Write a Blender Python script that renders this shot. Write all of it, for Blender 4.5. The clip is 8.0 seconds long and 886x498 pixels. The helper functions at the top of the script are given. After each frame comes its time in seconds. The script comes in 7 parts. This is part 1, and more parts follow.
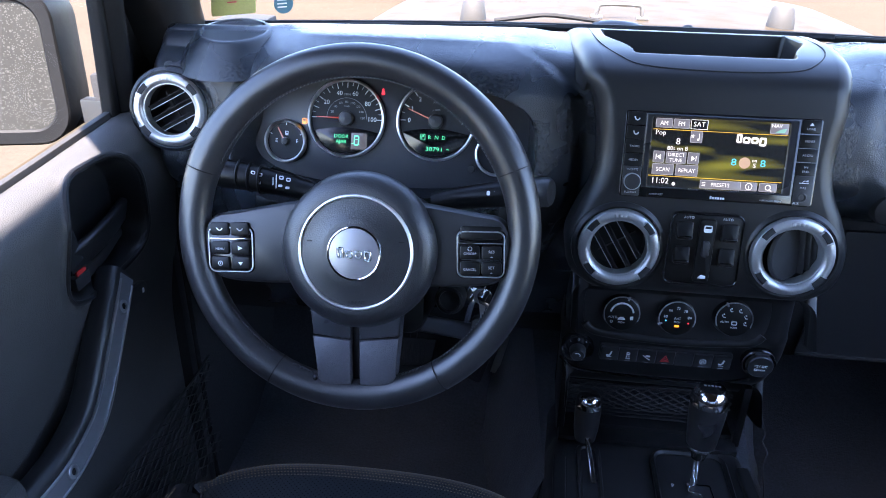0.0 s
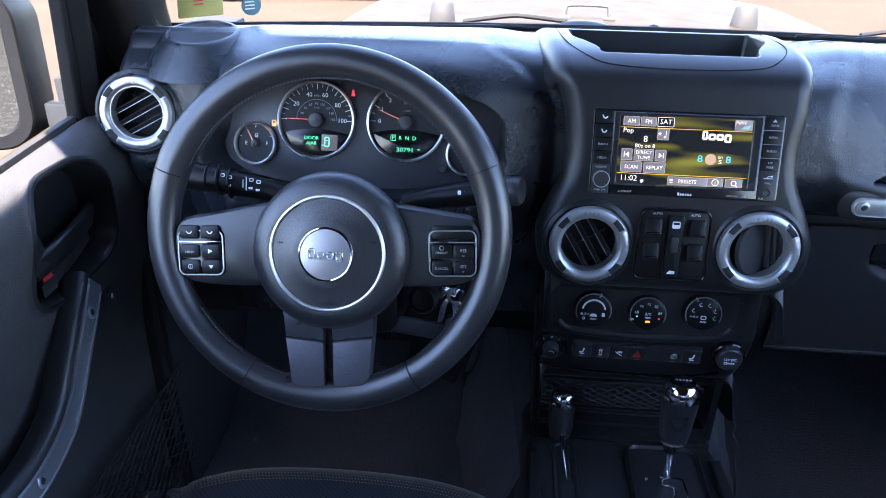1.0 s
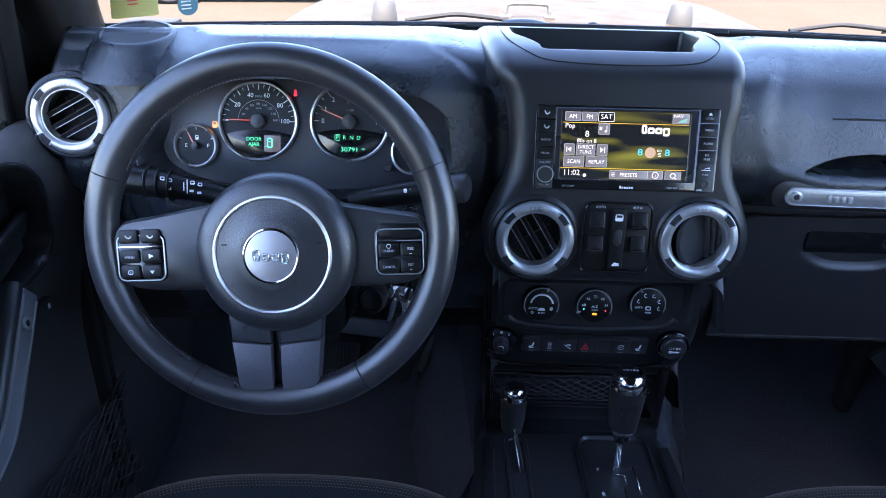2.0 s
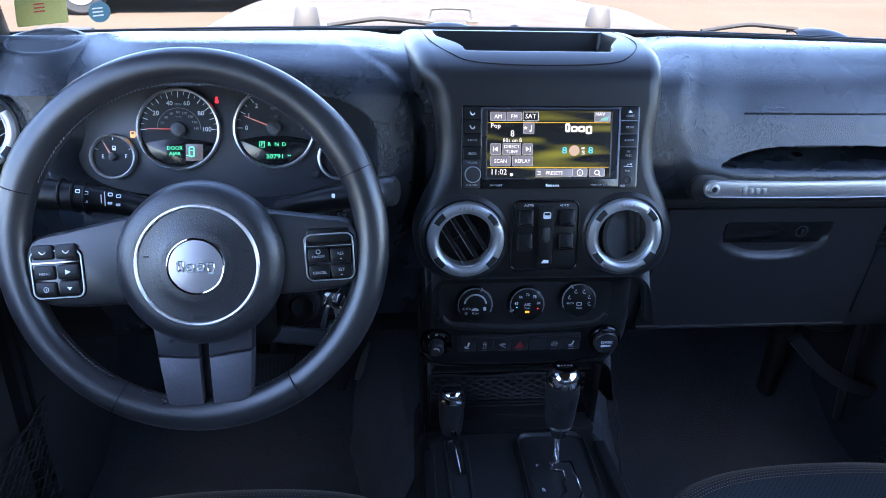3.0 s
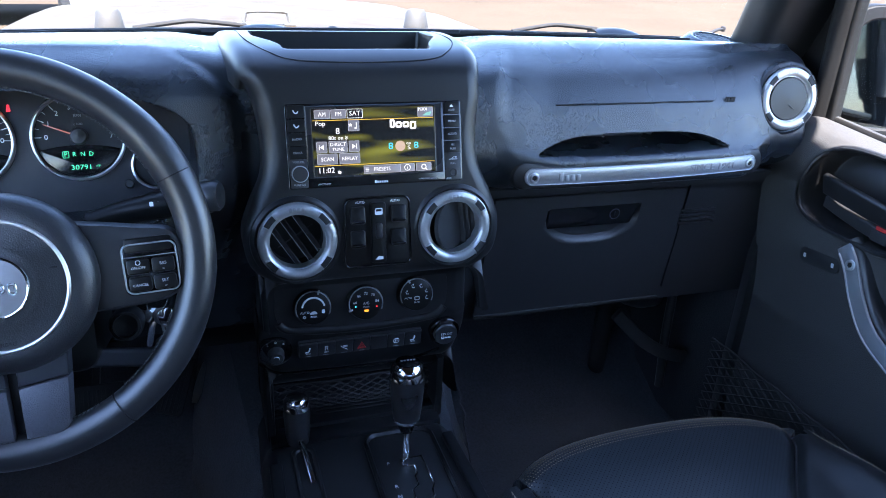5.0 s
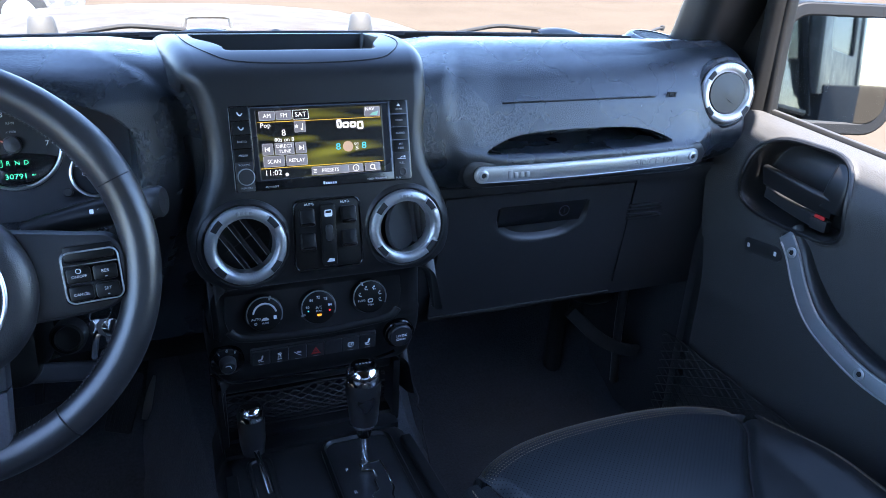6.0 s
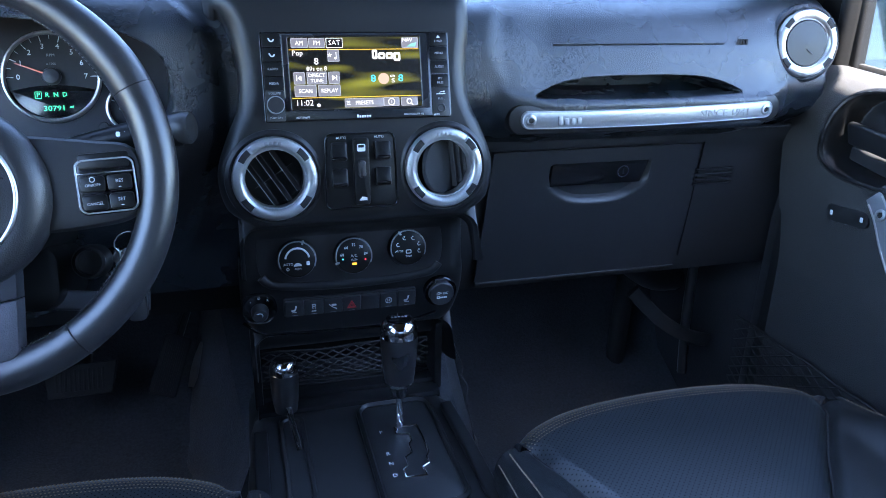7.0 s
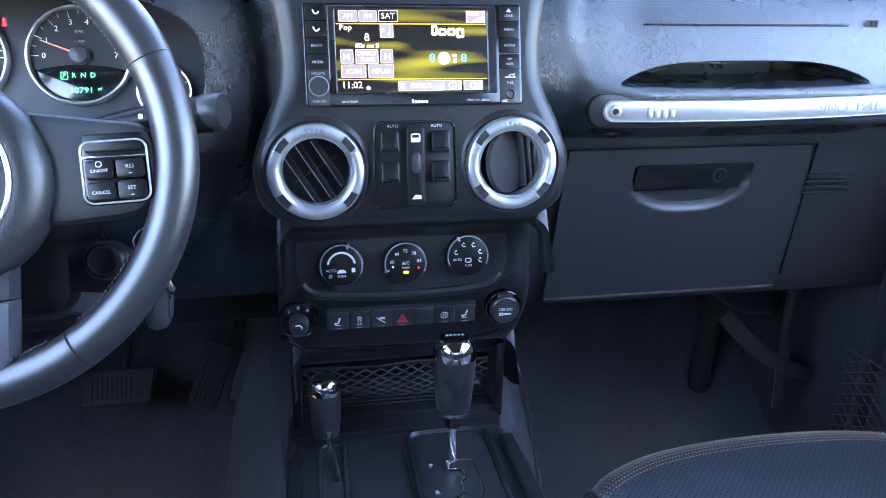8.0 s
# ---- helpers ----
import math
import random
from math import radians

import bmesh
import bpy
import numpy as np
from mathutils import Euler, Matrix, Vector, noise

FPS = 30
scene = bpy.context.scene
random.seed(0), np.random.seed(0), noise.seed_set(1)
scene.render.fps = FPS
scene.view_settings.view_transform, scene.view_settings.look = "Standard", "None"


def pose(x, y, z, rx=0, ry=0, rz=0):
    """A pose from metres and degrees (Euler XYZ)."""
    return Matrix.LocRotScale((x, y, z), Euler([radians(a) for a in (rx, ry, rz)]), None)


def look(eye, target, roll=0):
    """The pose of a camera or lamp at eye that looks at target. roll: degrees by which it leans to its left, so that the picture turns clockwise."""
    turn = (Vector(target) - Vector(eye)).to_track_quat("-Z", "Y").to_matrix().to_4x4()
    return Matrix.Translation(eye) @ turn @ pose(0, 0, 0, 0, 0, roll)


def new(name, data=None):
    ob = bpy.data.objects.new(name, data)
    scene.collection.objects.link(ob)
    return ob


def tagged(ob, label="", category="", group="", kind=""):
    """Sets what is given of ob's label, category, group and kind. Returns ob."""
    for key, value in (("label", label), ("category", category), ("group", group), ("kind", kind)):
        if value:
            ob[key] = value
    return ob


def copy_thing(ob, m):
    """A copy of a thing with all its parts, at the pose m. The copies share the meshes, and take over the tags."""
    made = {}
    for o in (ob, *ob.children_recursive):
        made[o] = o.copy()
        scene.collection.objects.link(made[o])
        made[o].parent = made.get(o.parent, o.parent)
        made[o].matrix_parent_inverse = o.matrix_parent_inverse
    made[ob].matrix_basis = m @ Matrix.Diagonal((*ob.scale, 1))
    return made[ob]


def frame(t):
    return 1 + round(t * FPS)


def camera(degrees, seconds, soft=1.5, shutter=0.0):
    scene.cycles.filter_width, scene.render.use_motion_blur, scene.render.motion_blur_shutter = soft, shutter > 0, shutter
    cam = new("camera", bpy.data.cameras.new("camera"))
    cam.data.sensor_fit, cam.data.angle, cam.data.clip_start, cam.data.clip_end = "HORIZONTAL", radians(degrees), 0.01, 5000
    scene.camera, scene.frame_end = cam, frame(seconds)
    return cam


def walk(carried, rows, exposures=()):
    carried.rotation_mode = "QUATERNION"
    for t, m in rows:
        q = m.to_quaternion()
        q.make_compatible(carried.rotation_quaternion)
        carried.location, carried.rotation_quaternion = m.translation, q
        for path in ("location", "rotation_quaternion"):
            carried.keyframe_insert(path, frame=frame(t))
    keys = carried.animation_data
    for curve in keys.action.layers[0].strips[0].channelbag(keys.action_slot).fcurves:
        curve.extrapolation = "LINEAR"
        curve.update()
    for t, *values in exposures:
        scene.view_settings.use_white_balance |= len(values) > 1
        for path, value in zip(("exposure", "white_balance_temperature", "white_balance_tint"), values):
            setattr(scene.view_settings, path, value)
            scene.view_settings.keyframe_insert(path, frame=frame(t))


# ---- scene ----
cam = camera(62.2, 8.0, soft=0.9)
PATH = [
    (0, (-0.217, 0.157, 1.041), (-0.427, 1.924, 0.128), 1.0),
    (0.5, (-0.216, 0.156, 1.04), (-0.404, 1.928, 0.132), 1.0),
    (1, (-0.214, 0.154, 1.039), (-0.355, 1.932, 0.133), 1.1),
    (1.5, (-0.212, 0.153, 1.037), (-0.291, 1.934, 0.132), 1.3),
    (3, (-0.206, 0.152, 1.029), (-0.035, 1.942, 0.152), 1.7),
    (3.5, (-0.203, 0.151, 1.024), (0.071, 1.933, 0.158), 1.9),
    (4, (-0.202, 0.149, 1.021), (0.18, 1.915, 0.164), 2.3),
    (4.5, (-0.201, 0.147, 1.017), (0.289, 1.891, 0.17), 2.8),
    (5, (-0.201, 0.146, 1.013), (0.399, 1.863, 0.181), 3.3),
    (5.2, (-0.201, 0.147, 1.011), (0.447, 1.849, 0.185), 3.4),
    (6.3, (-0.196, 0.139, 0.985), (0.527, 1.827, 0.194), 2.8),
    (6.5, (-0.18, 0.129, 0.956), (0.486, 1.846, 0.176), 2.4),
    (7, (-0.142, 0.139, 0.886), (0.38, 1.921, 0.142), 1.5),
    (7.5, (-0.115, 0.199, 0.848), (0.295, 2.012, 0.11), 1.2),
    (8, (-0.108, 0.247, 0.837), (0.239, 2.081, 0.119), 1.1),
]
EXPOSE = [(0.0, 3.58, 6500, 22), (5.0, 3.58, 6100, 17), (6.5, 3.48, 6100, 15), (7.0, 4.03, 6100, 15), (7.5, 4.48, 6150, 19), (8.0, 5.02, 6800, 19)]
walk(cam, [(t, look(eye, target, roll)) for t, eye, target, roll in PATH], EXPOSE)

# ---- daylight: high sun from behind the car, a little to its left ----
SUN_EL, SUN_AZ = 62.0, 188.0      # degrees; azimuth clockwise from straight ahead (+y)
world = bpy.data.worlds.new("daylight")
scene.world = world
world.use_nodes = True
wn = world.node_tree.nodes
sky = wn.new("ShaderNodeTexSky")
sky.sky_type = "NISHITA"
sky.sun_disc = False
sky.air_density, sky.dust_density, sky.ozone_density = 1.0, 0.4, 3.0
sky.sun_elevation, sky.sun_rotation = radians(SUN_EL), radians(SUN_AZ)
wn["Background"].inputs["Strength"].default_value = 0.15
world.node_tree.links.new(sky.outputs[0], wn["Background"].inputs["Color"])
sun = new("sun", bpy.data.lights.new("sun", "SUN"))
sun.data.energy, sun.data.angle, sun.data.color = 4.6, radians(0.55), (1.0, 0.95, 0.87)
toward = Vector((math.sin(radians(SUN_AZ)) * math.cos(radians(SUN_EL)), math.cos(radians(SUN_AZ)) * math.cos(radians(SUN_EL)), math.sin(radians(SUN_EL))))
sun.matrix_world = Matrix.Translation((0, 0, 8)) @ toward.to_track_quat("Z", "Y").to_matrix().to_4x4()


# ---- materials ----
def material(name, color, rough=0.5, metal=0.0, grain=0.0, grain_size=0.002, kind="noise", spread=0.15, stain=0.0, stain_size=0.08, rough_spread=0.08, coat=0.0, sheen=0.0, spec=0.5, emit=0.0):
    """Principled surface with fine relief, colour variation at two scales and uneven gloss. Sizes in metres."""
    m = bpy.data.materials.new(name)
    m.use_nodes = True
    nt = m.node_tree
    p = nt.nodes["Principled BSDF"]
    p.inputs["Base Color"].default_value = (*color, 1)
    p.inputs["Roughness"].default_value = rough
    p.inputs["Metallic"].default_value = metal
    p.inputs["Coat Weight"].default_value = coat
    p.inputs["Sheen Weight"].default_value = sheen
    p.inputs["Specular IOR Level"].default_value = spec
    if emit:
        p.inputs["Emission Color"].default_value = (*color, 1)
        p.inputs["Emission Strength"].default_value = emit
    co = nt.nodes.new("ShaderNodeTexCoord").outputs["Object"]

    def noise_tex(scale, detail=3.0):
        n = nt.nodes.new("ShaderNodeTexNoise")
        n.inputs["Scale"].default_value = scale
        n.inputs["Detail"].default_value = detail
        nt.links.new(co, n.inputs["Vector"])
        return n.outputs["Fac"]

    big = noise_tex(1.0 / stain_size)
    fine = noise_tex(0.6 / grain_size, 2.0)
    if spread or stain:
        ramp = nt.nodes.new("ShaderNodeMapRange")
        ramp.inputs["From Min"].default_value, ramp.inputs["From Max"].default_value = 0.3, 0.7
        ramp.inputs["To Min"].default_value, ramp.inputs["To Max"].default_value = 1 - spread, 1 + spread + stain
        mix = nt.nodes.new("ShaderNodeMath")
        mix.operation = "MULTIPLY_ADD"
        mix.inputs[1].default_value = 0.5
        nt.links.new(fine, mix.inputs[0])
        half = nt.nodes.new("ShaderNodeMath")
        half.operation = "MULTIPLY"
        half.inputs[1].default_value = 0.5
        nt.links.new(big, half.inputs[0])
        nt.links.new(half.outputs[0], mix.inputs[2])
        nt.links.new(mix.outputs[0], ramp.inputs["Value"])
        tint = nt.nodes.new("ShaderNodeVectorMath")
        tint.operation = "SCALE"
        tint.inputs[0].default_value = color
        nt.links.new(ramp.outputs[0], tint.inputs["Scale"])
        nt.links.new(tint.outputs[0], p.inputs["Base Color"])
    if rough_spread:
        rr = nt.nodes.new("ShaderNodeMapRange")
        rr.inputs["From Min"].default_value, rr.inputs["From Max"].default_value = 0.3, 0.7
        rr.inputs["To Min"].default_value, rr.inputs["To Max"].default_value = max(0.02, rough - rough_spread), min(1.0, rough + rough_spread)
        nt.links.new(big, rr.inputs["Value"])
        nt.links.new(rr.outputs[0], p.inputs["Roughness"])
    if grain:
        b = nt.nodes.new("ShaderNodeBump")
        b.inputs["Strength"].default_value = grain
        b.inputs["Distance"].default_value = grain_size * 0.5
        if kind == "leather":
            v = nt.nodes.new("ShaderNodeTexVoronoi")
            v.feature = "DISTANCE_TO_EDGE"
            v.inputs["Scale"].default_value = 1.0 / grain_size
            warp = nt.nodes.new("ShaderNodeTexNoise")
            warp.inputs["Scale"].default_value = 0.5 / grain_size
            nt.links.new(co, warp.inputs["Vector"])
            add = nt.nodes.new("ShaderNodeVectorMath")
            add.operation = "MULTIPLY_ADD"
            add.inputs[1].default_value = (grain_size * 1.2,) * 3
            nt.links.new(warp.outputs["Color"], add.inputs[0])
            nt.links.new(co, add.inputs[2])
            nt.links.new(add.outputs[0], v.inputs["Vector"])
            lim = nt.nodes.new("ShaderNodeMath")
            lim.operation = "MINIMUM"
            lim.inputs[1].default_value = 0.22
            nt.links.new(v.outputs["Distance"], lim.inputs[0])
            up = nt.nodes.new("ShaderNodeMath")
            up.operation = "MULTIPLY"
            up.inputs[1].default_value = 3.5
            nt.links.new(lim.outputs[0], up.inputs[0])
            nt.links.new(up.outputs[0], b.inputs["Height"])
        else:
            nt.links.new(noise_tex(1.0 / grain_size, 1.5), b.inputs["Height"])
        nt.links.new(b.outputs[0], p.inputs["Normal"])
    return m


def glow(name, color, strength):
    m = bpy.data.materials.new(name)
    m.use_nodes = True
    p = m.node_tree.nodes["Principled BSDF"]
    p.inputs["Base Color"].default_value = (0.01, 0.01, 0.01, 1)
    p.inputs["Roughness"].default_value = 0.25
    p.inputs["Emission Color"].default_value = (*color, 1)
    p.inputs["Emission Strength"].default_value = strength * 0.125
    return m


def pane_material(name, tint, gloss):
    """Thin clear pane: see-through with a Fresnel sheen."""
    m = bpy.data.materials.new(name)
    m.use_nodes = True
    nt = m.node_tree
    nt.nodes.remove(nt.nodes["Principled BSDF"])
    tr = nt.nodes.new("ShaderNodeBsdfTransparent")
    tr.inputs[0].default_value = (*tint, 1)
    gl = nt.nodes.new("ShaderNodeBsdfGlossy")
    gl.inputs["Roughness"].default_value = 0.02
    fr = nt.nodes.new("ShaderNodeFresnel")
    fr.inputs[0].default_value = 1.45
    sc = nt.nodes.new("ShaderNodeMath")
    sc.operation = "MULTIPLY"
    sc.inputs[1].default_value = gloss
    mx = nt.nodes.new("ShaderNodeMixShader")
    nt.links.new(fr.outputs[0], sc.inputs[0])
    nt.links.new(sc.outputs[0], mx.inputs[0])
    nt.links.new(tr.outputs[0], mx.inputs[1])
    nt.links.new(gl.outputs[0], mx.inputs[2])
    nt.links.new(mx.outputs[0], nt.nodes["Material Output"].inputs[0])
    return m


M_DASH = material("dash_leather", (0.013, 0.0165, 0.0205), 0.28, spec=0.58, grain=0.27, grain_size=0.0024, kind="leather", spread=0.06, rough_spread=0.05)
M_STACK = material("stack_plastic", (0.012, 0.012, 0.0125), 0.40, spec=0.42, grain=0.06, grain_size=0.0006, spread=0.08, rough_spread=0.04)
M_BLACK = material("black_plastic", (0.022, 0.022, 0.023), 0.42, grain=0.12, grain_size=0.0008, spread=0.12)
M_KNOB = material("knob_face", (0.006, 0.006, 0.006), 0.38, spread=0.05, spec=0.25)
M_GLOSS = material("gloss_black", (0.008, 0.008, 0.009), 0.14, spread=0.05, rough_spread=0.04)
M_DARK = material("matt_dark", (0.010, 0.010, 0.011), 0.8, spread=0.2)
M_WHEEL = material("wheel_leather", (0.021, 0.0205, 0.022), 0.33, spec=0.8, grain=0.10, grain_size=0.0011, kind="leather", spread=0.12, rough_spread=0.06)
M_HUB = material("hub_vinyl", (0.018, 0.018, 0.020), 0.36, spec=0.75, grain=0.16, grain_size=0.0024, kind="leather", spread=0.06)
M_SPOKE = material("spoke_plastic", (0.013, 0.013, 0.014), 0.40, spec=0.7, grain=0.25, grain_size=0.0009, spread=0.1)
M_GUNMETAL = material("gunmetal_plastic", (0.060, 0.062, 0.070), 0.34, metal=0.5, grain=0.25, grain_size=0.0006, spread=0.1)
M_SILVER = material("satin_silver", (0.42, 0.43, 0.44), 0.38, metal=0.80, grain=0.06, grain_size=0.0005, spread=0.05, rough_spread=0.04)
M_CHROME = material("chrome", (0.86, 0.87, 0.88), 0.07, metal=1.0, spread=0.02, rough_spread=0.02)
M_BADGE = material("brushed_badge", (0.40, 0.39, 0.41), 0.36, metal=0.9, grain=0.08, grain_size=0.0004, spread=0.05)
M_DOOR = material("door_vinyl", (0.054, 0.053, 0.052), 0.48, spec=0.32, grain=0.26, grain_size=0.0028, kind="leather", spread=0.08)
M_CARPET = material("carpet", (0.050, 0.053, 0.060), 0.95, grain=0.8, grain_size=0.003, spread=0.35, sheen=0.1)
M_SEATSIDE = material("seat_side_leather", (0.0135, 0.0145, 0.0155), 0.46, spec=0.4, grain=0.2, grain_size=0.0022, kind="leather", spread=0.12)
M_SEAT = material("seat_leather", (0.018, 0.021, 0.024), 0.30, spec=0.75, rough_spread=0.02, grain=0.08, grain_size=0.0018, kind="leather", spread=0.12)
M_THREAD = material("thread", (0.24, 0.18, 0.12), 0.8, spread=0.2)
M_GREYTHREAD = material("grey_thread", (0.055, 0.055, 0.058), 0.8, spread=0.2)
M_PRINT = material("white_print", (0.75, 0.75, 0.76), 0.6, spread=0.05)
M_DIMPRINT = material("dim_print", (0.42, 0.42, 0.43), 0.6, spread=0.05)
M_GREYPRINT = material("grey_print", (0.28, 0.28, 0.29), 0.6, spread=0.05)
M_RED = material("red_print", (0.45, 0.02, 0.02), 0.5, spread=0.1)
M_RUBBER = material("rubber", (0.014, 0.014, 0.014), 0.75, grain=0.2, grain_size=0.001)
M_PAINT = material("champagne_paint", (0.050, 0.037, 0.024), 0.50, metal=0.0, coat=0.0, spec=0.05, spread=0.04, grain=0.02, grain_size=0.0008)
# Albedo set low so the pale lot does not clip at this exposure.
M_GROUND = material("pale_lot_ground", (0.060, 0.047, 0.035), 0.9, spec=0.0, grain=0.4, grain_size=0.02, spread=0.1, stain=0.1, stain_size=1.5)
M_TINT = pane_material("tinted_glass", (0.26, 0.27, 0.28), 0.5)
M_GLASS = pane_material("window_glass", (0.93, 0.95, 0.94), 0.25)


def dusty_mirror():
    """Mirror glass under a film of dust, with dried drops of two sizes."""
    m = material("dusty_mirror_glass", (0.06, 0.062, 0.062), 0.10, metal=0.8, spec=0.2, spread=0.25, grain_size=0.004, rough_spread=0.04)
    nt = m.node_tree
    p = nt.nodes["Principled BSDF"]
    co = nt.nodes.new("ShaderNodeTexCoord").outputs["Object"]
    total = None
    for size, limit, share in ((0.0026, 0.36, 0.50), (0.0065, 0.27, 0.66)):
        v = nt.nodes.new("ShaderNodeTexVoronoi")
        v.inputs["Scale"].default_value = 1 / size
        nt.links.new(co, v.inputs["Vector"])
        near = nt.nodes.new("ShaderNodeMath")
        near.operation = "LESS_THAN"
        near.inputs[1].default_value = limit
        nt.links.new(v.outputs["Distance"], near.inputs[0])
        sep = nt.nodes.new("ShaderNodeSeparateColor")
        nt.links.new(v.outputs["Color"], sep.inputs[0])
        pick = nt.nodes.new("ShaderNodeMath")
        pick.operation = "GREATER_THAN"
        pick.inputs[1].default_value = share
        nt.links.new(sep.outputs[0], pick.inputs[0])
        both = nt.nodes.new("ShaderNodeMath")
        both.operation = "MULTIPLY"
        nt.links.new(near.outputs[0], both.inputs[0])
        nt.links.new(pick.outputs[0], both.inputs[1])
        if total is None:
            total = both
        else:
            top = nt.nodes.new("ShaderNodeMath")
            top.operation = "MAXIMUM"
            nt.links.new(total.outputs[0], top.inputs[0])
            nt.links.new(both.outputs[0], top.inputs[1])
            total = top
    dust = nt.nodes.new("ShaderNodeBsdfDiffuse")
    dust.inputs[0].default_value = (0.085, 0.085, 0.080, 1)
    film = nt.nodes.new("ShaderNodeMath")
    film.operation = "MULTIPLY_ADD"
    film.inputs[1].default_value, film.inputs[2].default_value = 0.50, 0.32
    nt.links.new(total.outputs[0], film.inputs[0])
    mx = nt.nodes.new("ShaderNodeMixShader")
    nt.links.new(film.outputs[0], mx.inputs[0])
    nt.links.new(p.outputs[0], mx.inputs[1])
    nt.links.new(dust.outputs[0], mx.inputs[2])
    nt.links.new(mx.outputs[0], nt.nodes["Material Output"].inputs[0])
    return m


M_DUSTYMIRROR = dusty_mirror()
M_MIRROR = material("mirror_glass", (0.23, 0.25, 0.26), 0.02, metal=1.0, spread=0.08, grain_size=0.004, rough_spread=0.01)
# Carpet toned darker for the side walls, in place of their shade.
M_SIDETRIM = material("shade_toned_carpet", (0.022, 0.022, 0.024), 0.95, grain=0.6, grain_size=0.003, spread=0.3)
# Rubber lightened to stand in for glare on the windshield.
M_STOP = material("glare_rubber", (0.045, 0.043, 0.041), 0.7, grain=0.2, grain_size=0.001)
M_PILLAR = material("pillar_trim", (0.010, 0.010, 0.0105), 0.42, spec=0.4, grain=0.15, grain_size=0.0012, spread=0.12)
M_EMBOSS = material("embossed_silver", (0.33, 0.34, 0.35), 0.45, metal=0.75, spread=0.05)
M_MIRRORCASE = material("mirror_case", (0.006, 0.006, 0.0065), 0.6, spec=0.25, grain=0.3, grain_size=0.0012, spread=0.2)


# ---- mesh tools ----
def face(x, y, z, lean=0.0, roll=0.0, yaw=0.0):
    """Frame of a panel that faces the seats: local x to the right, y up along the panel, z out of it towards the seats."""
    return Matrix.Translation((x, y, z)) @ pose(0, 0, 0, 0, 0, yaw) @ pose(0, 0, 0, 90 - lean, 0, 0) @ pose(0, 0, 0, 0, 0, roll)


def thing(name, m, label, category, group="", kind=""):
    ob = new(name)
    ob.empty_display_size = 0.02
    ob.matrix_world = m
    return tagged(ob, label, category, group, kind)


def part(name, bm, mat, parent, label="", smooth=True, m=None):
    me = bpy.data.meshes.new(name)
    bmesh.ops.recalc_face_normals(bm, faces=bm.faces)
    bm.to_mesh(me)
    bm.free()
    me.materials.append(mat)
    if smooth:
        me.shade_smooth()
        me.set_sharp_from_angle(angle=radians(38))
    ob = new(name, me)
    if parent:
        ob.parent = parent
    if m is not None:
        ob.matrix_basis = m
    if label:
        tagged(ob, label)
    return ob


def again(ob, m, parent=None):
    """Another object on the same mesh."""
    o = ob.copy()
    scene.collection.objects.link(o)
    if parent:
        o.parent = parent
    o.matrix_basis = m
    return o


def grid(rows, bm=None, close_u=False):
    """A sheet through rows of points; close_u joins the last column to the first."""
    bm = bm or bmesh.new()
    vs = [[bm.verts.new(p) for p in r] for r in rows]
    n = len(rows[0])
    for i in range(len(rows) - 1):
        for j in range(n if close_u else n - 1):
            k = (j + 1) % n
            bm.faces.new((vs[i][j], vs[i][k], vs[i + 1][k], vs[i + 1][j]))
    return bm, vs


def thicken(bm, t):
    """Give a sheet a thickness of t metres."""
    bm.normal_update()
    bmesh.ops.recalc_face_normals(bm, faces=bm.faces)
    bmesh.ops.solidify(bm, geom=bm.faces[:], thickness=t)
    return bm


def lathe(profile, n=48, bm=None, at=(0, 0, 0), cap=True):
    """Turn (radius, z) pairs about z."""
    rows = [[(at[0] + r * math.cos(2 * math.pi * k / n), at[1] + r * math.sin(2 * math.pi * k / n), at[2] + z) for k in range(n)] for r, z in profile]
    bm, vs = grid(rows, bm, True)
    if cap:
        for ring, (r, z) in ((vs[0], profile[0]), (vs[-1], profile[-1])):
            if r > 1e-6:
                bm.faces.new(ring)
    return bm


def rrect(w, h, r, n=5, cx=0.0, cy=0.0):
    pts = []
    for sx, sy, a0 in ((1, 1, 0), (-1, 1, 90), (-1, -1, 180), (1, -1, 270)):
        for k in range(n + 1):
            a = radians(a0 + 90 * k / n)
            pts.append((cx + sx * (w / 2 - r) + r * math.cos(a), cy + sy * (h / 2 - r) + r * math.sin(a)))
    return pts


def circle(r, n=32, cx=0.0, cy=0.0):
    return [(cx + r * math.cos(2 * math.pi * k / n), cy + r * math.sin(2 * math.pi * k / n)) for k in range(n)]


def shrink(pts, d):
    out = []
    n = len(pts)
    for i in range(n):
        a, b, c = Vector(pts[i - 1]), Vector(pts[i]), Vector(pts[(i + 1) % n])
        e1, e2 = (b - a), (c - b)
        if e1.length < 1e-9 or e2.length < 1e-9:
            e1 = e2 = (c - a)
        n1, n2 = Vector((-e1.y, e1.x)).normalized(), Vector((-e2.y, e2.x)).normalized()
        m = (n1 + n2)
        m = m.normalized() if m.length > 1e-6 else n1
        out.append(tuple(b + m * d / max(0.4, m.dot(n1))))
    return out


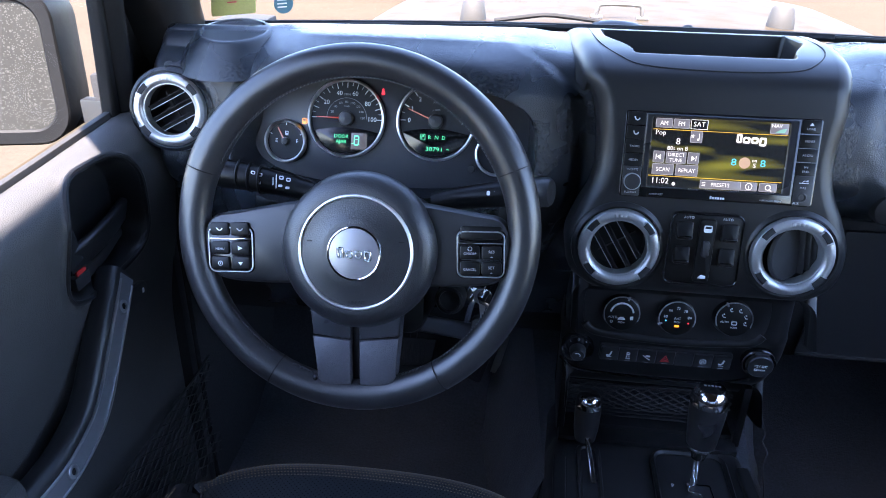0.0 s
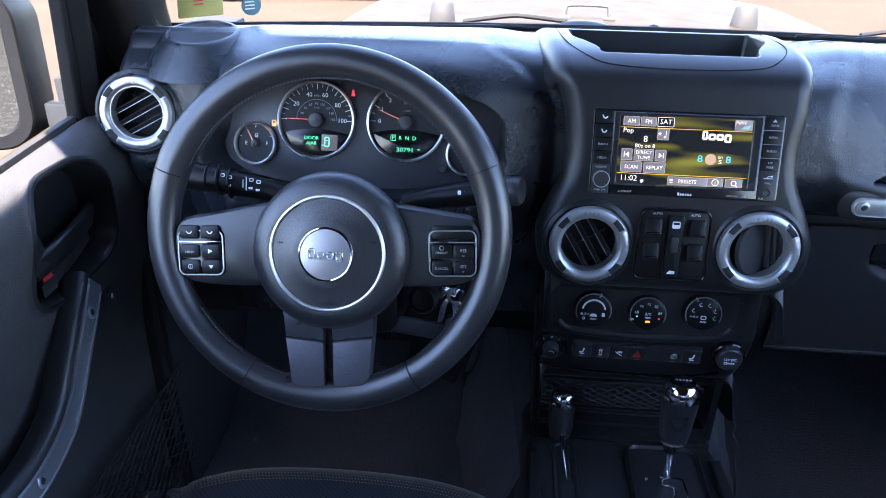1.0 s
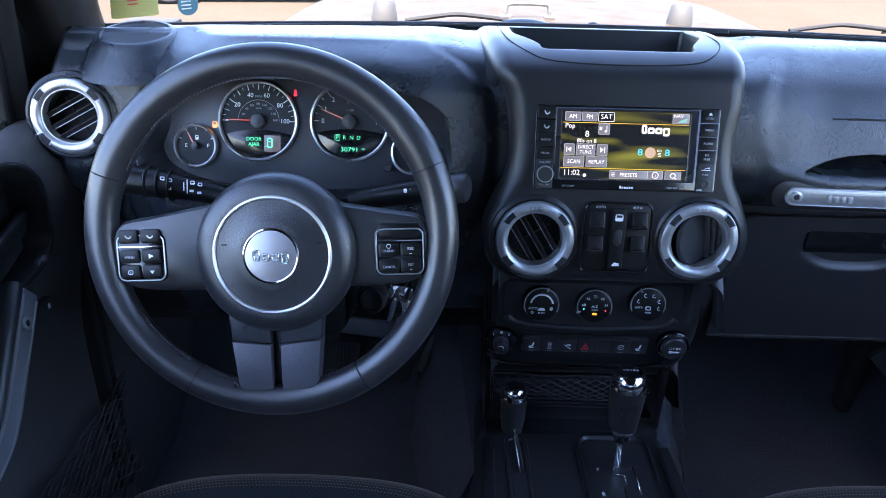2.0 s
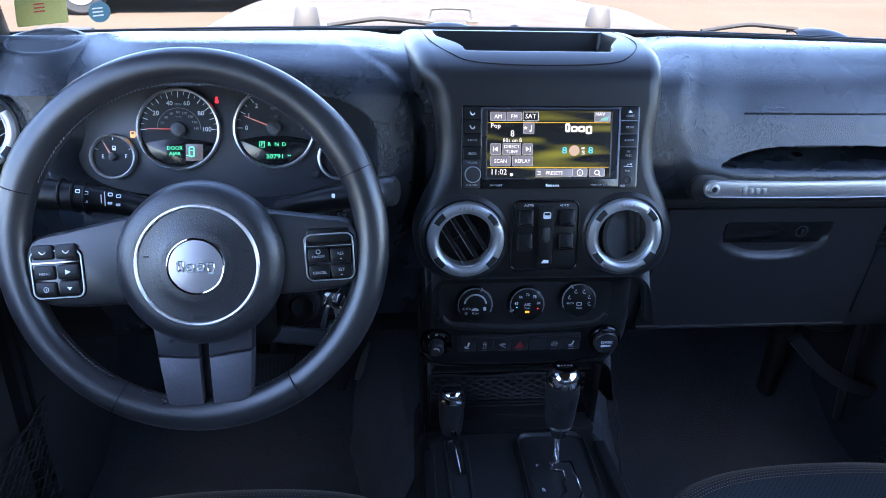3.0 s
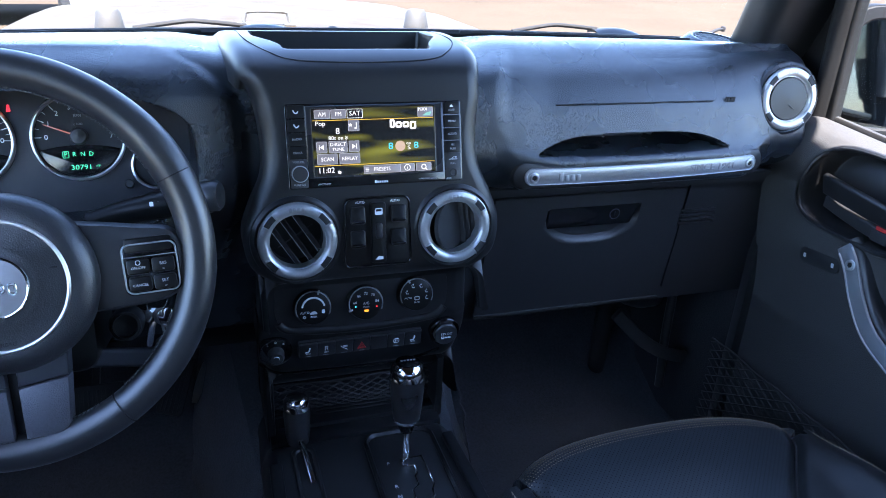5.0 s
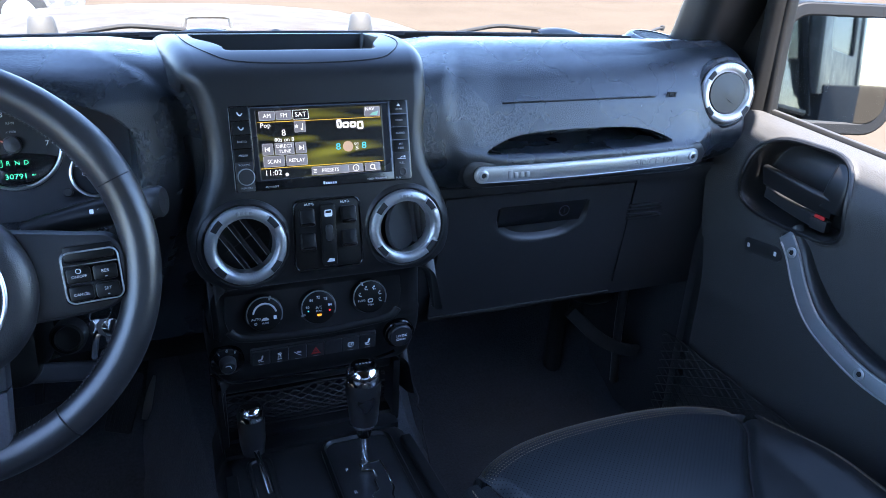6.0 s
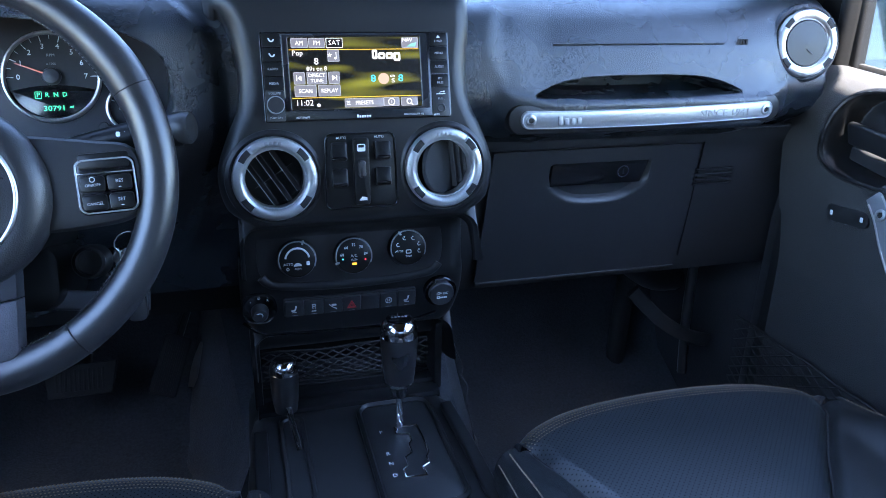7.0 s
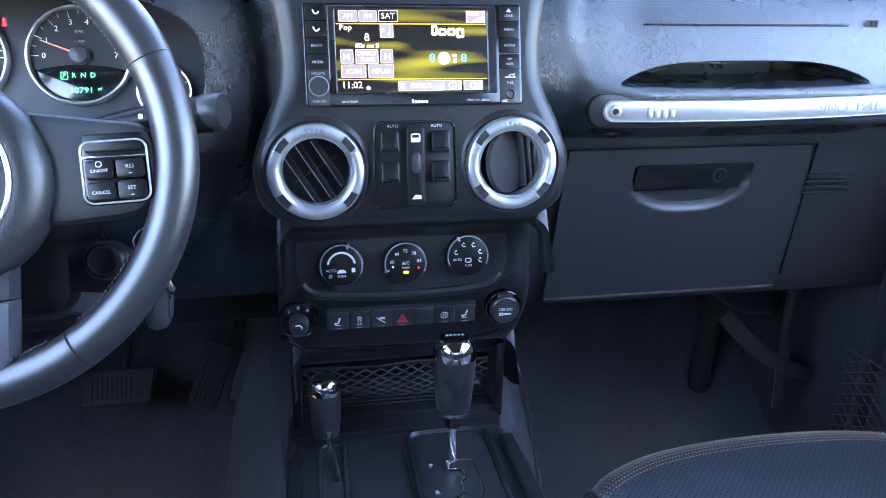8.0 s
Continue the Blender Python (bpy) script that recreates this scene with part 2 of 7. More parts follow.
def prism(pts, z0, z1, bevel=0.001, bm=None, dome=0.0):
    """A plate of that counter-clockwise outline from z0 to z1, with a rounded front edge."""
    bm = bm or bmesh.new()
    steps = [(0.0, z0), (0.0, z1 - bevel), (bevel * 0.3, z1 - bevel * 0.3), (bevel, z1)] if bevel else [(0.0, z0), (0.0, z1)]
    rows = []
    for d, z in steps:
        q = shrink(pts, d) if d else pts
        rows.append([bm.verts.new((x, y, z)) for x, y in q])
    n = len(pts)
    for a, b in zip(rows, rows[1:]):
        for j in range(n):
            k = (j + 1) % n
            bm.faces.new((a[j], a[k], b[k], b[j]))
    bm.faces.new(rows[-1])
    bm.faces.new(rows[0][::-1])
    return bm


def frame_prism(outer, inner, z0, z1, bevel=0.0008, bm=None):
    """A flat frame between two outlines with the same number of points."""
    bm = bm or bmesh.new()
    loops = [(outer, z0), (outer, z1 - bevel), (shrink(outer, bevel), z1), (shrink(inner, -bevel), z1), (inner, z1 - bevel), (inner, z0)]
    rows = [[bm.verts.new((x, y, z)) for x, y in q] for q, z in loops]
    n = len(outer)
    for a, b in zip(rows, rows[1:] + rows[:1]):
        for j in range(n):
            k = (j + 1) % n
            bm.faces.new((a[j], a[k], b[k], b[j]))
    return bm


def box(size, at=(0, 0, 0), bevel=0.0, bm=None, turn=None):
    bm = bm or bmesh.new()
    geo = bmesh.ops.create_cube(bm, size=1.0)["verts"]
    m = Matrix.Translation(at) @ (turn or Matrix()) @ Matrix.Diagonal((*size, 1))
    bmesh.ops.transform(bm, matrix=m, verts=geo)
    if bevel:
        es = {e for v in geo for e in v.link_edges}
        bmesh.ops.bevel(bm, geom=list(es), offset=bevel, segments=2, affect="EDGES", profile=0.6)
    return bm


def spline(ctrl, n):
    """Catmull-Rom through the control points, n points evenly spread along it."""
    c = np.array(ctrl, float)
    c = np.vstack([2 * c[0] - c[1], c, 2 * c[-1] - c[-2]])
    pts = []
    for i in range(1, len(c) - 2):
        for s in np.linspace(0, 1, 24, endpoint=False):
            a, b, d, e = c[i - 1:i + 3]
            pts.append(0.5 * (2 * b + (d - a) * s + (2 * a - 5 * b + 4 * d - e) * s ** 2 + (3 * b - a - 3 * d + e) * s ** 3))
    pts.append(c[-2])
    pts = np.array(pts)
    dist = np.concatenate([[0], np.cumsum(np.linalg.norm(np.diff(pts, axis=0), axis=1))])
    at = np.linspace(0, dist[-1], n)
    return np.stack([np.interp(at, dist, pts[:, k]) for k in range(pts.shape[1])], 1)


def sweep(path, section, bm=None, close=False, cap=True, up=(0, 0, 1), scale=None):
    """Carry a 2D section along a path; section x lies across, section y along `up`."""
    bm = bm or bmesh.new()
    P = [Vector(p) for p in path]
    rows = []
    for i, p in enumerate(P):
        if close:
            t = (P[(i + 1) % len(P)] - P[i - 1]).normalized()
        else:
            t = (P[min(i + 1, len(P) - 1)] - P[max(i - 1, 0)]).normalized()
        x = t.cross(Vector(up))
        x = x.normalized() if x.length > 1e-6 else Vector((1, 0, 0))
        y = x.cross(t)
        k = scale[i] if scale else 1.0
        rows.append([p + x * (a * k) + y * (b * k) for a, b in section])
    if close:
        rows.append(rows[0])
        bm, vs = grid(rows, bm, True)
        bmesh.ops.remove_doubles(bm, verts=bm.verts, dist=1e-7)
    else:
        bm, vs = grid(rows, bm, True)
        if cap:
            bm.faces.new(vs[0][::-1])
            bm.faces.new(vs[-1])
    return bm


def tube(path, r, n=10, bm=None, close=False, up=(0, 0, 1), scale=None):
    return sweep(path, circle(r, n), bm, close, up=up, scale=scale)


def torus(R, r, z=0.0, n=64, k=12, bm=None, a0=0.0, a1=360.0):
    full = abs(a1 - a0 - 360) < 1e-6
    angs = [radians(a0 + (a1 - a0) * i / n) for i in range(n if full else n + 1)]
    rows = [[((R + r * math.cos(t)) * math.cos(a), (R + r * math.cos(t)) * math.sin(a), z + r * math.sin(t)) for t in [2 * math.pi * j / k for j in range(k)]] for a in angs]
    if full:
        rows.append(rows[0])
    bm, vs = grid(rows, bm, True)
    if full:
        bmesh.ops.remove_doubles(bm, verts=bm.verts, dist=1e-7)
    else:
        bm.faces.new(vs[0][::-1])
        bm.faces.new(vs[-1])
    return bm


def text(body, size, mat, parent, at, name="lettering", align="CENTER", depth=0.0002, squeeze=1.0):
    cu = bpy.data.curves.new(name, "FONT")
    cu.body, cu.size, cu.align_x, cu.align_y, cu.extrude = body, size, align, "CENTER", depth
    cu.resolution_u = 2
    tmp = bpy.data.objects.new(name, cu)
    scene.collection.objects.link(tmp)
    me = bpy.data.meshes.new_from_object(tmp.evaluated_get(bpy.context.evaluated_depsgraph_get()))
    bpy.data.objects.remove(tmp)
    bpy.data.curves.remove(cu)
    me.materials.clear()
    me.materials.append(mat)
    ob = new(name, me)
    ob.parent = parent
    ob.matrix_basis = (at if isinstance(at, Matrix) else Matrix.Translation(at)) @ Matrix.Diagonal((squeeze, 1, 1, 1))
    return ob


def smooth01(a, b, x):
    t = min(1.0, max(0.0, (x - a) / (b - a)))
    return t * t * (3 - 2 * t)
M_INSERT = material("insert_plastic", (0.090, 0.088, 0.100), 0.45, metal=0.4, grain=0.6, grain_size=0.0012, spread=0.15)
M_DIAL = material("dial_face", (0.020, 0.021, 0.023), 0.6, spec=0.25, spread=0.08)
M_PLATE = material("cluster_plate", (0.032, 0.032, 0.036), 0.45, spec=0.45, grain=0.1, grain_size=0.0008, spread=0.1)
M_NEEDLE = glow("needle_red", (0.9, 0.08, 0.04), 0.35)
M_NEEDLE2 = glow("needle_pink", (0.95, 0.35, 0.28), 0.30)
M_GREEN = glow("display_green", (0.1, 1.0, 0.55), 1.0)
M_AMBER = glow("amber_lamp", (1.0, 0.35, 0.03), 1.2)
M_REDGLOW = glow("red_lamp", (1.0, 0.03, 0.05), 1.2)
# Glow that stands in for a pale reflection on the trip display.
M_REFLECTION = glow("reflection_glow", (0.35, 0.38, 0.45), 0.25)
M_TOUCH = glow("touch_key", (0.32, 0.33, 0.38), 0.52)
M_TOUCHEDGE = glow("touch_key_edge", (0.75, 0.77, 0.85), 0.6)
M_SCREENWHITE = glow("screen_white", (1.0, 1.0, 1.0), 1.0)
M_SCREENGOLD = glow("screen_gold", (1.0, 0.62, 0.08), 0.8)
M_SCREENTEAL = glow("screen_teal", (0.3, 0.7, 0.6), 0.7)
M_SCREENCYAN = glow("screen_cyan", (0.08, 0.75, 1.0), 0.9)
M_SCREENTAN = glow("screen_tan", (0.75, 0.55, 0.4), 0.7)
M_REDPRINT = material("hazard_red", (0.5, 0.03, 0.03), 0.5, spread=0.1)
M_BEZEL = material("screen_bezel", (0.016, 0.016, 0.018), 0.25, metal=0.2, spread=0.06)


def screen_material():
    """Dark screen with soft olive streaks of a moving landscape picture."""
    m = glow("screen_picture", (0.3, 0.3, 0.02), 0.5)
    nt = m.node_tree
    p = nt.nodes["Principled BSDF"]
    co = nt.nodes.new("ShaderNodeTexCoord")
    mp = nt.nodes.new("ShaderNodeMapping")
    mp.inputs["Scale"].default_value = (9, 60, 1)
    mp.inputs["Location"].default_value = (1.3, 0.42, 0)
    nz = nt.nodes.new("ShaderNodeTexNoise")
    nz.inputs["Scale"].default_value = 1.0
    nz.inputs["Detail"].default_value = 1.0
    rp = nt.nodes.new("ShaderNodeValToRGB")
    rp.color_ramp.elements[0].position, rp.color_ramp.elements[0].color = 0.50, (0.006, 0.006, 0.004, 1)
    rp.color_ramp.elements[1].position, rp.color_ramp.elements[1].color = 0.74, (0.36, 0.36, 0.035, 1)
    nt.links.new(co.outputs["Object"], mp.inputs[0])
    nt.links.new(mp.outputs[0], nz.inputs["Vector"])
    nt.links.new(nz.outputs["Fac"], rp.inputs[0])
    nt.links.new(rp.outputs[0], p.inputs["Emission Color"])
    return m


M_SCREEN = screen_material()


def perforated(base):
    """Leather with a regular field of small punched holes, 6 mm apart."""
    m = base.copy()
    m.name = "perforated_leather"
    nt = m.node_tree
    p = nt.nodes["Principled BSDF"]
    co = nt.nodes.new("ShaderNodeTexCoord")
    mp = nt.nodes.new("ShaderNodeMapping")
    mp.inputs["Scale"].default_value = (1, 1, 0)
    mp.inputs["Rotation"].default_value = (0, 0, radians(45))
    v = nt.nodes.new("ShaderNodeTexVoronoi")
    v.voronoi_dimensions = "2D"
    v.inputs["Scale"].default_value = 1 / 0.0050
    v.inputs["Randomness"].default_value = 0.0
    hole = nt.nodes.new("ShaderNodeMapRange")
    hole.inputs["From Min"].default_value, hole.inputs["From Max"].default_value = 0.12, 0.20
    hole.inputs["To Min"].default_value, hole.inputs["To Max"].default_value = 0.30, 1.0
    nt.links.new(co.outputs["Object"], mp.inputs[0])
    nt.links.new(mp.outputs[0], v.inputs["Vector"])
    nt.links.new(v.outputs["Distance"], hole.inputs["Value"])
    src = p.inputs["Base Color"].links[0].from_socket
    mul = nt.nodes.new("ShaderNodeVectorMath")
    mul.operation = "SCALE"
    nt.links.new(src, mul.inputs[0])
    nt.links.new(hole.outputs[0], mul.inputs["Scale"])
    nt.links.new(mul.outputs[0], p.inputs["Base Color"])
    sp = nt.nodes.new("ShaderNodeMath")
    sp.operation = "MULTIPLY"
    sp.inputs[1].default_value = 0.5
    nt.links.new(hole.outputs[0], sp.inputs[0])
    nt.links.new(sp.outputs[0], p.inputs["Specular IOR Level"])
    return m


M_SEATPERF = perforated(M_SEAT)
M_NET = material("net_cord", (0.026, 0.025, 0.025), 0.7, spread=0.15)
M_STICKER = material("yellow_sticker", (0.36, 0.31, 0.07), 0.5, spread=0.1)
M_STICKERW = material("white_sticker", (0.7, 0.66, 0.55), 0.5, spread=0.1)
M_TEAL = material("teal_sticker", (0.05, 0.13, 0.14), 0.5, spread=0.1)
M_CHANNEL = material("window_channel", (0.008, 0.008, 0.008), 0.7, spec=0.2, spread=0.2)
M_SEAL = material("grey_seal", (0.035, 0.033, 0.031), 0.6, spread=0.15)
M_CARDARK = material("dark_car_paint", (0.03, 0.035, 0.045), 0.25, coat=0.6, spread=0.05)
M_CARLIGHT = material("pale_car_paint", (0.10, 0.10, 0.10), 0.3, coat=0.5, spread=0.05)
M_WALL = material("pale_building_wall", (0.45, 0.42, 0.38), 0.85, grain=0.3, grain_size=0.02, spread=0.1, stain_size=1.0)
M_DARKGLASS = material("dark_glass", (0.01, 0.012, 0.015), 0.06, spread=0.05)
M_RING = material("gauge_ring", (0.85, 0.85, 0.85), 0.36, metal=1.0, spread=0.03, rough_spread=0.03)
M_RAIL = material("rail_silver", (0.26, 0.27, 0.285), 0.4, metal=0.6, grain=0.05, grain_size=0.0006, spread=0.06)


# ---- the outside: ground, hood ----
def outside():
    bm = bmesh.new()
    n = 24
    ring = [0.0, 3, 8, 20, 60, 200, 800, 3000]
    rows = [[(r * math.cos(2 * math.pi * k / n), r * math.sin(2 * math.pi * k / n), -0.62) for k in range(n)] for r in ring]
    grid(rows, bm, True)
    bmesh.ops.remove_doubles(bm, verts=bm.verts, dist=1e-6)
    tagged(part("ground", bm, M_GROUND, None), "pale parking lot ground, toned dark for the exposure", "ground", kind="structure")

    hood = thing("hood", Matrix.Translation((0, 1.36, 0.803)), "sunlit champagne painted engine hood ahead of the windshield", "hood")
    rows = []
    for i in range(31):
        v = i / 30
        y = v * 0.80
        half = 0.545 - 0.06 * v
        row = []
        for j in range(41):
            u = -1 + 2 * j / 40
            x = half * u
            z = 0.0 - 0.030 * u * u - 0.25 * max(0.0, abs(u) - 0.90) ** 1.2 - 0.10 * max(0.0, v - 0.72) ** 1.6
            z += 0.006 * smooth01(0.40, 0.34, abs(x)) * smooth01(0.10, 0.22, v)
            row.append((x - 0.052, y, z))
        rows.append(row)
    bm, _ = grid(rows)
    thicken(bm, 0.012)
    part("panel", bm, M_PAINT, hood)
    bumper = lathe([(0.024, -0.012), (0.024, 0.0), (0.023, 0.006), (0.020, 0.026), (0.016, 0.031), (0.0, 0.033)], 24)
    a = part("bumper_stop", bumper, M_STOP, hood, "rubber windshield bump stop, greyed for glare", m=Matrix.Translation((0.218, 0.225, 0.004)))
    again(a, Matrix.Translation((-0.334, 0.190, 0.002)))
    p = spline([(-0.06, 0, 0), (-0.057, 0, 0.02), (-0.045, 0, 0.032), (0.045, 0, 0.032), (0.057, 0, 0.02), (0.06, 0, 0)], 30)
    bm = tube(p, 0.005, 8, up=(0, 1, 0))
    box((0.03, 0.03, 0.006), (-0.06, 0, 0), 0.002, bm)
    box((0.03, 0.03, 0.006), (0.06, 0, 0), 0.002, bm)
    # Paler paint than the hood, painted light for the loop's shaded faces.
    part("tie_loop", bm, M_CARLIGHT, hood, "painted metal tie-down loop", m=Matrix.Translation((-0.070, 0.205, 0.008)) @ Matrix.Scale(0.68, 4))


# ---- body shell: floor, firewall, roof, pillars ----
def shell():
    bm, _ = grid([[(-0.8, -1.4, 0.0), (0.8, -1.4, 0.0)], [(-0.8, 1.3, 0.0), (0.8, 1.3, 0.0)], [(-0.8, 1.42, 0.06), (0.8, 1.42, 0.06)], [(-0.8, 1.56, 0.32), (0.8, 1.56, 0.32)], [(-0.8, 1.60, 0.69), (0.8, 1.60, 0.69)]])
    thicken(bm, 0.02)
    tagged(part("floor", bm, M_CARPET, None), "dark carpeted cabin floor and sloping toe board", "floor", kind="structure")
    # roof
    rows = []
    for i in range(49):
        v = i / 48
        y = 1.0 - 2.40 * v
        left = -0.766 - 0.07 * smooth01(0.60, 0.70, y)      # unseen roof edge, flared at the front to shade the driver's vent
        # pulled in to sun the passenger ledge, wider in front to shade the vent
        right = 0.648 + 0.036 * smooth01(0.64, 0.70, y)
        rows.append([(x, y, 1.44 + 0.03 * math.sin(math.pi * min(1, v * 1.2 + 0.1)) - 0.09 * (x / 0.74) ** 4) for x in np.linspace(left, right, 15)])
    bm, _ = grid(rows)
    thicken(bm, -0.04)
    tagged(part("ceiling", bm, M_DARK, None), "dark hardtop roof lining over the cabin", "ceiling", kind="structure")
    bm, _ = grid([[(x, base_y(x) - 0.03, 0.815) for x in np.linspace(-0.8, 0.8, 17)], [(x, base_y(x) + 0.03, 0.806) for x in np.linspace(-0.8, 0.8, 17)], [(x, 1.41, 0.775) for x in np.linspace(-0.8, 0.8, 17)], [(x, 1.64, 0.72) for x in np.linspace(-0.8, 0.8, 17)]])
    thicken(bm, 0.015)
    tagged(part("cowl", bm, M_BLACK, None), "black plastic cowl under the windshield", "trim", kind="structure")
    nozzle = lathe([(0.0095, -0.02), (0.0095, 0.0), (0.0085, 0.004), (0.005, 0.007), (0.0, 0.008)], 20)
    tagged(part("washer_nozzle", nozzle, M_SEAL, None, m=Matrix.Translation((0.008, 1.325, 0.836))), "small grey washer nozzle on the cowl", "nozzle")
    # rear wall and rear sides under the glass line
    for nm, size, at in (("wall_rear", (1.5, 0.05, 0.80), (0, -1.42, 0.38)), ("wall_left", (0.05, 1.30, 0.78), (-0.77, -0.77, 0.38)), ("wall_right", (0.05, 1.30, 0.78), (0.77, -0.77, 0.38)),
                         ("wall_cowl_left", (0.10, 0.52, 0.80), (-0.79, 1.38, 0.38)), ("wall_cowl_right", (0.10, 0.52, 0.80), (0.79, 1.38, 0.38))):
        tagged(part(nm, box(size, at, 0.006), M_SIDETRIM, None), "trimmed body side of the cabin, toned dark for shade", "wall", kind="structure")
    # unseen rear quarters and end, added to cut light from behind, with tinted panes
    for s, nm in ((-1, "left"), (1, "right")):
        q = thing("rear_block_side_" + nm, Matrix(), "unseen rear quarter with a tinted pane, added to cut light", "wall", kind="structure")
        lean = Matrix.Translation((s * 0.742, 0, 1.08)) @ pose(0, 0, 0, 0, -4 * s, 0) @ Matrix(((0, 0, 1, 0), (1, 0, 0, 0), (0, 1, 0, 0), (0, 0, 0, 1)))
        hole = [(x - 0.74, z + 0.01) for x, z in rrect(0.84, 0.40, 0.05, 5)]
        part("quarter", frame_prism([(x - 0.76, z + 0.015) for x, z in rrect(1.30, 0.70, 0.02, 5)], hole, -0.015, 0.015, 0.003), M_BLACK, q, m=lean)
        part("tinted_pane", prism(hole, -0.004, 0.004, 0.0), M_TINT, q, m=lean).visible_shadow = False
    q = thing("rear_block_end", Matrix(), "unseen rear end with a tinted pane, added to cut light", "wall", kind="structure")
    back = Matrix.Translation((0, -1.42, 1.09)) @ pose(0, 0, 0, 90, 0, 0)
    part("surround", frame_prism(rrect(1.46, 0.70, 0.02, 5), rrect(1.10, 0.42, 0.05, 5), -0.015, 0.015, 0.003), M_BLACK, q, m=back)
    part("tinted_pane", prism(rrect(1.10, 0.42, 0.05, 5), -0.004, 0.004, 0.0), M_TINT, q, m=back).visible_shadow = False
    for s, nm in ((-1, "left"), (1, "right")):
        for y0, y1, k in ((-0.02, -0.16, "b"), (-1.33, -1.44, "c")):
            bm = sweep([(s * 0.765, y0 - 0.06, 0.74), (s * 0.745, y0 - 0.06, 1.1), (s * 0.695, y0 - 0.06, 1.42)], rrect(0.05, 0.13, 0.012), up=(0, 1, 0))
            tagged(part("pillar_" + k + "_" + nm, bm, M_BLACK, None), "black trimmed roof pillar", "pillar", kind="structure")
        # windshield pillar
        wide = 0.0 if s < 0 else 0.036
        path = [(s * 0.765, 1.235, 0.76), (s * 0.75, 1.17, 0.86), (s * 0.738, 1.115, 1.0), (s * 0.72, 1.05, 1.2), (s * 0.70, 0.98, 1.44)]
        bm = sweep(spline([(x - 0.5 * wide, y, z) for x, y, z in path], 14), rrect(0.12 + wide, 0.085, 0.03), up=(0, 1, 0))
        tagged(part("pillar_a_" + nm, bm, M_PILLAR, None), "black windshield pillar trim", "pillar", kind="structure")
    bm = sweep([(-0.70, 0.99, 1.40), (0, 1.01, 1.42), (0.70, 0.99, 1.40)], rrect(0.07, 0.08, 0.02))
    tagged(part("windshield_header", bm, M_BLACK, None), "black windshield header rail", "trim", kind="structure")
    # windshield glass
    rows = []
    for i in range(9):
        v = i / 8
        rows.append([(x * (0.735 - 0.04 * v), base_y(x * 0.735) * (1 - v) + (1.025 - 0.02 * x * x) * v + 0.012, 0.835 + 0.575 * v) for x in np.linspace(-1, 1, 17)])
    bm, _ = grid(rows)
    ws = part("windshield_glass", bm, M_GLASS, None)
    ws.visible_shadow = False
    tagged(ws, "clear curved windshield glass", "window", kind="structure")


def base_y(x):
    """Where the windshield meets the dashboard."""
    return 1.305 - 0.2 * x * x


# ---- dashboard ----
HOOD_P = [(1.29, .838), (1.22, .850), (1.15, .8545), (1.103, .8540), (1.086, .8495), (1.050, .834), (1.031, .805), (1.023, .77), (1.012, .72), (1.004, .672), (1.003, .645), (1.016, .60), (1.05, .55), (1.10, .49), (1.14, .42)]
FLANK_P = [(1.29, .838), (1.23, .849), (1.18, .853), (1.13, .8510), (1.094, .8465), (1.074, .832), (1.062, .80), (1.056, .75), (1.051, .705), (1.048, .665), (1.050, .625), (1.058, .575), (1.078, .52), (1.11, .47), (1.14, .42)]
GRAB_P = [(1.30, .835), (1.23, .846), (1.17, .849), (1.12, .841), (1.074, .818), (1.047, .785), (1.034, .757), (1.025, .735), (1.016, .718), (1.008, .708), (1.010, .69), (1.012, .672), (1.04, .662), (1.095, .640)]
PLAIN_P = [(1.30, .835), (1.23, .847), (1.17, .851), (1.12, .847), (1.060, .830), (1.036, .79), (1.027, .76), (1.023, .74), (1.020, .722), (1.022, .705), (1.030, .69), (1.045, .675), (1.065, .66), (1.095, .640)]
CLUSTER_AT = (-0.405, 1.105, 0.728)


def dash_sheet(x0, x1, cols, nrow, mixer, carve, bulge, plain):
    rows = []
    bulge, plain = spline(bulge, nrow), spline(plain, nrow)
    for x in np.linspace(x0, x1, cols):
        out = []
        for (ya, za), (yb, zb) in zip(bulge, plain):
            k = mixer(x, zb)
            y, z = ya * k + yb * (1 - k), za * k + zb * (1 - k)
            if y > 1.1:
                y = y - 0.2 * x * x * min(1.0, (y - 1.1) / 0.19)
            z -= 0.007 * smooth01(0.24, 0.16, abs(x)) * smooth01(0.78, 0.84, z)
            y += 0.026 * smooth01(0.47, 0.58, abs(x)) * (1 - k) * smooth01(1.16, 1.10, y)
            y = carve(x, y, z) + 0.06 * smooth01(0.706, 0.745, abs(x)) * smooth01(1.25, 1.15, y)
            z -= 0.02 * smooth01(0.712, 0.745, abs(x)) * smooth01(0.78, 0.84, z)
            out.append((x, y, z))
        rows.append(out)
    bm, _ = grid(rows)
    thicken(bm, 0.006)
    return bm


def vent_pod(x, y, z, vx, vz, front):
    """The pad swells into a round collar at the outer vent, with a well inside it."""
    d = math.hypot(x - vx, z - vz)
    cx = vx - math.copysign(0.035, vx) * smooth01(vz, 0.845, z)
    k = smooth01(0.130, 0.064, math.hypot(x - cx, (z - vz) * (0.55 if z > vz else 1.0))) * smooth01(1.20, 1.12, y)
    y = min(y, y * (1 - k) + (front + (z - vz) * 0.15 + 0.05 * smooth01(0.80, 0.853, z)) * k)
    return y + 0.07 * smooth01(0.049, 0.045, d)


HEIGHTS = [0.50, 0.58, 0.633, 0.676, 0.736, 0.779, 0.797, 0.818, 0.835, 0.849, 0.860]


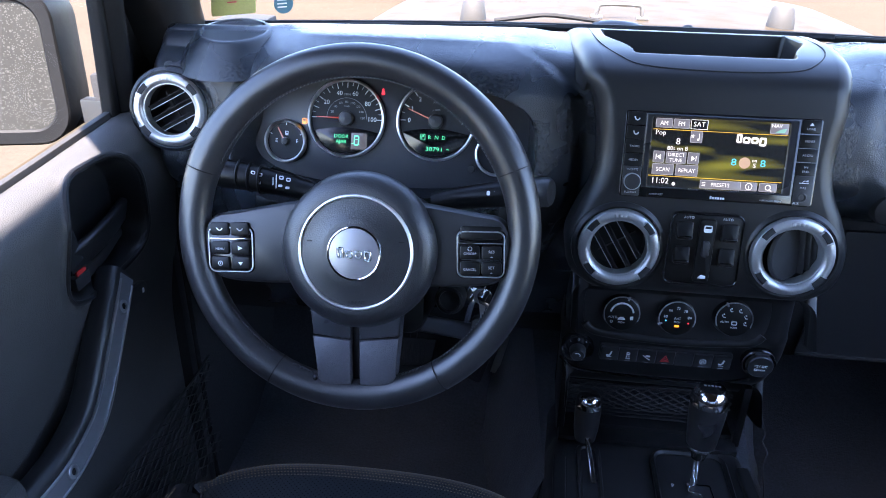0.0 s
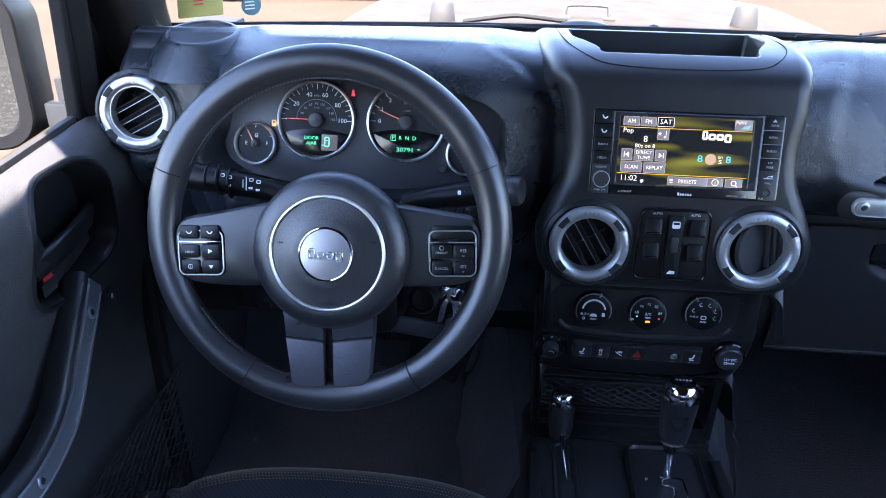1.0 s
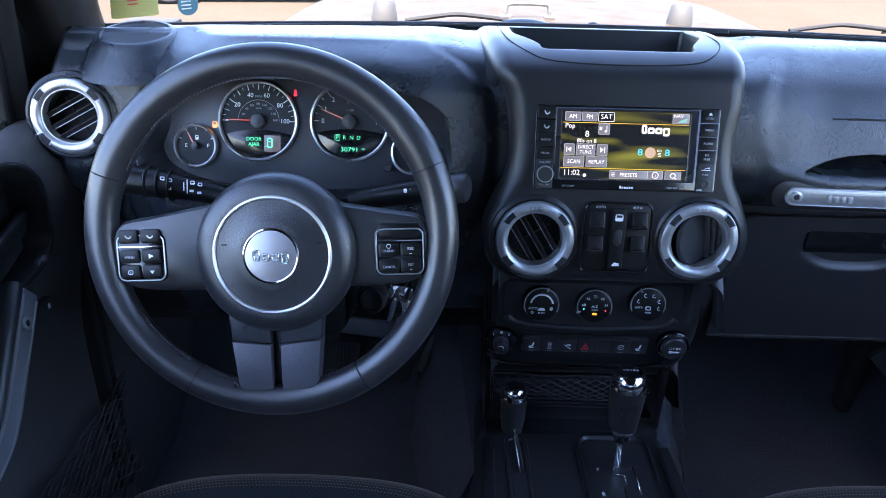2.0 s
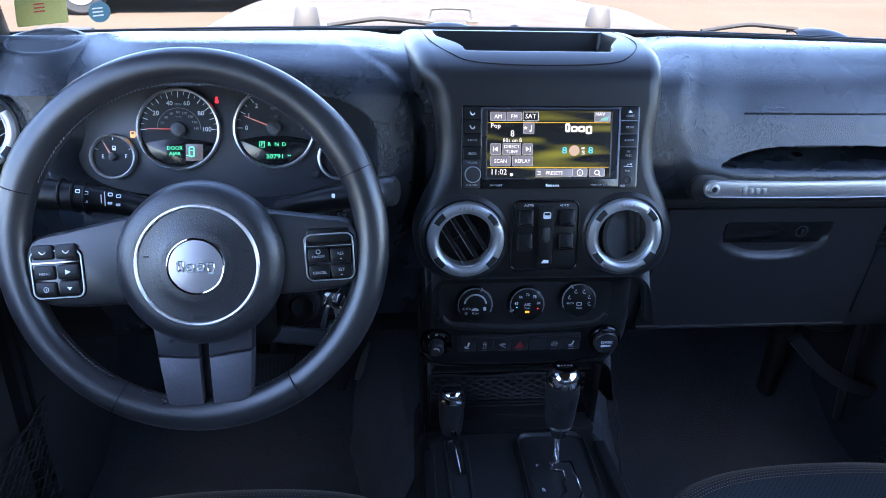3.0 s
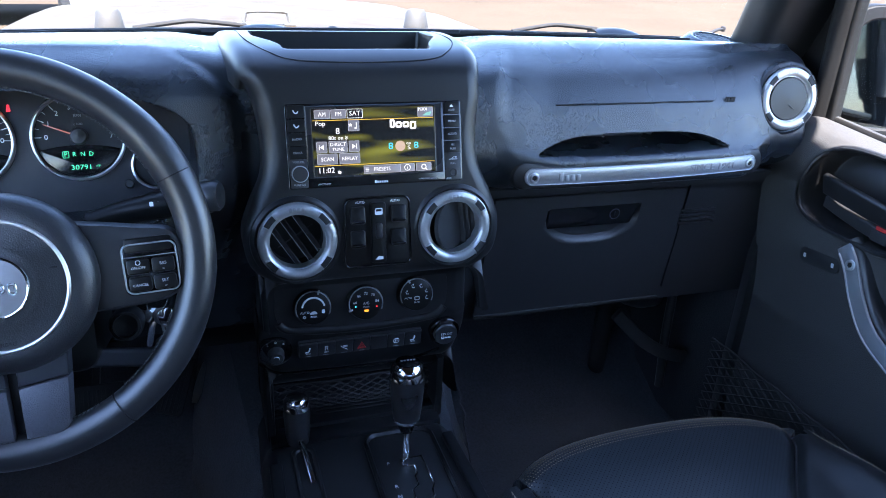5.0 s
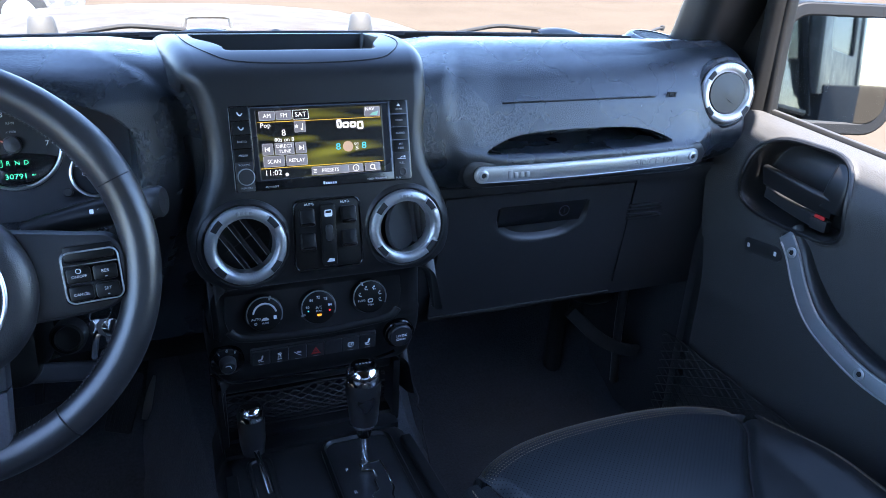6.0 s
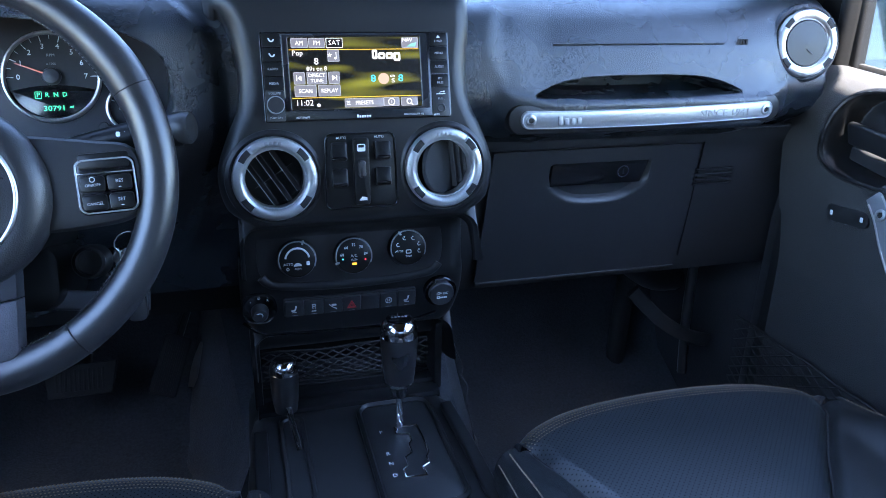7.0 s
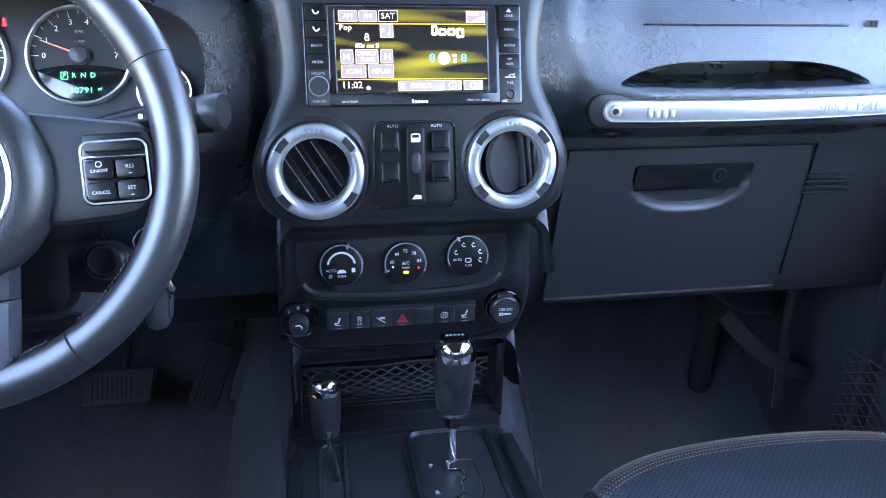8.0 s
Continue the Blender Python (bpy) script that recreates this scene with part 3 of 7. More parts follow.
def driver_mix(x, z):
    """The gauge hood bulges out of the plain pad with a soft fold at its right, and fades towards the round vent."""
    right = np.interp(z, HEIGHTS, [-0.22, -0.19, -0.166, -0.152, -0.149, -0.152, -0.157, -0.174, -0.195, -0.235, -0.27])
    left = np.interp(z, HEIGHTS, [-0.64, -0.64, -0.64, -0.64, -0.635, -0.625, -0.615, -0.60, -0.58, -0.55, -0.53])
    return (0.36 * smooth01(right + 0.006, right - 0.016, x) + 0.64 * smooth01(right, right - 0.115, x)) * smooth01(left - 0.04, left + 0.09, x)


def driver_carve(x, y, z):
    dx, dz = (x + 0.409) / 0.198, (z - 0.7315) / 0.0800
    r = (abs(dx) ** 3.0 + abs(dz) ** 3.0) ** (1 / 3.0)
    if y < 1.10:
        back = 1.135 + (z - 0.728) * 0.36
        k = smooth01(1.03, 0.95, r)
        y = y * (1 - k) + back * k
    return vent_pod(x, y, z, -0.687, 0.757, 1.058)


def passenger_mix(x, z):
    left = np.interp(z, HEIGHTS, [0.186, 0.186, 0.186, 0.186, 0.182, 0.174, 0.175, 0.178, 0.187, 0.209, 0.23])
    right = np.interp(z, HEIGHTS, [0.60, 0.60, 0.60, 0.60, 0.595, 0.59, 0.585, 0.575, 0.565, 0.555, 0.55])
    return (0.38 * smooth01(left - 0.006, left + 0.022, x) + 0.62 * smooth01(left, left + 0.09, x)) * smooth01(right + 0.075, right - 0.03, x)


def passenger_carve(x, y, z):
    u = (x - 0.388) / 0.162
    if abs(u) < 1 and y < 1.08:
        top, low = 0.743 - 0.026 * abs(u) ** 4, 0.7135 + 0.004 * u * u
        k = smooth01(0.0, 0.010, top - z) * smooth01(0.0, 0.006, z - low) * smooth01(1.0, 0.92, abs(u))
        y += 0.075 * k
    return vent_pod(x, y, z, 0.665, 0.779, 1.063)


def dashboard():
    dash = thing("dashboard", Matrix(), "black soft-grain dashboard under the windshield", "dashboard")
    part("driver_pad", dash_sheet(-0.745, -0.128, 250, 330, driver_mix, driver_carve, HOOD_P, FLANK_P), M_DASH, dash)
    part("passenger_pad", dash_sheet(0.128, 0.745, 400, 460, passenger_mix, passenger_carve, GRAB_P, PLAIN_P), M_DASH, dash)
    # glove box surround below the passenger pad
    rows = [[(x, y, z) for x in np.linspace(0.13, 0.745, 30)] for y, z in spline([(1.085, .655), (1.103, .63), (1.108, .60), (1.115, .52), (1.13, .43), (1.135, .408), (1.155, .40), (1.3, .405)], 24)]
    bm, _ = grid(rows)
    thicken(bm, 0.006)
    part("lower_panel", bm, M_BLACK, dash, "plain black plastic lower panel")
    for i in range(4):
        part("louvre", box((0.070, 0.010, 0.0024), (0.580, 1.1015, 0.560 + 0.0078 * i), 0.0008), M_DARK, dash, "dark slot of a small louvre")
    part("panel_seam", box((0.0008, 0.004, 0.20), (0.553, 1.1085, 0.53), 0.0002, turn=pose(0, 0, 0, 7, 0, 0)), M_DARK, dash)
    # gasket at the foot of the windshield and the slot behind it
    line = [(x, base_y(x) - 0.004, 0.8385) for x in np.linspace(-0.72, 0.72, 40)]
    part("gasket", tube(line, 0.0065, 6), M_DARK, dash, "black windshield gasket")
    for x0, x1 in ((-0.56, -0.19), (0.19, 0.56)):
        slot = [(x, base_y(x) - 0.045 - 0.03 * abs(x), 0.8475) for x in np.linspace(x0, x1, 20)]
        part("defroster_slot", tube(slot, 0.0028, 6), M_DARK, dash, "dark defroster slot")
    # airbag seam
    bm = box((0.256, 0.003, 0.0022), (0.393, 1.0445, 0.7812), 0.0007)
    part("seam", bm, M_DARK, dash)
    for i in range(4):
        part("label_bar", box((0.0037, 0.0012, 0.009), (0.544 + 0.0045 * i, 1.0440, 0.7825)), M_DARK, dash, smooth=False)


# ---- centre stack ----
STACK = [  # y, z, half width
    (1.270, .842, .172), (1.225, .851, .170), (1.16, .857, .166), (1.09, .859, .160), (1.04, .854, .153), (1.012, .838, .147), (1.000, .808, .140), (.988, .76, .134), (.978, .725, .137),
    (.969, .69, .152), (.962, .65, .164), (.958, .61, .158), (.965, .588, .142), (.995, .575, .146), (1.018, .56, .146), (1.021, .525, .147), (1.020, .492, .148), (1.026, .475, .151), (1.033, .445, .151), (1.040, .41, .142), (1.055, .395, .137), (1.09, .385, .135)]


def centre_stack():
    st = thing("centre_stack", Matrix(), "charcoal satin plastic centre stack with rolled edges", "console")
    prof = spline(STACK, 260)
    d = np.gradient(prof[:, :2], axis=0)
    nrm = np.stack([-d[:, 1], d[:, 0]], 1)
    nrm /= np.linalg.norm(nrm, axis=1)[:, None]
    nrm *= np.sign(-nrm[:, :1] + nrm[:, 1:] * 0.9 + 1e-6)
    rows = []
    for (y, z, w), (ny, nz) in zip(prof, nrm):
        r = 0.021
        xs = [(w, 0.06 - 0.018 * smooth01(0.79, 0.85, z)), (w, r)] + [(w - r + r * math.cos(a), r - r * math.sin(a)) for a in np.linspace(0, math.pi / 2, 7)[1:]]
        core = min(0.126, w - r - 0.004)
        flat = list(np.linspace(w - r, core, 6)[1:]) + list(np.linspace(core, -core, 110)[1:-1]) + list(np.linspace(-core, -(w - r), 6)[:-1])
        sec = xs + [(x, 0.0) for x in flat] + [(-x, b) for x, b in reversed(xs)]
        row = []
        shift = -0.008 * smooth01(0.80, 0.85, z)
        for x, b in sec:
            x += shift
            for vx, vz in ((-0.1015, 0.6455), (0.097, 0.6485)):      # wells for the two vents
                b += 0.05 * smooth01(0.0485, 0.0455, math.hypot(x - vx, z - vz))
            if y > 1.03 and z > 0.83:      # open tray on top
                hw = 0.092 + 0.030 * smooth01(1.055, 1.15, y)
                k = smooth01(hw, hw - 0.006, abs(x - shift)) * smooth01(1.052, 1.060, y) * smooth01(1.212, 1.204, y)
                b += 0.055 * k
            row.append((x, y - ny * b, z - nz * b))
        rows.append(row)
    bm, _ = grid(rows)
    part("bezel", bm, M_STACK, st)
    order = np.argsort(prof[:90, 0])
    edge = []
    for x, y in ((-0.146, 1.215), (-0.143, 1.12), (-0.136, 1.075), (-0.118, 1.040), (-0.090, 1.024), (-0.008, 1.020), (0.074, 1.024), (0.102, 1.040), (0.120, 1.075), (0.127, 1.12), (0.130, 1.215)):
        edge.append((x, y, float(np.interp(y, prof[:90][order, 0], prof[:90][order, 1])) + 0.0003))
    low = [(-0.150, 1.034, 0.430), (-0.130, 1.035, 0.413), (-0.095, 1.036, 0.407), (0.030, 1.036, 0.404), (0.080, 1.036, 0.409), (0.112, 1.035, 0.418)]
    part("lower_edge", tube(spline(low, 50), 0.0022, 6, up=(0, 1, 0)), M_GLOSS, st)
    part("tray_seam", tube(spline(edge, 80), 0.0008, 5), M_DARK, st)
    return st


outside()
shell()
dashboard()
centre_stack()


# ---- steering wheel ----
def plain_logo(parent, cx, cy, z, w, h, mat, n=4, name="logo_bar"):
    """A maker's mark drawn as plain shapes."""
    for i in range(n):
        hh = h if i == 0 else h * 0.72
        bm = prism(rrect(w / n * 0.72, hh, w / n * 0.2, 3, cx - w / 2 + w / n * (i + 0.5), cy - (h - hh) / 2), z - 0.0003, z + 0.0005, 0.0002)
        part(name, bm, mat, parent)


def steering_wheel():
    w = thing("steering_wheel", face(-0.3968, 0.861, 0.6905, 19, 3), "black leather three-spoke steering wheel with chrome ring", "steering wheel")
    bm = bmesh.new()
    rows = []
    n = 144
    R = 0.1830
    for i in range(n):
        a = 2 * math.pi * i / n
        deg = math.degrees(a)
        grip = 0.0016 * (math.exp(-((deg - 30) / 12) ** 2) + math.exp(-((deg - 150) / 12) ** 2))
        rx, rz = 0.0178 + grip, 0.0168 + grip
        rows.append([((R + rx * math.cos(t)) * math.cos(a), (R + rx * math.cos(t)) * math.sin(a), rz * math.sin(t)) for t in [2 * math.pi * j / 22 for j in range(22)]])
    rows.append(rows[0])
    grid(rows, bm, True)
    bmesh.ops.remove_doubles(bm, verts=bm.verts, dist=1e-7)
    rim = part("rim", bm, M_WHEEL, w)
    for deg in (21.5, 158.5, -59.5, -120.5):
        bm = torus(0.0179, 0.0007, 0, 36, 6)
        m = pose(0, 0, 0, 0, 0, deg) @ Matrix.Translation((R, 0, 0)) @ pose(0, 0, 0, 90, 0, 0)
        part("seam", bm, M_DARK, rim, m=m)
    for a0, a1 in ((26, 154), (-30, -55), (-64, -78), (-102, -116), (-125, -150)):
        bm = bmesh.new()
        k = int(abs(a1 - a0) * math.pi / 180 * 0.165 / 0.0042)
        for i in range(k):
            a = a0 + (a1 - a0) * (i + 0.5) / k
            t = pose(0, 0, 0, 0, 0, a) @ Matrix.Translation((0.1646, 0, 0.0065)) @ pose(0, 0, 0, 0, 25, 28)
            box((0.0011, 0.0027, 0.0011), (0, 0, 0), 0, bm, None)
            bmesh.ops.transform(bm, matrix=t, verts=bm.verts[-8:])
        tagged(part("stitching", bm, M_GREYTHREAD, rim, smooth=False), "grey cross stitching", kind="stuff")

    # hub with ring and badge
    hub = part("hub_cover", lathe([(0.07, -0.035), (0.083, -0.012), (0.0855, 0.006), (0.0835, 0.018), (0.078, 0.026), (0.0685, 0.030), (0.064, 0.0305), (0.05, 0.0305), (0.0375, 0.0345), (0.034, 0.0352), (0.0, 0.036)], 80), M_HUB, w, "grained airbag cover", m=Matrix.Translation((0.0065, -0.0185, 0)))
    part("chrome_ring", torus(0.0602, 0.0020, 0.0308, 110, 10), M_RING, hub, "thin chrome ring")
    badge = part("badge", lathe([(0.0, 0.030), (0.0282, 0.030), (0.0284, 0.0368), (0.0262, 0.0372), (0.0, 0.0376)], 64), M_BADGE, hub, "brushed silver round badge")
    part("badge_rim", torus(0.0277, 0.0014, 0.0370, 72, 8), M_CHROME, badge, "polished rim")
    x0 = -0.0183
    for i, (ww, hh, dy) in enumerate(((0.0072, 0.0120, 0.001), (0.0083, 0.0086, -0.001), (0.0083, 0.0086, -0.001), (0.0083, 0.0112, -0.0022))):
        bm = frame_prism(rrect(ww, hh, 0.0025, 4), rrect(ww - 0.0046, hh - 0.0050, 0.0010, 4), 0.0368, 0.0392, 0.0005)
        part("logo_bar", bm, M_CHROME, badge, m=Matrix.Translation((x0 + ww / 2, dy, 0)))
        x0 += ww + 0.0016
    for sx in (-1, 1):
        part("horn_mark", prism(rrect(0.010, 0.0016, 0.0006, 2, sx * 0.047, 0.012), 0.0305, 0.0312, 0.0002), M_DARK, hub)
    text("SRS", 0.007, M_DARK, hub, (0, -0.0465, 0.0308))
    text("AIRBAG", 0.0052, M_DARK, hub, (0, -0.0535, 0.0308))

    # side spokes with switch pods
    for sx in (-1, 1):
        out = spline([(0.06, -0.058), (0.11, -0.058), (0.150, -0.054), (0.166, -0.04), (0.171, -0.018), (0.168, 0.004), (0.157, 0.017), (0.13, 0.022), (0.10, 0.0275), (0.06, 0.034)], 40)
        pts = [(x, y) for x, y in out] if sx > 0 else [(-x, y) for x, y in out][::-1]
        sp = part("spoke", prism(pts, -0.014, 0.010, 0.009), M_SPOKE, w)
        cx = sx * 0.1375
        face_pts = rrect(0.053, 0.052, 0.008, 5, cx, -0.0205)
        part("switch_plate", prism(face_pts, 0.009, 0.0115, 0.0012), M_GLOSS, sp)
        part("switch_frame", frame_prism(rrect(0.051, 0.050, 0.008, 5, cx, -0.0205), rrect(0.0478, 0.0468, 0.0066, 5, cx, -0.0205), 0.0105, 0.0128, 0.0005), M_SILVER, sp, "thin bright switch surround")
        part("divider", box((0.048, 0.0016, 0.002), (cx, -0.0085, 0.0122), 0.0004), M_CHROME, sp)
        if sx < 0:
            cells = [("", -0.0115, 0.0025), ("", 0.0115, 0.0025)]
            lower = [("MENU", -0.0115, -0.0185), ("", 0.0115, -0.0185), ("", -0.0115, -0.0355), ("", 0.0115, -0.0355)]
        else:
            cells = [("", 0.0, 0.0025)]
            lower = [("ON/OFF", -0.0115, -0.0185), ("RES", 0.0115, -0.0185), ("CANCEL", -0.0115, -0.0355), ("SET", 0.0115, -0.0355)]
        for lab, dx, dy in cells + lower:
            ww = 0.044 if len(cells) == 1 and dy > 0 else 0.0212
            b = part("button", prism(rrect(ww, 0.0148, 0.003, 4, 0, 0), 0.0105, 0.0142 if ww < 0.03 else 0.0122, 0.0013), M_KNOB, sp, m=Matrix.Translation((cx + dx, dy, 0)))
            if lab:
                text(lab, 0.0037 if len(lab) > 3 else 0.0043, M_DIMPRINT, b, (0, 0.0012 if lab in ("RES", "SET") else -0.001, 0.0144))
                if lab == "ON/OFF":
                    part("icon", torus(0.0022, 0.0003, 0.0143, 16, 4), M_PRINT, b, m=Matrix.Translation((0, 0.0042, 0)))
                if lab in ("RES", "SET"):
                    part("icon", box((0.0022, 0.0005, 0.0003), (0, -0.0042, 0.0143)), M_PRINT, b, smooth=False)
            elif ww < 0.03:
                if dy > 0:
                    bm = tube(spline([(-0.003, 0.0012, 0.0143), (-0.001, -0.0012, 0.0143), (0.0012, -0.0014, 0.0143), (0.0034, 0.0008, 0.0143)], 8), 0.0007, 5)
                elif dx > 0:
                    s3 = 0.0026
                    pts = [(-s3, -s3), (s3, 0), (-s3, s3)] if dy > -0.03 else [(-s3, s3 * 0.6), (0, -s3 * 0.8), (s3, s3 * 0.6)]
                    bm = prism(pts, 0.0141, 0.0144, 0)
                else:
                    bm = torus(0.0024, 0.0004, 0.0143, 18, 4)
                    box((0.0006, 0.002, 0.0003), (0, -0.0002, 0.0143), 0, bm)
                part("icon", bm, M_PRINT, b)

    # lower spoke: two halves with a slot and a textured insert
    for sx in (-1, 1):
        e = 0.0025 * (sx > 0)
        up = [(0.0048, -0.118), (0.0472 + e, -0.113), (0.0515 + e, -0.066), (0.0048, -0.062)]
        lo = [(0.0048, -0.169), (0.030, -0.1695), (0.036, -0.1685), (0.0405, -0.1655), (0.0425 + e, -0.160), (0.0472 + e, -0.114), (0.0048, -0.119)]
        for nm, pts, z, mat in (("spoke_upper", up, 0.011, M_GUNMETAL), ("spoke_insert", lo, 0.013, M_INSERT)):
            q = pts if sx > 0 else [(-x, y) for x, y in pts][::-1]
            part(nm, prism(q, -0.012, z, 0.003), mat, w)
    part("slot", box((0.011, 0.104, 0.006), (0, -0.114, -0.002), 0.001), M_DARK, w)
    part("column_boss", lathe([(0.055, -0.11), (0.062, -0.06), (0.07, -0.03), (0.06, -0.02)], 40), M_BLACK, w, m=Matrix.Translation((0, -0.012, 0)))


def column():
    """Column shroud, stalks, ignition and tilt lever behind the wheel."""
    c = thing("steering_column", face(-0.398, 0.96, 0.63, 19), "black steering column shroud below the gauges", "steering column")
    part("shroud", prism(rrect(0.15, 0.105, 0.04, 6), -0.16, 0.035, 0.012), M_KNOB, c)
    part("lower_shroud", prism(rrect(0.12, 0.07, 0.02, 5, 0.01, -0.075), -0.12, 0.02, 0.008), M_KNOB, c)
    # ignition on the right flank
    part("ignition", lathe([(0.018, -0.03), (0.0185, 0.0), (0.016, 0.008), (0.013, 0.009), (0.012, 0.003), (0.0, 0.002)], 28), M_KNOB, c, m=Matrix.Translation((0.10, -0.062, 0.02)))
    for s, zz in ((-1, 0.064), (1, 0.064)):
        path = [(s * 0.07, zz - 0.012, 0.0), (s * 0.10, zz - 0.004, 0.0), (s * 0.145, zz + 0.004, 0.004), (s * 0.20, zz + 0.010, 0.006)]
        st = part("stalk", tube(spline(path, 16), 0.0165, 14, up=(0, 0, 1), scale=[0.72 + 0.4 * i / 15 for i in range(16)]), M_KNOB, c)
        if s < 0:
            for k in range(3):
                part("stalk_ring", torus(0.0178, 0.0016, 0, 22, 6), M_KNOB, st, m=Matrix.Translation((-0.145 - 0.014 * k, zz + 0.004 + 0.0024 * k, 0.005)) @ pose(0, 0, 0, 0, 90, 0))
            for x, h in ((-0.1225, 0.017), (-0.1265, 0.010)):
                part("print_bar", prism(rrect(0.0011, h, 0.0004, 2), 0.0, 0.0006, 0.0001), M_PRINT, st, m=Matrix.Translation((x, zz + 0.004, 0.0182)))
            for k in range(4):
                part("icon", frame_prism(rrect(0.0055, 0.0045, 0.0012, 3), rrect(0.0035, 0.0022, 0.0006, 3), 0.0, 0.0006, 0.0001), M_PRINT, st, m=Matrix.Translation((-0.107 - 0.009 * k - (0.018 if k > 1 else 0), zz + 0.007 + 0.002 * k, 0.0185)))
                part("icon", prism(rrect(0.005, 0.003, 0.0008, 3), 0.0, 0.0006, 0.0001), M_PRINT, st, m=Matrix.Translation((-0.108 - 0.009 * k - (0.018 if k > 1 else 0), zz - 0.003 + 0.002 * k, 0.0185)))
        else:
            for k in range(3):
                part("icon", prism(rrect(0.004, 0.005, 0.001, 3), 0.0, 0.0006, 0.0001), M_PRINT, st, m=Matrix.Translation((0.138 + 0.008 * k, zz + 0.006, 0.0185)))
            part("end_cap", lathe([(0.0, -0.02), (0.014, -0.02), (0.0175, -0.008), (0.0178, 0.006), (0.015, 0.010), (0.0, 0.011)], 28), M_BLACK, st, m=Matrix.Translation((0.203, zz + 0.011, 0.01)) @ pose(0, 0, 0, 0, 68, 0))
    # tilt lever
    part("tilt_lever", sweep(spline([(0.05, -0.10, -0.01), (0.10, -0.108, -0.02), (0.15, -0.112, -0.02)], 10), rrect(0.022, 0.014, 0.005), up=(0, 0, 1)), M_GUNMETAL, c)


def key_ring():
    k = thing("key_ring", face(-0.2655, 0.948, 0.575, 10), "small bunch of keys on a steel ring in the ignition", "keys")
    part("ring", torus(0.0125, 0.0009, 0, 30, 6), M_CHROME, k, m=Matrix.Translation((0, 0.012, 0)) @ pose(0, 0, 0, 20, 30, 0))
    for i, (a, dx) in enumerate(((-12, -0.004), (8, 0.003), (20, 0.007))):
        blade = [(-0.0035, -0.042), (0.0, -0.045), (0.0035, -0.041), (0.0035, -0.016), (0.009, -0.011), (0.009, 0.0), (0.004, 0.004), (-0.004, 0.004), (-0.009, 0.0), (-0.009, -0.011), (-0.0035, -0.016)]
        part("key", prism(blade, -0.001 + 0.0035 * i, 0.001 + 0.0035 * i, 0.0003), M_CHROME if i != 1 else M_SILVER, k, m=Matrix.Translation((dx, 0.002, 0)) @ pose(0, 0, 0, 0, 0, a))
    part("fob", prism(rrect(0.022, 0.046, 0.008, 5, 0.004, -0.055), -0.006, 0.006, 0.003), M_BLACK, k)


# ---- gauges ----
def gauge(parent, cx, cy, r, ticks, a0, a1, needle, color, labels, size):
    g = part("gauge", lathe([(r * 1.0, -0.004), (r * 1.0, 0.0), (0.0, 0.0)], 56), M_DIAL, parent, m=Matrix.Translation((cx, cy, 0.0)))
    part("ring", lathe([(r - 0.0008, 0.0), (r - 0.0008, 0.005), (r, 0.0072), (r + 0.0011, 0.0078), (r + 0.0022, 0.0072), (r + 0.003, 0.005), (r + 0.003, -0.003)], 72, cap=False), M_RING, g, "chrome gauge ring")
    bm = bmesh.new()
    for i in range(ticks):
        a = radians(a0 + (a1 - a0) * i / (ticks - 1))
        ln = r * (0.15 if i % 2 == 0 else 0.09)
        rr = r * 0.97 - ln / 2
        box((ln, 0.0008 if i % 2 == 0 else 0.0005, 0.0004), (0, 0, 0), 0, bm)
        bmesh.ops.transform(bm, matrix=Matrix.Translation((rr * math.cos(a), rr * math.sin(a), 0.0006)) @ pose(0, 0, 0, 0, 0, math.degrees(a)), verts=bm.verts[-8:])
    tagged(part("tick_marks", bm, M_PRINT, g, smooth=False), kind="stuff")
    for lab, ang, rad, sz in labels:
        text(lab, size * sz, M_PRINT if sz > 0.6 else M_GREYPRINT, g, (r * rad * math.cos(radians(ang)), r * rad * math.sin(radians(ang)), 0.0006))
    nd = part("needle", prism([(-r * 0.1, -0.0012), (r * 0.80, -0.0004), (r * 0.80, 0.0004), (-r * 0.1, 0.0012)], 0.006, 0.0072, 0.0002), color, g, m=pose(0, 0, 0, 0, 0, needle))
    part("needle_cap", lathe([(r * 0.2, 0.001), (r * 0.2, 0.006), (r * 0.17, 0.0085), (0.0, 0.0095)], 28), M_BLACK, g)
    return g


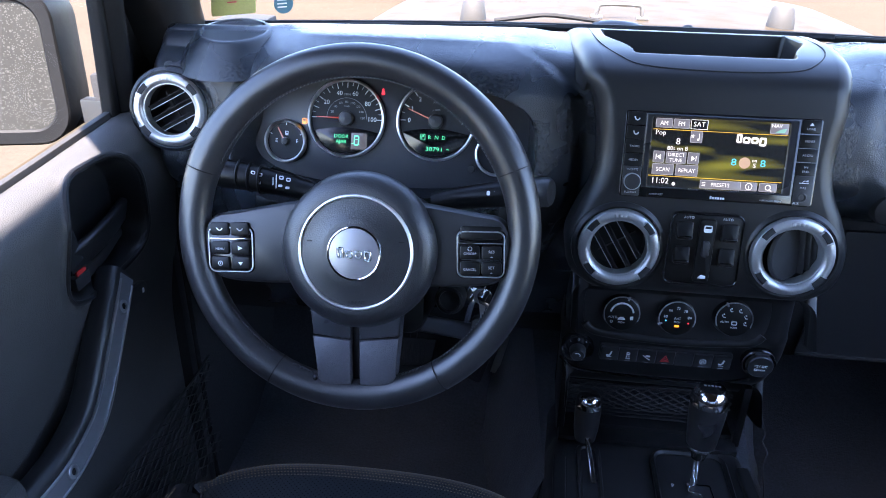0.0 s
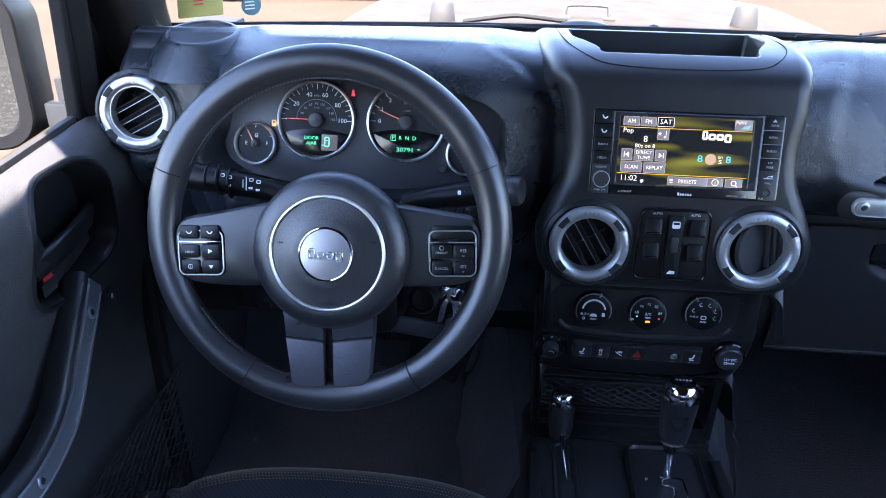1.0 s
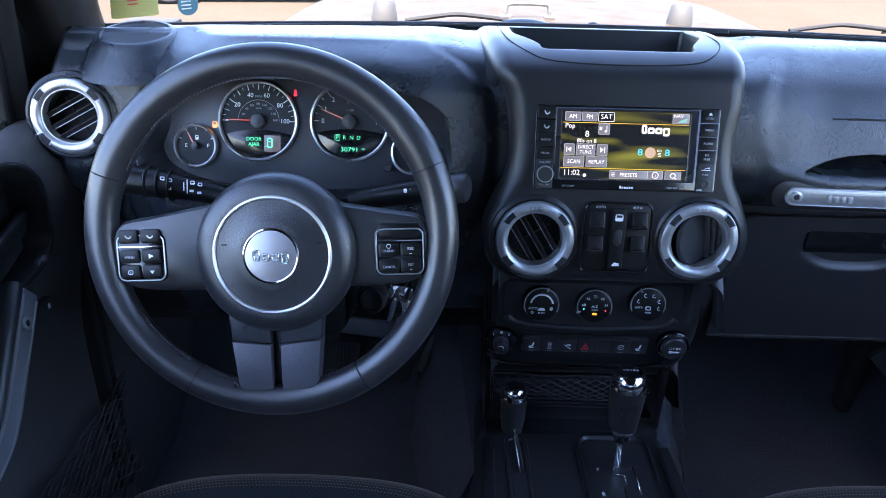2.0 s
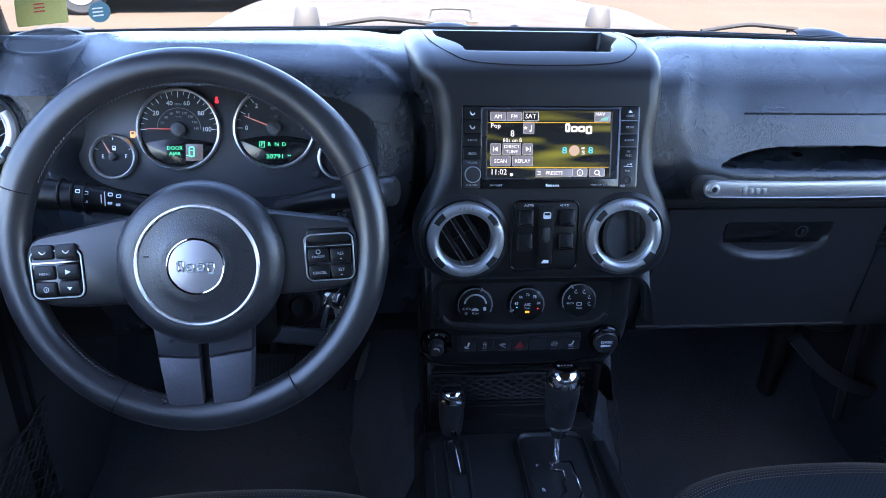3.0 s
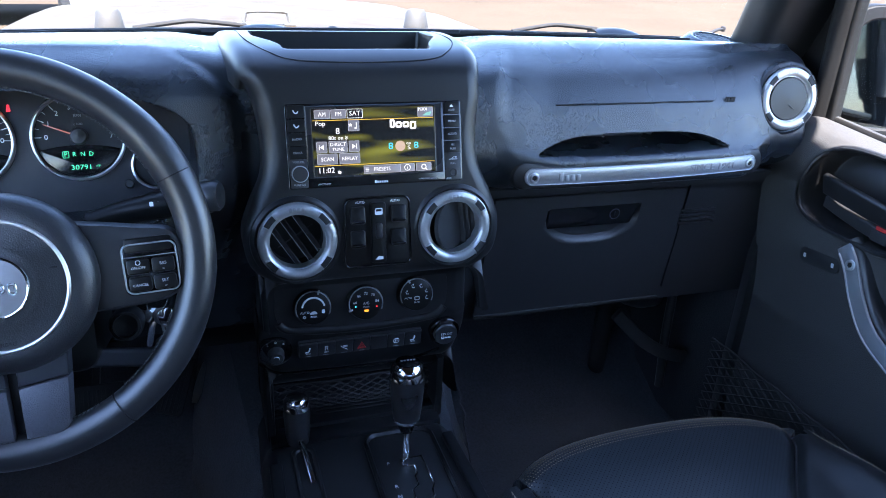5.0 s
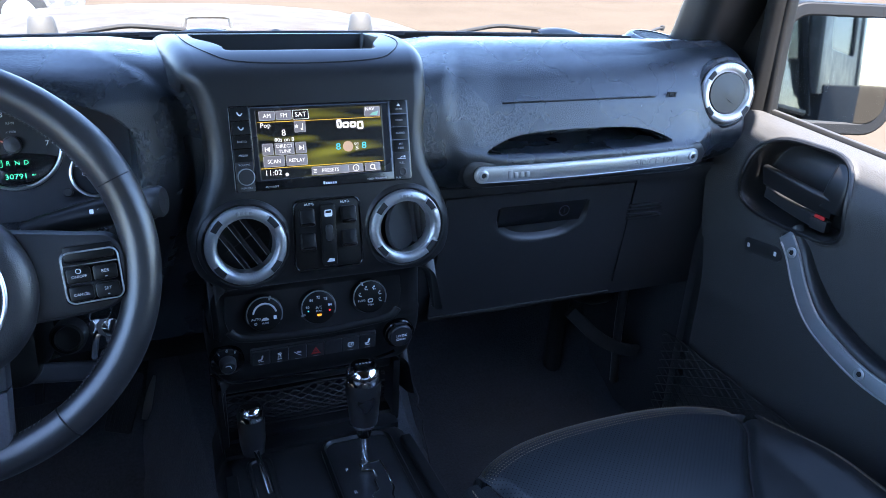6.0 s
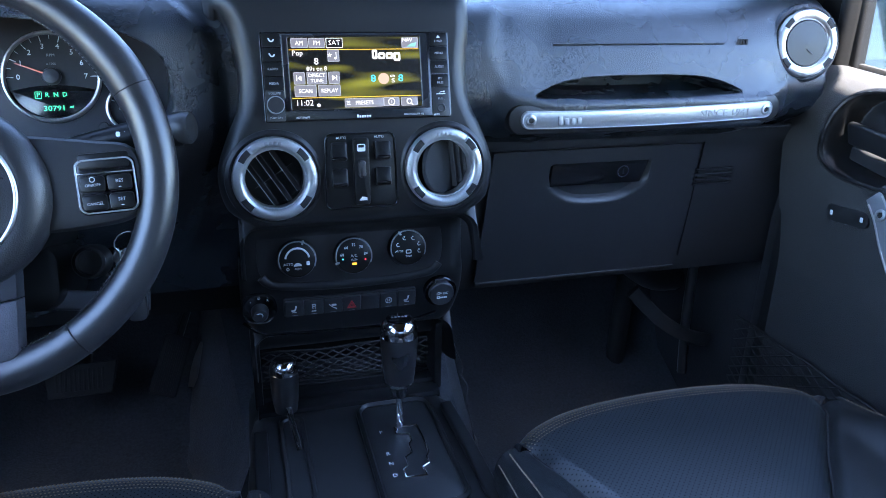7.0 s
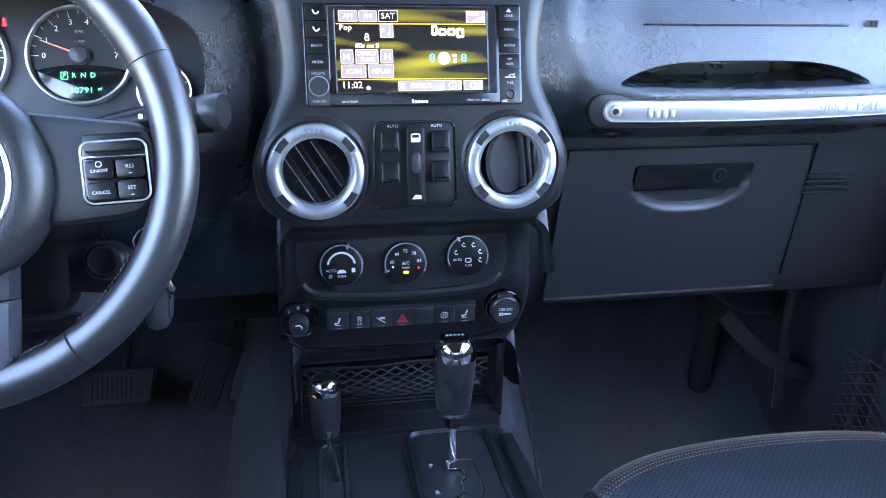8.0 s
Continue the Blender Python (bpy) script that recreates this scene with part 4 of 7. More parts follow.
def cluster():
    c = thing("gauge_cluster", face(*CLUSTER_AT, 20), "dark instrument cluster with four chrome-ringed gauges lit", "gauges")
    def loc(x, z):
        return x - CLUSTER_AT[0], (z - CLUSTER_AT[2]) / math.cos(radians(20))
    out = []
    for k in range(64):
        a = 2 * math.pi * k / 64
        ca, sa = math.cos(a), math.sin(a)
        rr = 1 / (abs(ca) ** 2.8 + abs(sa) ** 2.8) ** (1 / 2.8)
        out.append((-0.004 + 0.206 * rr * ca, 0.012 + 0.090 * rr * sa))
    part("plate", prism(out, -0.03, -0.004, 0.002), M_PLATE, c)
    sx, sy = loc(-0.466, 0.739)
    lab = [(str(v), 180 - 180 * v / 100, 0.70, 1.0) for v in (20, 40, 60, 80, 100)]
    lab += [(str(v), 180 - 180 * v / 163, 0.44, 0.55) for v in (20, 40, 60, 80, 100, 120, 140, 160)] + [("MPH", 90, 0.64, 0.52), ("km/h", 90, 0.33, 0.42)]
    g = gauge(c, sx, sy, 0.0505, 21, 180, 0, 179, M_NEEDLE, lab, 0.0086)
    tx, ty = loc(-0.343, 0.741)
    lab = [(str(v), 180 - 180 * v / 7, 0.72, 1.0) for v in range(0, 8)] + [("RPM", 90, 0.50, 0.55), ("x 1000", 90, 0.30, 0.45)]
    part("inner_arc", torus(0.0505 * 0.55, 0.0003, 0.0005, 40, 4, None, 0, 180), M_GREYPRINT, g)
    g2 = gauge(c, tx, ty, 0.0505, 15, 180, 0, 158, M_NEEDLE2, lab, 0.0086)
    fx, fy = loc(-0.5505, 0.706)
    g3 = gauge(c, fx, fy, 0.0265, 5, 155, 25, 118, M_NEEDLE2, [("E", 180, 0.5, 1.0), ("F", 0, 0.6, 1.0)], 0.0072)
    part("pump_icon", frame_prism(rrect(0.0045, 0.006, 0.001, 3, 0.001, 0.011), rrect(0.0025, 0.002, 0.0005, 3, 0.001, 0.012), 0.0003, 0.0008, 0.0001), M_PRINT, g3)
    hx, hy = loc(-0.258, 0.704)
    gauge(c, hx, hy, 0.0265, 5, 155, 25, 100, M_NEEDLE2, [("C", 180, 0.5, 1.0), ("H", 0, 0.6, 1.0)], 0.0072)
    # lower displays inside the two large dials
    def segment(r, y0, z0, z1, mat, parent, name, label):
        xm = math.sqrt(r * r - y0 * y0)
        pts = [(-xm, y0)] + [(r * math.cos(a), r * math.sin(a)) for a in np.linspace(math.pi + math.asin(-y0 / r), 2 * math.pi - math.asin(-y0 / r), 22)]
        top = [(x, y0 + 0.006 * (1 - (x / xm) ** 2)) for x in np.linspace(xm, -xm, 10)[1:-1]]
        return part(name, prism(pts + top, z0, z1, 0.0004), mat, parent, label)
    d1 = segment(0.048, -0.018, 0.0002, 0.0022, M_GLOSS, g, "trip_display", "dark trip display")
    part("reflection_panel", prism(rrect(0.022, 0.022, 0.001, 3, 0.019, -0.030), 0.0022, 0.0025, 0.0001), M_REFLECTION, d1, "glowing pale panel in place of a reflection")
    bm = frame_prism(rrect(0.0075, 0.014, 0.0025, 4, 0.0155, -0.029), rrect(0.0045, 0.010, 0.0012, 4, 0.0155, -0.029), 0.0024, 0.003, 0.0001)
    box((0.005, 0.0008, 0.0003), (0.0155, -0.0275, 0.0028), 0, bm)
    box((0.0045, 0.0008, 0.0003), (0.0105, -0.0335, 0.0028), 0, bm, None)
    part("door_ajar_icon", bm, M_GREEN, d1)
    text("DOOR", 0.0068, M_GREEN, d1, (-0.006, -0.0245, 0.0026))
    text("AJAR", 0.0068, M_GREEN, d1, (-0.006, -0.0315, 0.0026))
    d2 = segment(0.048, -0.016, 0.0002, 0.0022, M_GLOSS, g2, "gear_display", "black gear and mileage display")
    for i, ch in enumerate("PRND"):
        text(ch, 0.0075, M_GREEN, d2, (-0.0165 + 0.0095 * i, -0.0215, 0.0026))
    part("gear_box", frame_prism(rrect(0.0072, 0.0082, 0.001, 3, -0.0165, -0.0215), rrect(0.0061, 0.0071, 0.0006, 3, -0.0165, -0.0215), 0.0022, 0.0028, 0.0001), M_GREEN, d2)
    text("30791", 0.0085, M_GREEN, d2, (0.0, -0.0375, 0.0026), squeeze=1.15)
    text("mi", 0.0045, M_GREEN, d2, (0.0185, -0.036, 0.0026))
    # warning lamps
    lx, ly = loc(-0.5265, 0.733)
    bm = frame_prism(rrect(0.006, 0.0085, 0.001, 3, lx, ly), rrect(0.0036, 0.003, 0.0005, 3, lx, ly + 0.0018), -0.0042, -0.0034, 0.0001)
    box((0.0012, 0.006, 0.0006), (lx + 0.0042, ly, -0.0038), 0, bm)
    part("fuel_lamp", bm, M_AMBER, c, "amber low fuel lamp")
    bx, by = loc(-0.4175, 0.775)
    bm = lathe([(0.0016, 0.0), (0.0016, 0.0006), (0.0, 0.0006)], 14, at=(bx, by + 0.0032, -0.0042))
    prism([(bx - 0.0026, by - 0.004), (bx + 0.0026, by - 0.004), (bx + 0.0018, by + 0.0012), (bx - 0.0018, by + 0.0012)], -0.0042, -0.0036, 0, bm)
    part("belt_lamp", bm, M_REDGLOW, c, "red seat belt lamp")
    kx, ky = loc(-0.291, 0.688)
    part("reset_button", lathe([(0.0055, -0.004), (0.0055, 0.004), (0.0045, 0.005), (0.0, 0.005)], 20), M_BLACK, c, m=Matrix.Translation((kx, ky - 0.004, 0)))


# ---- air vents ----
def round_vent(m, label, state, spin):
    v = thing("air_vent", m, label, "air vent", "dashboard air vents")
    part("housing", lathe([(0.048, -0.07), (0.054, -0.03), (0.0565, -0.008), (0.0552, 0.0), (0.051, 0.003), (0.0478, 0.001), (0.0475, -0.012)], 56, cap=False), M_STACK if abs(m.translation.x) < 0.3 else M_DASH, v)
    # ring with four dark slots
    prof = [(0.0476, -0.006), (0.0478, 0.004), (0.0462, 0.0080), (0.0425, 0.0100), (0.0385, 0.0100), (0.0353, 0.0080), (0.0337, 0.0040), (0.0332, 0.0), (0.033, -0.012)]
    ring = part("ring", lathe(prof, 84, cap=False), M_SILVER, v, "satin silver trim ring")
    part("inner_lip", torus(0.0339, 0.0008, 0.0048, 64, 6), M_SILVER, ring)
    for a in (40, 140, -40, -140):
        pts = [(r * math.cos(radians(t)), r * math.sin(radians(t))) for r, t in [(0.0455, t) for t in np.linspace(-10, 10, 7)] + [(0.0385, t) for t in np.linspace(10, -10, 7)]]
        part("slot", prism(pts, 0.006, 0.0104, 0.0004), M_DARK, ring, m=pose(0, 0, 0, 0, 0, a))
        for sgn in (-1, 1):
            t = radians(a + sgn * 12)
            part("rib", box((0.0085, 0.0013, 0.002), (0, 0, 0), 0.0005), M_SILVER, ring, m=Matrix.Translation((0.042 * math.cos(t), 0.042 * math.sin(t), 0.0098)) @ pose(0, 0, 0, 0, 0, a + sgn * 12))
    for i, t in enumerate((101, 94, 87, 80)):
        part("logo_bar", prism(rrect(0.0034, 0.0042 if i else 0.0052, 0.001, 3), 0.0, 0.0006, 0.0002), M_EMBOSS, ring, m=pose(0, 0, 0, 0, 0, t - 90) @ Matrix.Translation((0, 0.0408, 0.0096)))
    part("barrel", lathe([(0.034, -0.002), (0.0335, -0.034), (0.0, -0.036)], 48, cap=False), M_DARK, v)
    core = new("rotor")
    core.parent = v
    core.matrix_basis = pose(0, 0, 0, 0, 0, spin)
    if state == "open":
        for i in range(3):
            y = -0.0155 + 0.0155 * i
            half = math.sqrt(0.0325 ** 2 - y * y)
            bl = part("blade", box((half * 2, 0.0012, 0.010), (0, y, -0.011), 0.0004, turn=pose(0, 0, 0, -28, 0, 0)), M_DARK, core)
            part("blade_edge", box((half * 1.9, 0.0009, 0.0008), (0, y - 0.0035, -0.0065), 0.0001), M_RAIL, bl)
        part("blade_post", box((0.0016, 0.05, 0.006), (0.0, 0, -0.02), 0.0005), M_DARK, core)
    else:
        tilt = 0 if state == "shut" else 38
        lid = part("shutter", lathe([(0.0, -0.006), (0.0318, -0.006), (0.0325, -0.003), (0.0315, 0.0), (0.0, 0.0018)], 48), M_STACK if state == "shut" else M_DARK, core, m=Matrix.Translation((0, 0, 0.006 if state == "shut" else -0.006)) @ pose(0, 0, 0, 0, tilt, 0))
        part("finger_tab", box((0.011, 0.0014, 0.003), (0.004 if state == "shut" else 0.018, -0.012 if state == "shut" else -0.001, 0.0012), 0.0005, turn=pose(0, 0, 0, 0, 0, -35 if state == "shut" else 88)), M_BLACK, lid)
        if state == "aside":
            for i in range(3):
                part("blade", box((0.0012, 0.056 - 0.008 * i, 0.02), (0.012 + 0.007 * i, 0, -0.018), 0.0003, turn=pose(0, 0, 0, 0, 38, 0)), M_BLACK, core)
    return v


steering_wheel()
column()
key_ring()
cluster()
round_vent(face(-0.1015, 0.962, 0.6455, 8, 0), "round centre air vent with satin silver ring, blades open", "open", -58)
round_vent(face(0.097, 0.963, 0.6485, 8, 0), "round centre air vent with satin silver ring, shutter turned aside", "aside", 6)
round_vent(face(-0.687, 1.05, 0.757, 10, 0, 6), "round driver side air vent with silver ring, blades open", "open", 28)
round_vent(face(0.665, 1.055, 0.779, 10, 0, -6), "round passenger side air vent with silver ring, shut", "shut", 0)


# ---- radio ----
def key_cap(parent, x, y, w, h, z, mat=None, r=0.0012, name="button"):
    return part(name, prism(rrect(w, h, r, 3), 0.0, 0.0016, 0.0005), mat or M_KNOB, parent, m=Matrix.Translation((x, y, z)))


def soft_key(screen, x, y, w, h, lab="", size=0.0075):
    k = part("touch_key", prism(rrect(w, h, 0.0008, 2), 0.0, 0.0003, 0.0001), M_TOUCH, screen, m=Matrix.Translation((x, y, 0.0012)))
    part("key_edge", frame_prism(rrect(w, h, 0.0008, 2), rrect(w - 0.0007, h - 0.0007, 0.0005, 2), 0.0002, 0.0005, 0.0), M_TOUCHEDGE, k, smooth=False)
    if lab:
        text(lab, size * 0.92, M_SCREENWHITE, k, (0, -0.0003, 0.0006), squeeze=0.92)
    return k


def radio():
    r = thing("car_radio", face(0, 0.9865, 0.7545, 16.2), "black touchscreen car radio showing a satellite station", "radio")
    part("body", prism(rrect(0.216, 0.0985, 0.003), -0.02, 0.003, 0.001), M_GLOSS, r)
    part("screen_bezel", frame_prism(rrect(0.167, 0.085, 0.002, 4, -0.0015, 0.0045), rrect(0.150, 0.0795, 0.0015, 4, -0.0025, 0.0035), 0.002, 0.0052, 0.0012), M_BEZEL, r)
    sc = part("screen", prism(rrect(0.150, 0.0795, 0.001, 3), -0.001, 0.001, 0.0), M_SCREEN, r, "glowing colour touchscreen", m=Matrix.Translation((-0.0025, 0.0035, 0.0025)))
    ox, oy = -0.0025, 0.0035

    def at(x, y):
        return x - ox, y - oy
    for yy in (0.0295, -0.0235):
        part("screen_line", box((0.1485, 0.0007, 0.0003), (0, yy - oy, 0.0012)), M_SCREENGOLD, sc, smooth=False)
    for lab, x, w in (("AM", -0.0648, 0.0185), ("FM", -0.0455, 0.0178)):
        soft_key(sc, *at(x, 0.0367), w, 0.0105, lab)
    k = part("touch_key", prism(rrect(0.0188, 0.0108, 0.0008, 2), 0.0, 0.0003, 0.0001), M_GLOSS, sc, m=Matrix.Translation((*at(-0.0258, 0.0367), 0.0012)))
    part("key_edge", frame_prism(rrect(0.0188, 0.0108, 0.0008, 2), rrect(0.0178, 0.0098, 0.0005, 2), 0.0002, 0.0005, 0.0), M_SCREENWHITE, k, smooth=False)
    text("SAT", 0.0078, M_SCREENWHITE, k, (0, 0, 0.0006))
    nav = soft_key(sc, *at(0.0615, 0.0365), 0.0195, 0.0115)
    text("NAV", 0.0058, M_SCREENWHITE, nav, (-0.003, 0.003, 0.0006))
    part("map_shape", prism([(-0.004, -0.0045), (0.006, -0.0045), (0.008, 0.0005), (0.001, -0.001)], 0.0004, 0.0006, 0), M_SCREENTEAL, nav)
    text("Pop", 0.0078, M_SCREENWHITE, sc, (*at(-0.0675, 0.0257), 0.0013))
    text("8", 0.0105, M_SCREENWHITE, sc, (*at(-0.0472, 0.0163), 0.0013))
    text("80s on 8", 0.0066, M_SCREENWHITE, sc, (*at(-0.0472, 0.0085), 0.0013))
    st = soft_key(sc, *at(-0.0277, 0.0228), 0.0132, 0.0132)
    bm = bmesh.new()
    prism([(-0.004 + rr * math.sin(2 * math.pi * i / 10), 0.0005 + rr * math.cos(2 * math.pi * i / 10)) for i, rr in ((9 - j, (0.0026, 0.0011)[(9 - j) % 2]) for j in range(10))], 0.0004, 0.0006, 0, bm)
    prism(circle(0.0013, 10, 0.002, -0.003), 0.0004, 0.0006, 0, bm)
    box((0.0006, 0.007, 0.0003), (0.0031, 0.0003, 0.0005), 0, bm)
    part("star_note_icon", bm, M_SCREENWHITE, st)
    for x, sg in ((-0.0672, -1), (-0.0285, 1)):
        sk = soft_key(sc, *at(x, -0.0017), 0.0125, 0.0132)
        pts = [(-0.0022 * sg, -0.003), (0.002 * sg, 0.0), (-0.0022 * sg, 0.003)]
        bm = prism(pts if sg > 0 else pts[::-1], 0.0004, 0.0006, 0)
        box((0.0008, 0.006, 0.0003), (0.003 * sg, 0, 0.0005), 0, bm)
        part("skip_icon", bm, M_SCREENWHITE, sk)
    dk = soft_key(sc, *at(-0.0478, -0.0017), 0.0222, 0.0138)
    text("DIRECT", 0.0056, M_SCREENWHITE, dk, (0, 0.0028, 0.0006))
    text("TUNE", 0.0056, M_SCREENWHITE, dk, (0, -0.0032, 0.0006))
    soft_key(sc, *at(-0.0612, -0.0158), 0.0243, 0.0125, "SCAN", 0.007)
    soft_key(sc, *at(-0.0345, -0.0158), 0.025, 0.0125, "REPLAY", 0.0066)
    text("11:02", 0.0092, M_SCREENWHITE, sc, (*at(-0.0632, -0.0292), 0.0013))
    part("disc_icon", prism(circle(0.002, 14), 0.0011, 0.0013, 0), M_SCREENWHITE, sc, m=Matrix.Translation((*at(-0.0475, -0.032), 0)))
    pk = soft_key(sc, *at(0.0045, -0.0302), 0.0452, 0.0098, "PRESETS", 0.0068)
    for i in range(3):
        part("menu_bar", box((0.004, 0.0007, 0.0003), (-0.0185, -0.0018 + 0.0018 * i, 0.0005)), M_SCREENWHITE, pk, smooth=False)
    ik = soft_key(sc, *at(0.0362, -0.030), 0.0182, 0.0098, "i", 0.0068)
    part("info_ring", torus(0.0036, 0.0004, 0.0005, 20, 4), M_SCREENWHITE, ik)
    zk = soft_key(sc, *at(0.0572, -0.030), 0.0195, 0.0098)
    bm = torus(0.0028, 0.0005, 0.0005, 18, 4)
    box((0.0034, 0.0009, 0.0003), (0.003, -0.003, 0.0005), 0, bm, pose(0, 0, 0, 0, 0, -45))
    part("search_icon", bm, M_SCREENWHITE, zk)
    # station art: plain shapes
    x0 = 0.0165
    for i, (ww, hh, dy) in enumerate(((0.0062, 0.0105, 0.0), (0.0082, 0.0075, -0.0015), (0.0082, 0.0075, -0.0015), (0.008, 0.0098, -0.0026))):
        part("logo_bar", frame_prism(rrect(ww, hh, 0.0022, 4), rrect(ww - 0.0046, hh - 0.005, 0.0007, 4), 0.0011, 0.0013, 0.0), M_SCREENWHITE, sc, m=Matrix.Translation((*at(x0 + ww / 2, 0.0236 + dy), 0)))
        x0 += ww + 0.0008
    for x, ch in ((0.0165, "8"), (0.0485, "8")):
        text(ch, 0.0112, M_SCREENCYAN, sc, (*at(x, -0.0036), 0.0013), squeeze=1.2)
    part("art_disc", prism(circle(0.0064, 24), 0.0011, 0.0013, 0), M_SCREENTAN, sc, m=Matrix.Translation((*at(0.0285, -0.0036), 0)))
    text("on", 0.0055, M_SCREENWHITE, sc, (*at(0.039, -0.0005), 0.0013))
    text("S", 0.0065, M_SCREENWHITE, sc, (*at(0.0395, -0.0062), 0.0013), squeeze=1.5)
    # side keys
    rows = (0.0405, 0.0243, 0.0087, -0.0070)
    for x, labs in ((-0.0955, ("", "", "RADIO", "MEDIA")), (0.0955, ("LOAD", "MENU", "AUDIO", "MY"))):
        for y, lab in zip(rows, labs):
            k = key_cap(r, x, y, 0.0205, 0.0148, 0.0028)
            if lab == "MY":
                text("MY", 0.0035, M_DIMPRINT, k, (0, 0.0022, 0.0018))
                text("FILES", 0.0035, M_DIMPRINT, k, (0, -0.0026, 0.0018))
            elif lab == "LOAD":
                text("LOAD", 0.0035, M_DIMPRINT, k, (0, -0.0026, 0.0018))
                part("eject_icon", prism([(-0.0025, 0.001), (0.0025, 0.001), (0, 0.0045)], 0.0015, 0.0018, 0), M_PRINT, k)
            elif lab:
                text(lab, 0.0036, M_DIMPRINT, k, (0, 0, 0.0018))
            else:
                bm = tube(spline([(-0.0028, 0.0018, 0.0018), (-0.001, -0.0014, 0.0018), (0.0012, -0.0018, 0.0018), (0.003, 0.0004, 0.0018)], 8), 0.0008, 5)
                part("phone_icon", bm, M_PRINT, k)
    part("knob_plate", prism(rrect(0.0205, 0.034, 0.0015, 3), 0, 0.0012, 0.0004), M_BLACK, r, m=Matrix.Translation((-0.0955, -0.0315, 0.0028)))
    text("VOLUME", 0.0034, M_DIMPRINT, r, (-0.0955, -0.0178, 0.0042))
    text("PUSH ON", 0.0031, M_DIMPRINT, r, (-0.0955, -0.0445, 0.0042))
    kb = part("volume_knob", lathe([(0.0094, 0.0), (0.0094, 0.010), (0.0085, 0.0125), (0.0, 0.0125)], 36), M_BLACK, r, "black volume knob with bright rim", m=Matrix.Translation((-0.0955, -0.0312, 0.003)))
    part("knob_rim", torus(0.0090, 0.0008, 0.0112, 36, 6), M_SILVER, kb)
    port = part("port_cover", prism(rrect(0.0205, 0.034, 0.0015, 3), 0, 0.0014, 0.0004), M_BLACK, r, m=Matrix.Translation((0.0955, -0.0315, 0.0028)))
    bm = tube(spline([(-0.0055, 0.009, 0.0016), (0.0, 0.009, 0.0016), (0.0055, 0.009, 0.0016)], 6), 0.0005, 5)
    tube(spline([(-0.002, 0.009, 0.0016), (0.0, 0.0115, 0.0016), (0.0035, 0.0115, 0.0016)], 6), 0.0004, 5, bm)
    box((0.0018, 0.0018, 0.0005), (0.0038, 0.0115, 0.0016), 0, bm)
    part("port_icon", bm, M_PRINT, port)
    text("PULL", 0.0032, M_DIMPRINT, port, (0, 0.0035, 0.0016))
    part("aux_jack", torus(0.0042, 0.0013, 0.0016, 22, 8), M_BLACK, port, m=Matrix.Translation((0, -0.0075, 0)))
    text("AUX", 0.0032, M_PRINT, port, (-0.006, -0.0145, 0.0016))
    text("ANTITHEFT", 0.0030, M_DIMPRINT, r, (-0.066, -0.0452, 0.0034))
    text("HARD DISC DRIVE", 0.0029, M_DIMPRINT, r, (0.062, -0.0448, 0.0034))
    plain_logo(r, 0.003, -0.0452, 0.0033, 0.017, 0.0036, M_PRINT, 6)


# ---- window switch panel ----
def window_switches():
    p = thing("window_switch_panel", face(-0.0035, 0.9605, 0.6505, 8), "black window and lock switch panel", "switch panel")
    pts = [(-0.037, -0.044), (0.037, -0.044), (0.0415, -0.041), (0.043, -0.036), (0.041, 0.037), (0.038, 0.042), (0.033, 0.044), (-0.033, 0.044), (-0.038, 0.042), (-0.041, 0.037), (-0.043, -0.036), (-0.0415, -0.041)]
    part("plate", prism(pts, -0.01, 0.003, 0.0015), M_KNOB, p)
    part("rim", frame_prism(pts, shrink(pts, 0.0022), 0.002, 0.0046, 0.0008), M_GLOSS, p)
    for x in (-0.0255, 0.0255):
        text("AUTO", 0.0042, M_PRINT, p, (x * 0.86, 0.0385, 0.0034))
        for y in (0.0225, -0.0075):
            sw = part("rocker", prism(rrect(0.0185, 0.0215, 0.003, 4), 0.0, 0.006, 0.002), M_KNOB, p, m=Matrix.Translation((x, y, 0.003)) @ pose(0, 0, 0, -10, 0, 0))
            part("rocker_lip", box((0.0165, 0.003, 0.003), (0, -0.0075, 0.006), 0.0012), M_GLOSS, sw)
    part("bridge", prism(rrect(0.0185, 0.077, 0.003, 4), 0.002, 0.0085, 0.0022), M_KNOB, p, m=Matrix.Translation((0, -0.0005, 0)))
    part("lock_rocker", prism(rrect(0.0088, 0.020, 0.0038, 5), 0.008, 0.0122, 0.002), M_BLACK, p, m=Matrix.Translation((0, 0.003, 0)))
    bm = frame_prism(rrect(0.0095, 0.0085, 0.0018, 3, 0, 0.0272), rrect(0.007, 0.003, 0.0008, 3, 0, 0.0288), 0.0083, 0.0088, 0.0001)
    part("window_icon", bm, M_PRINT, p)
    part("lock_icon", prism([(-0.0045, -0.034), (0.005, -0.034), (0.005, -0.0305), (-0.001, -0.0295)], 0.0084, 0.0088, 0), M_PRINT, p)


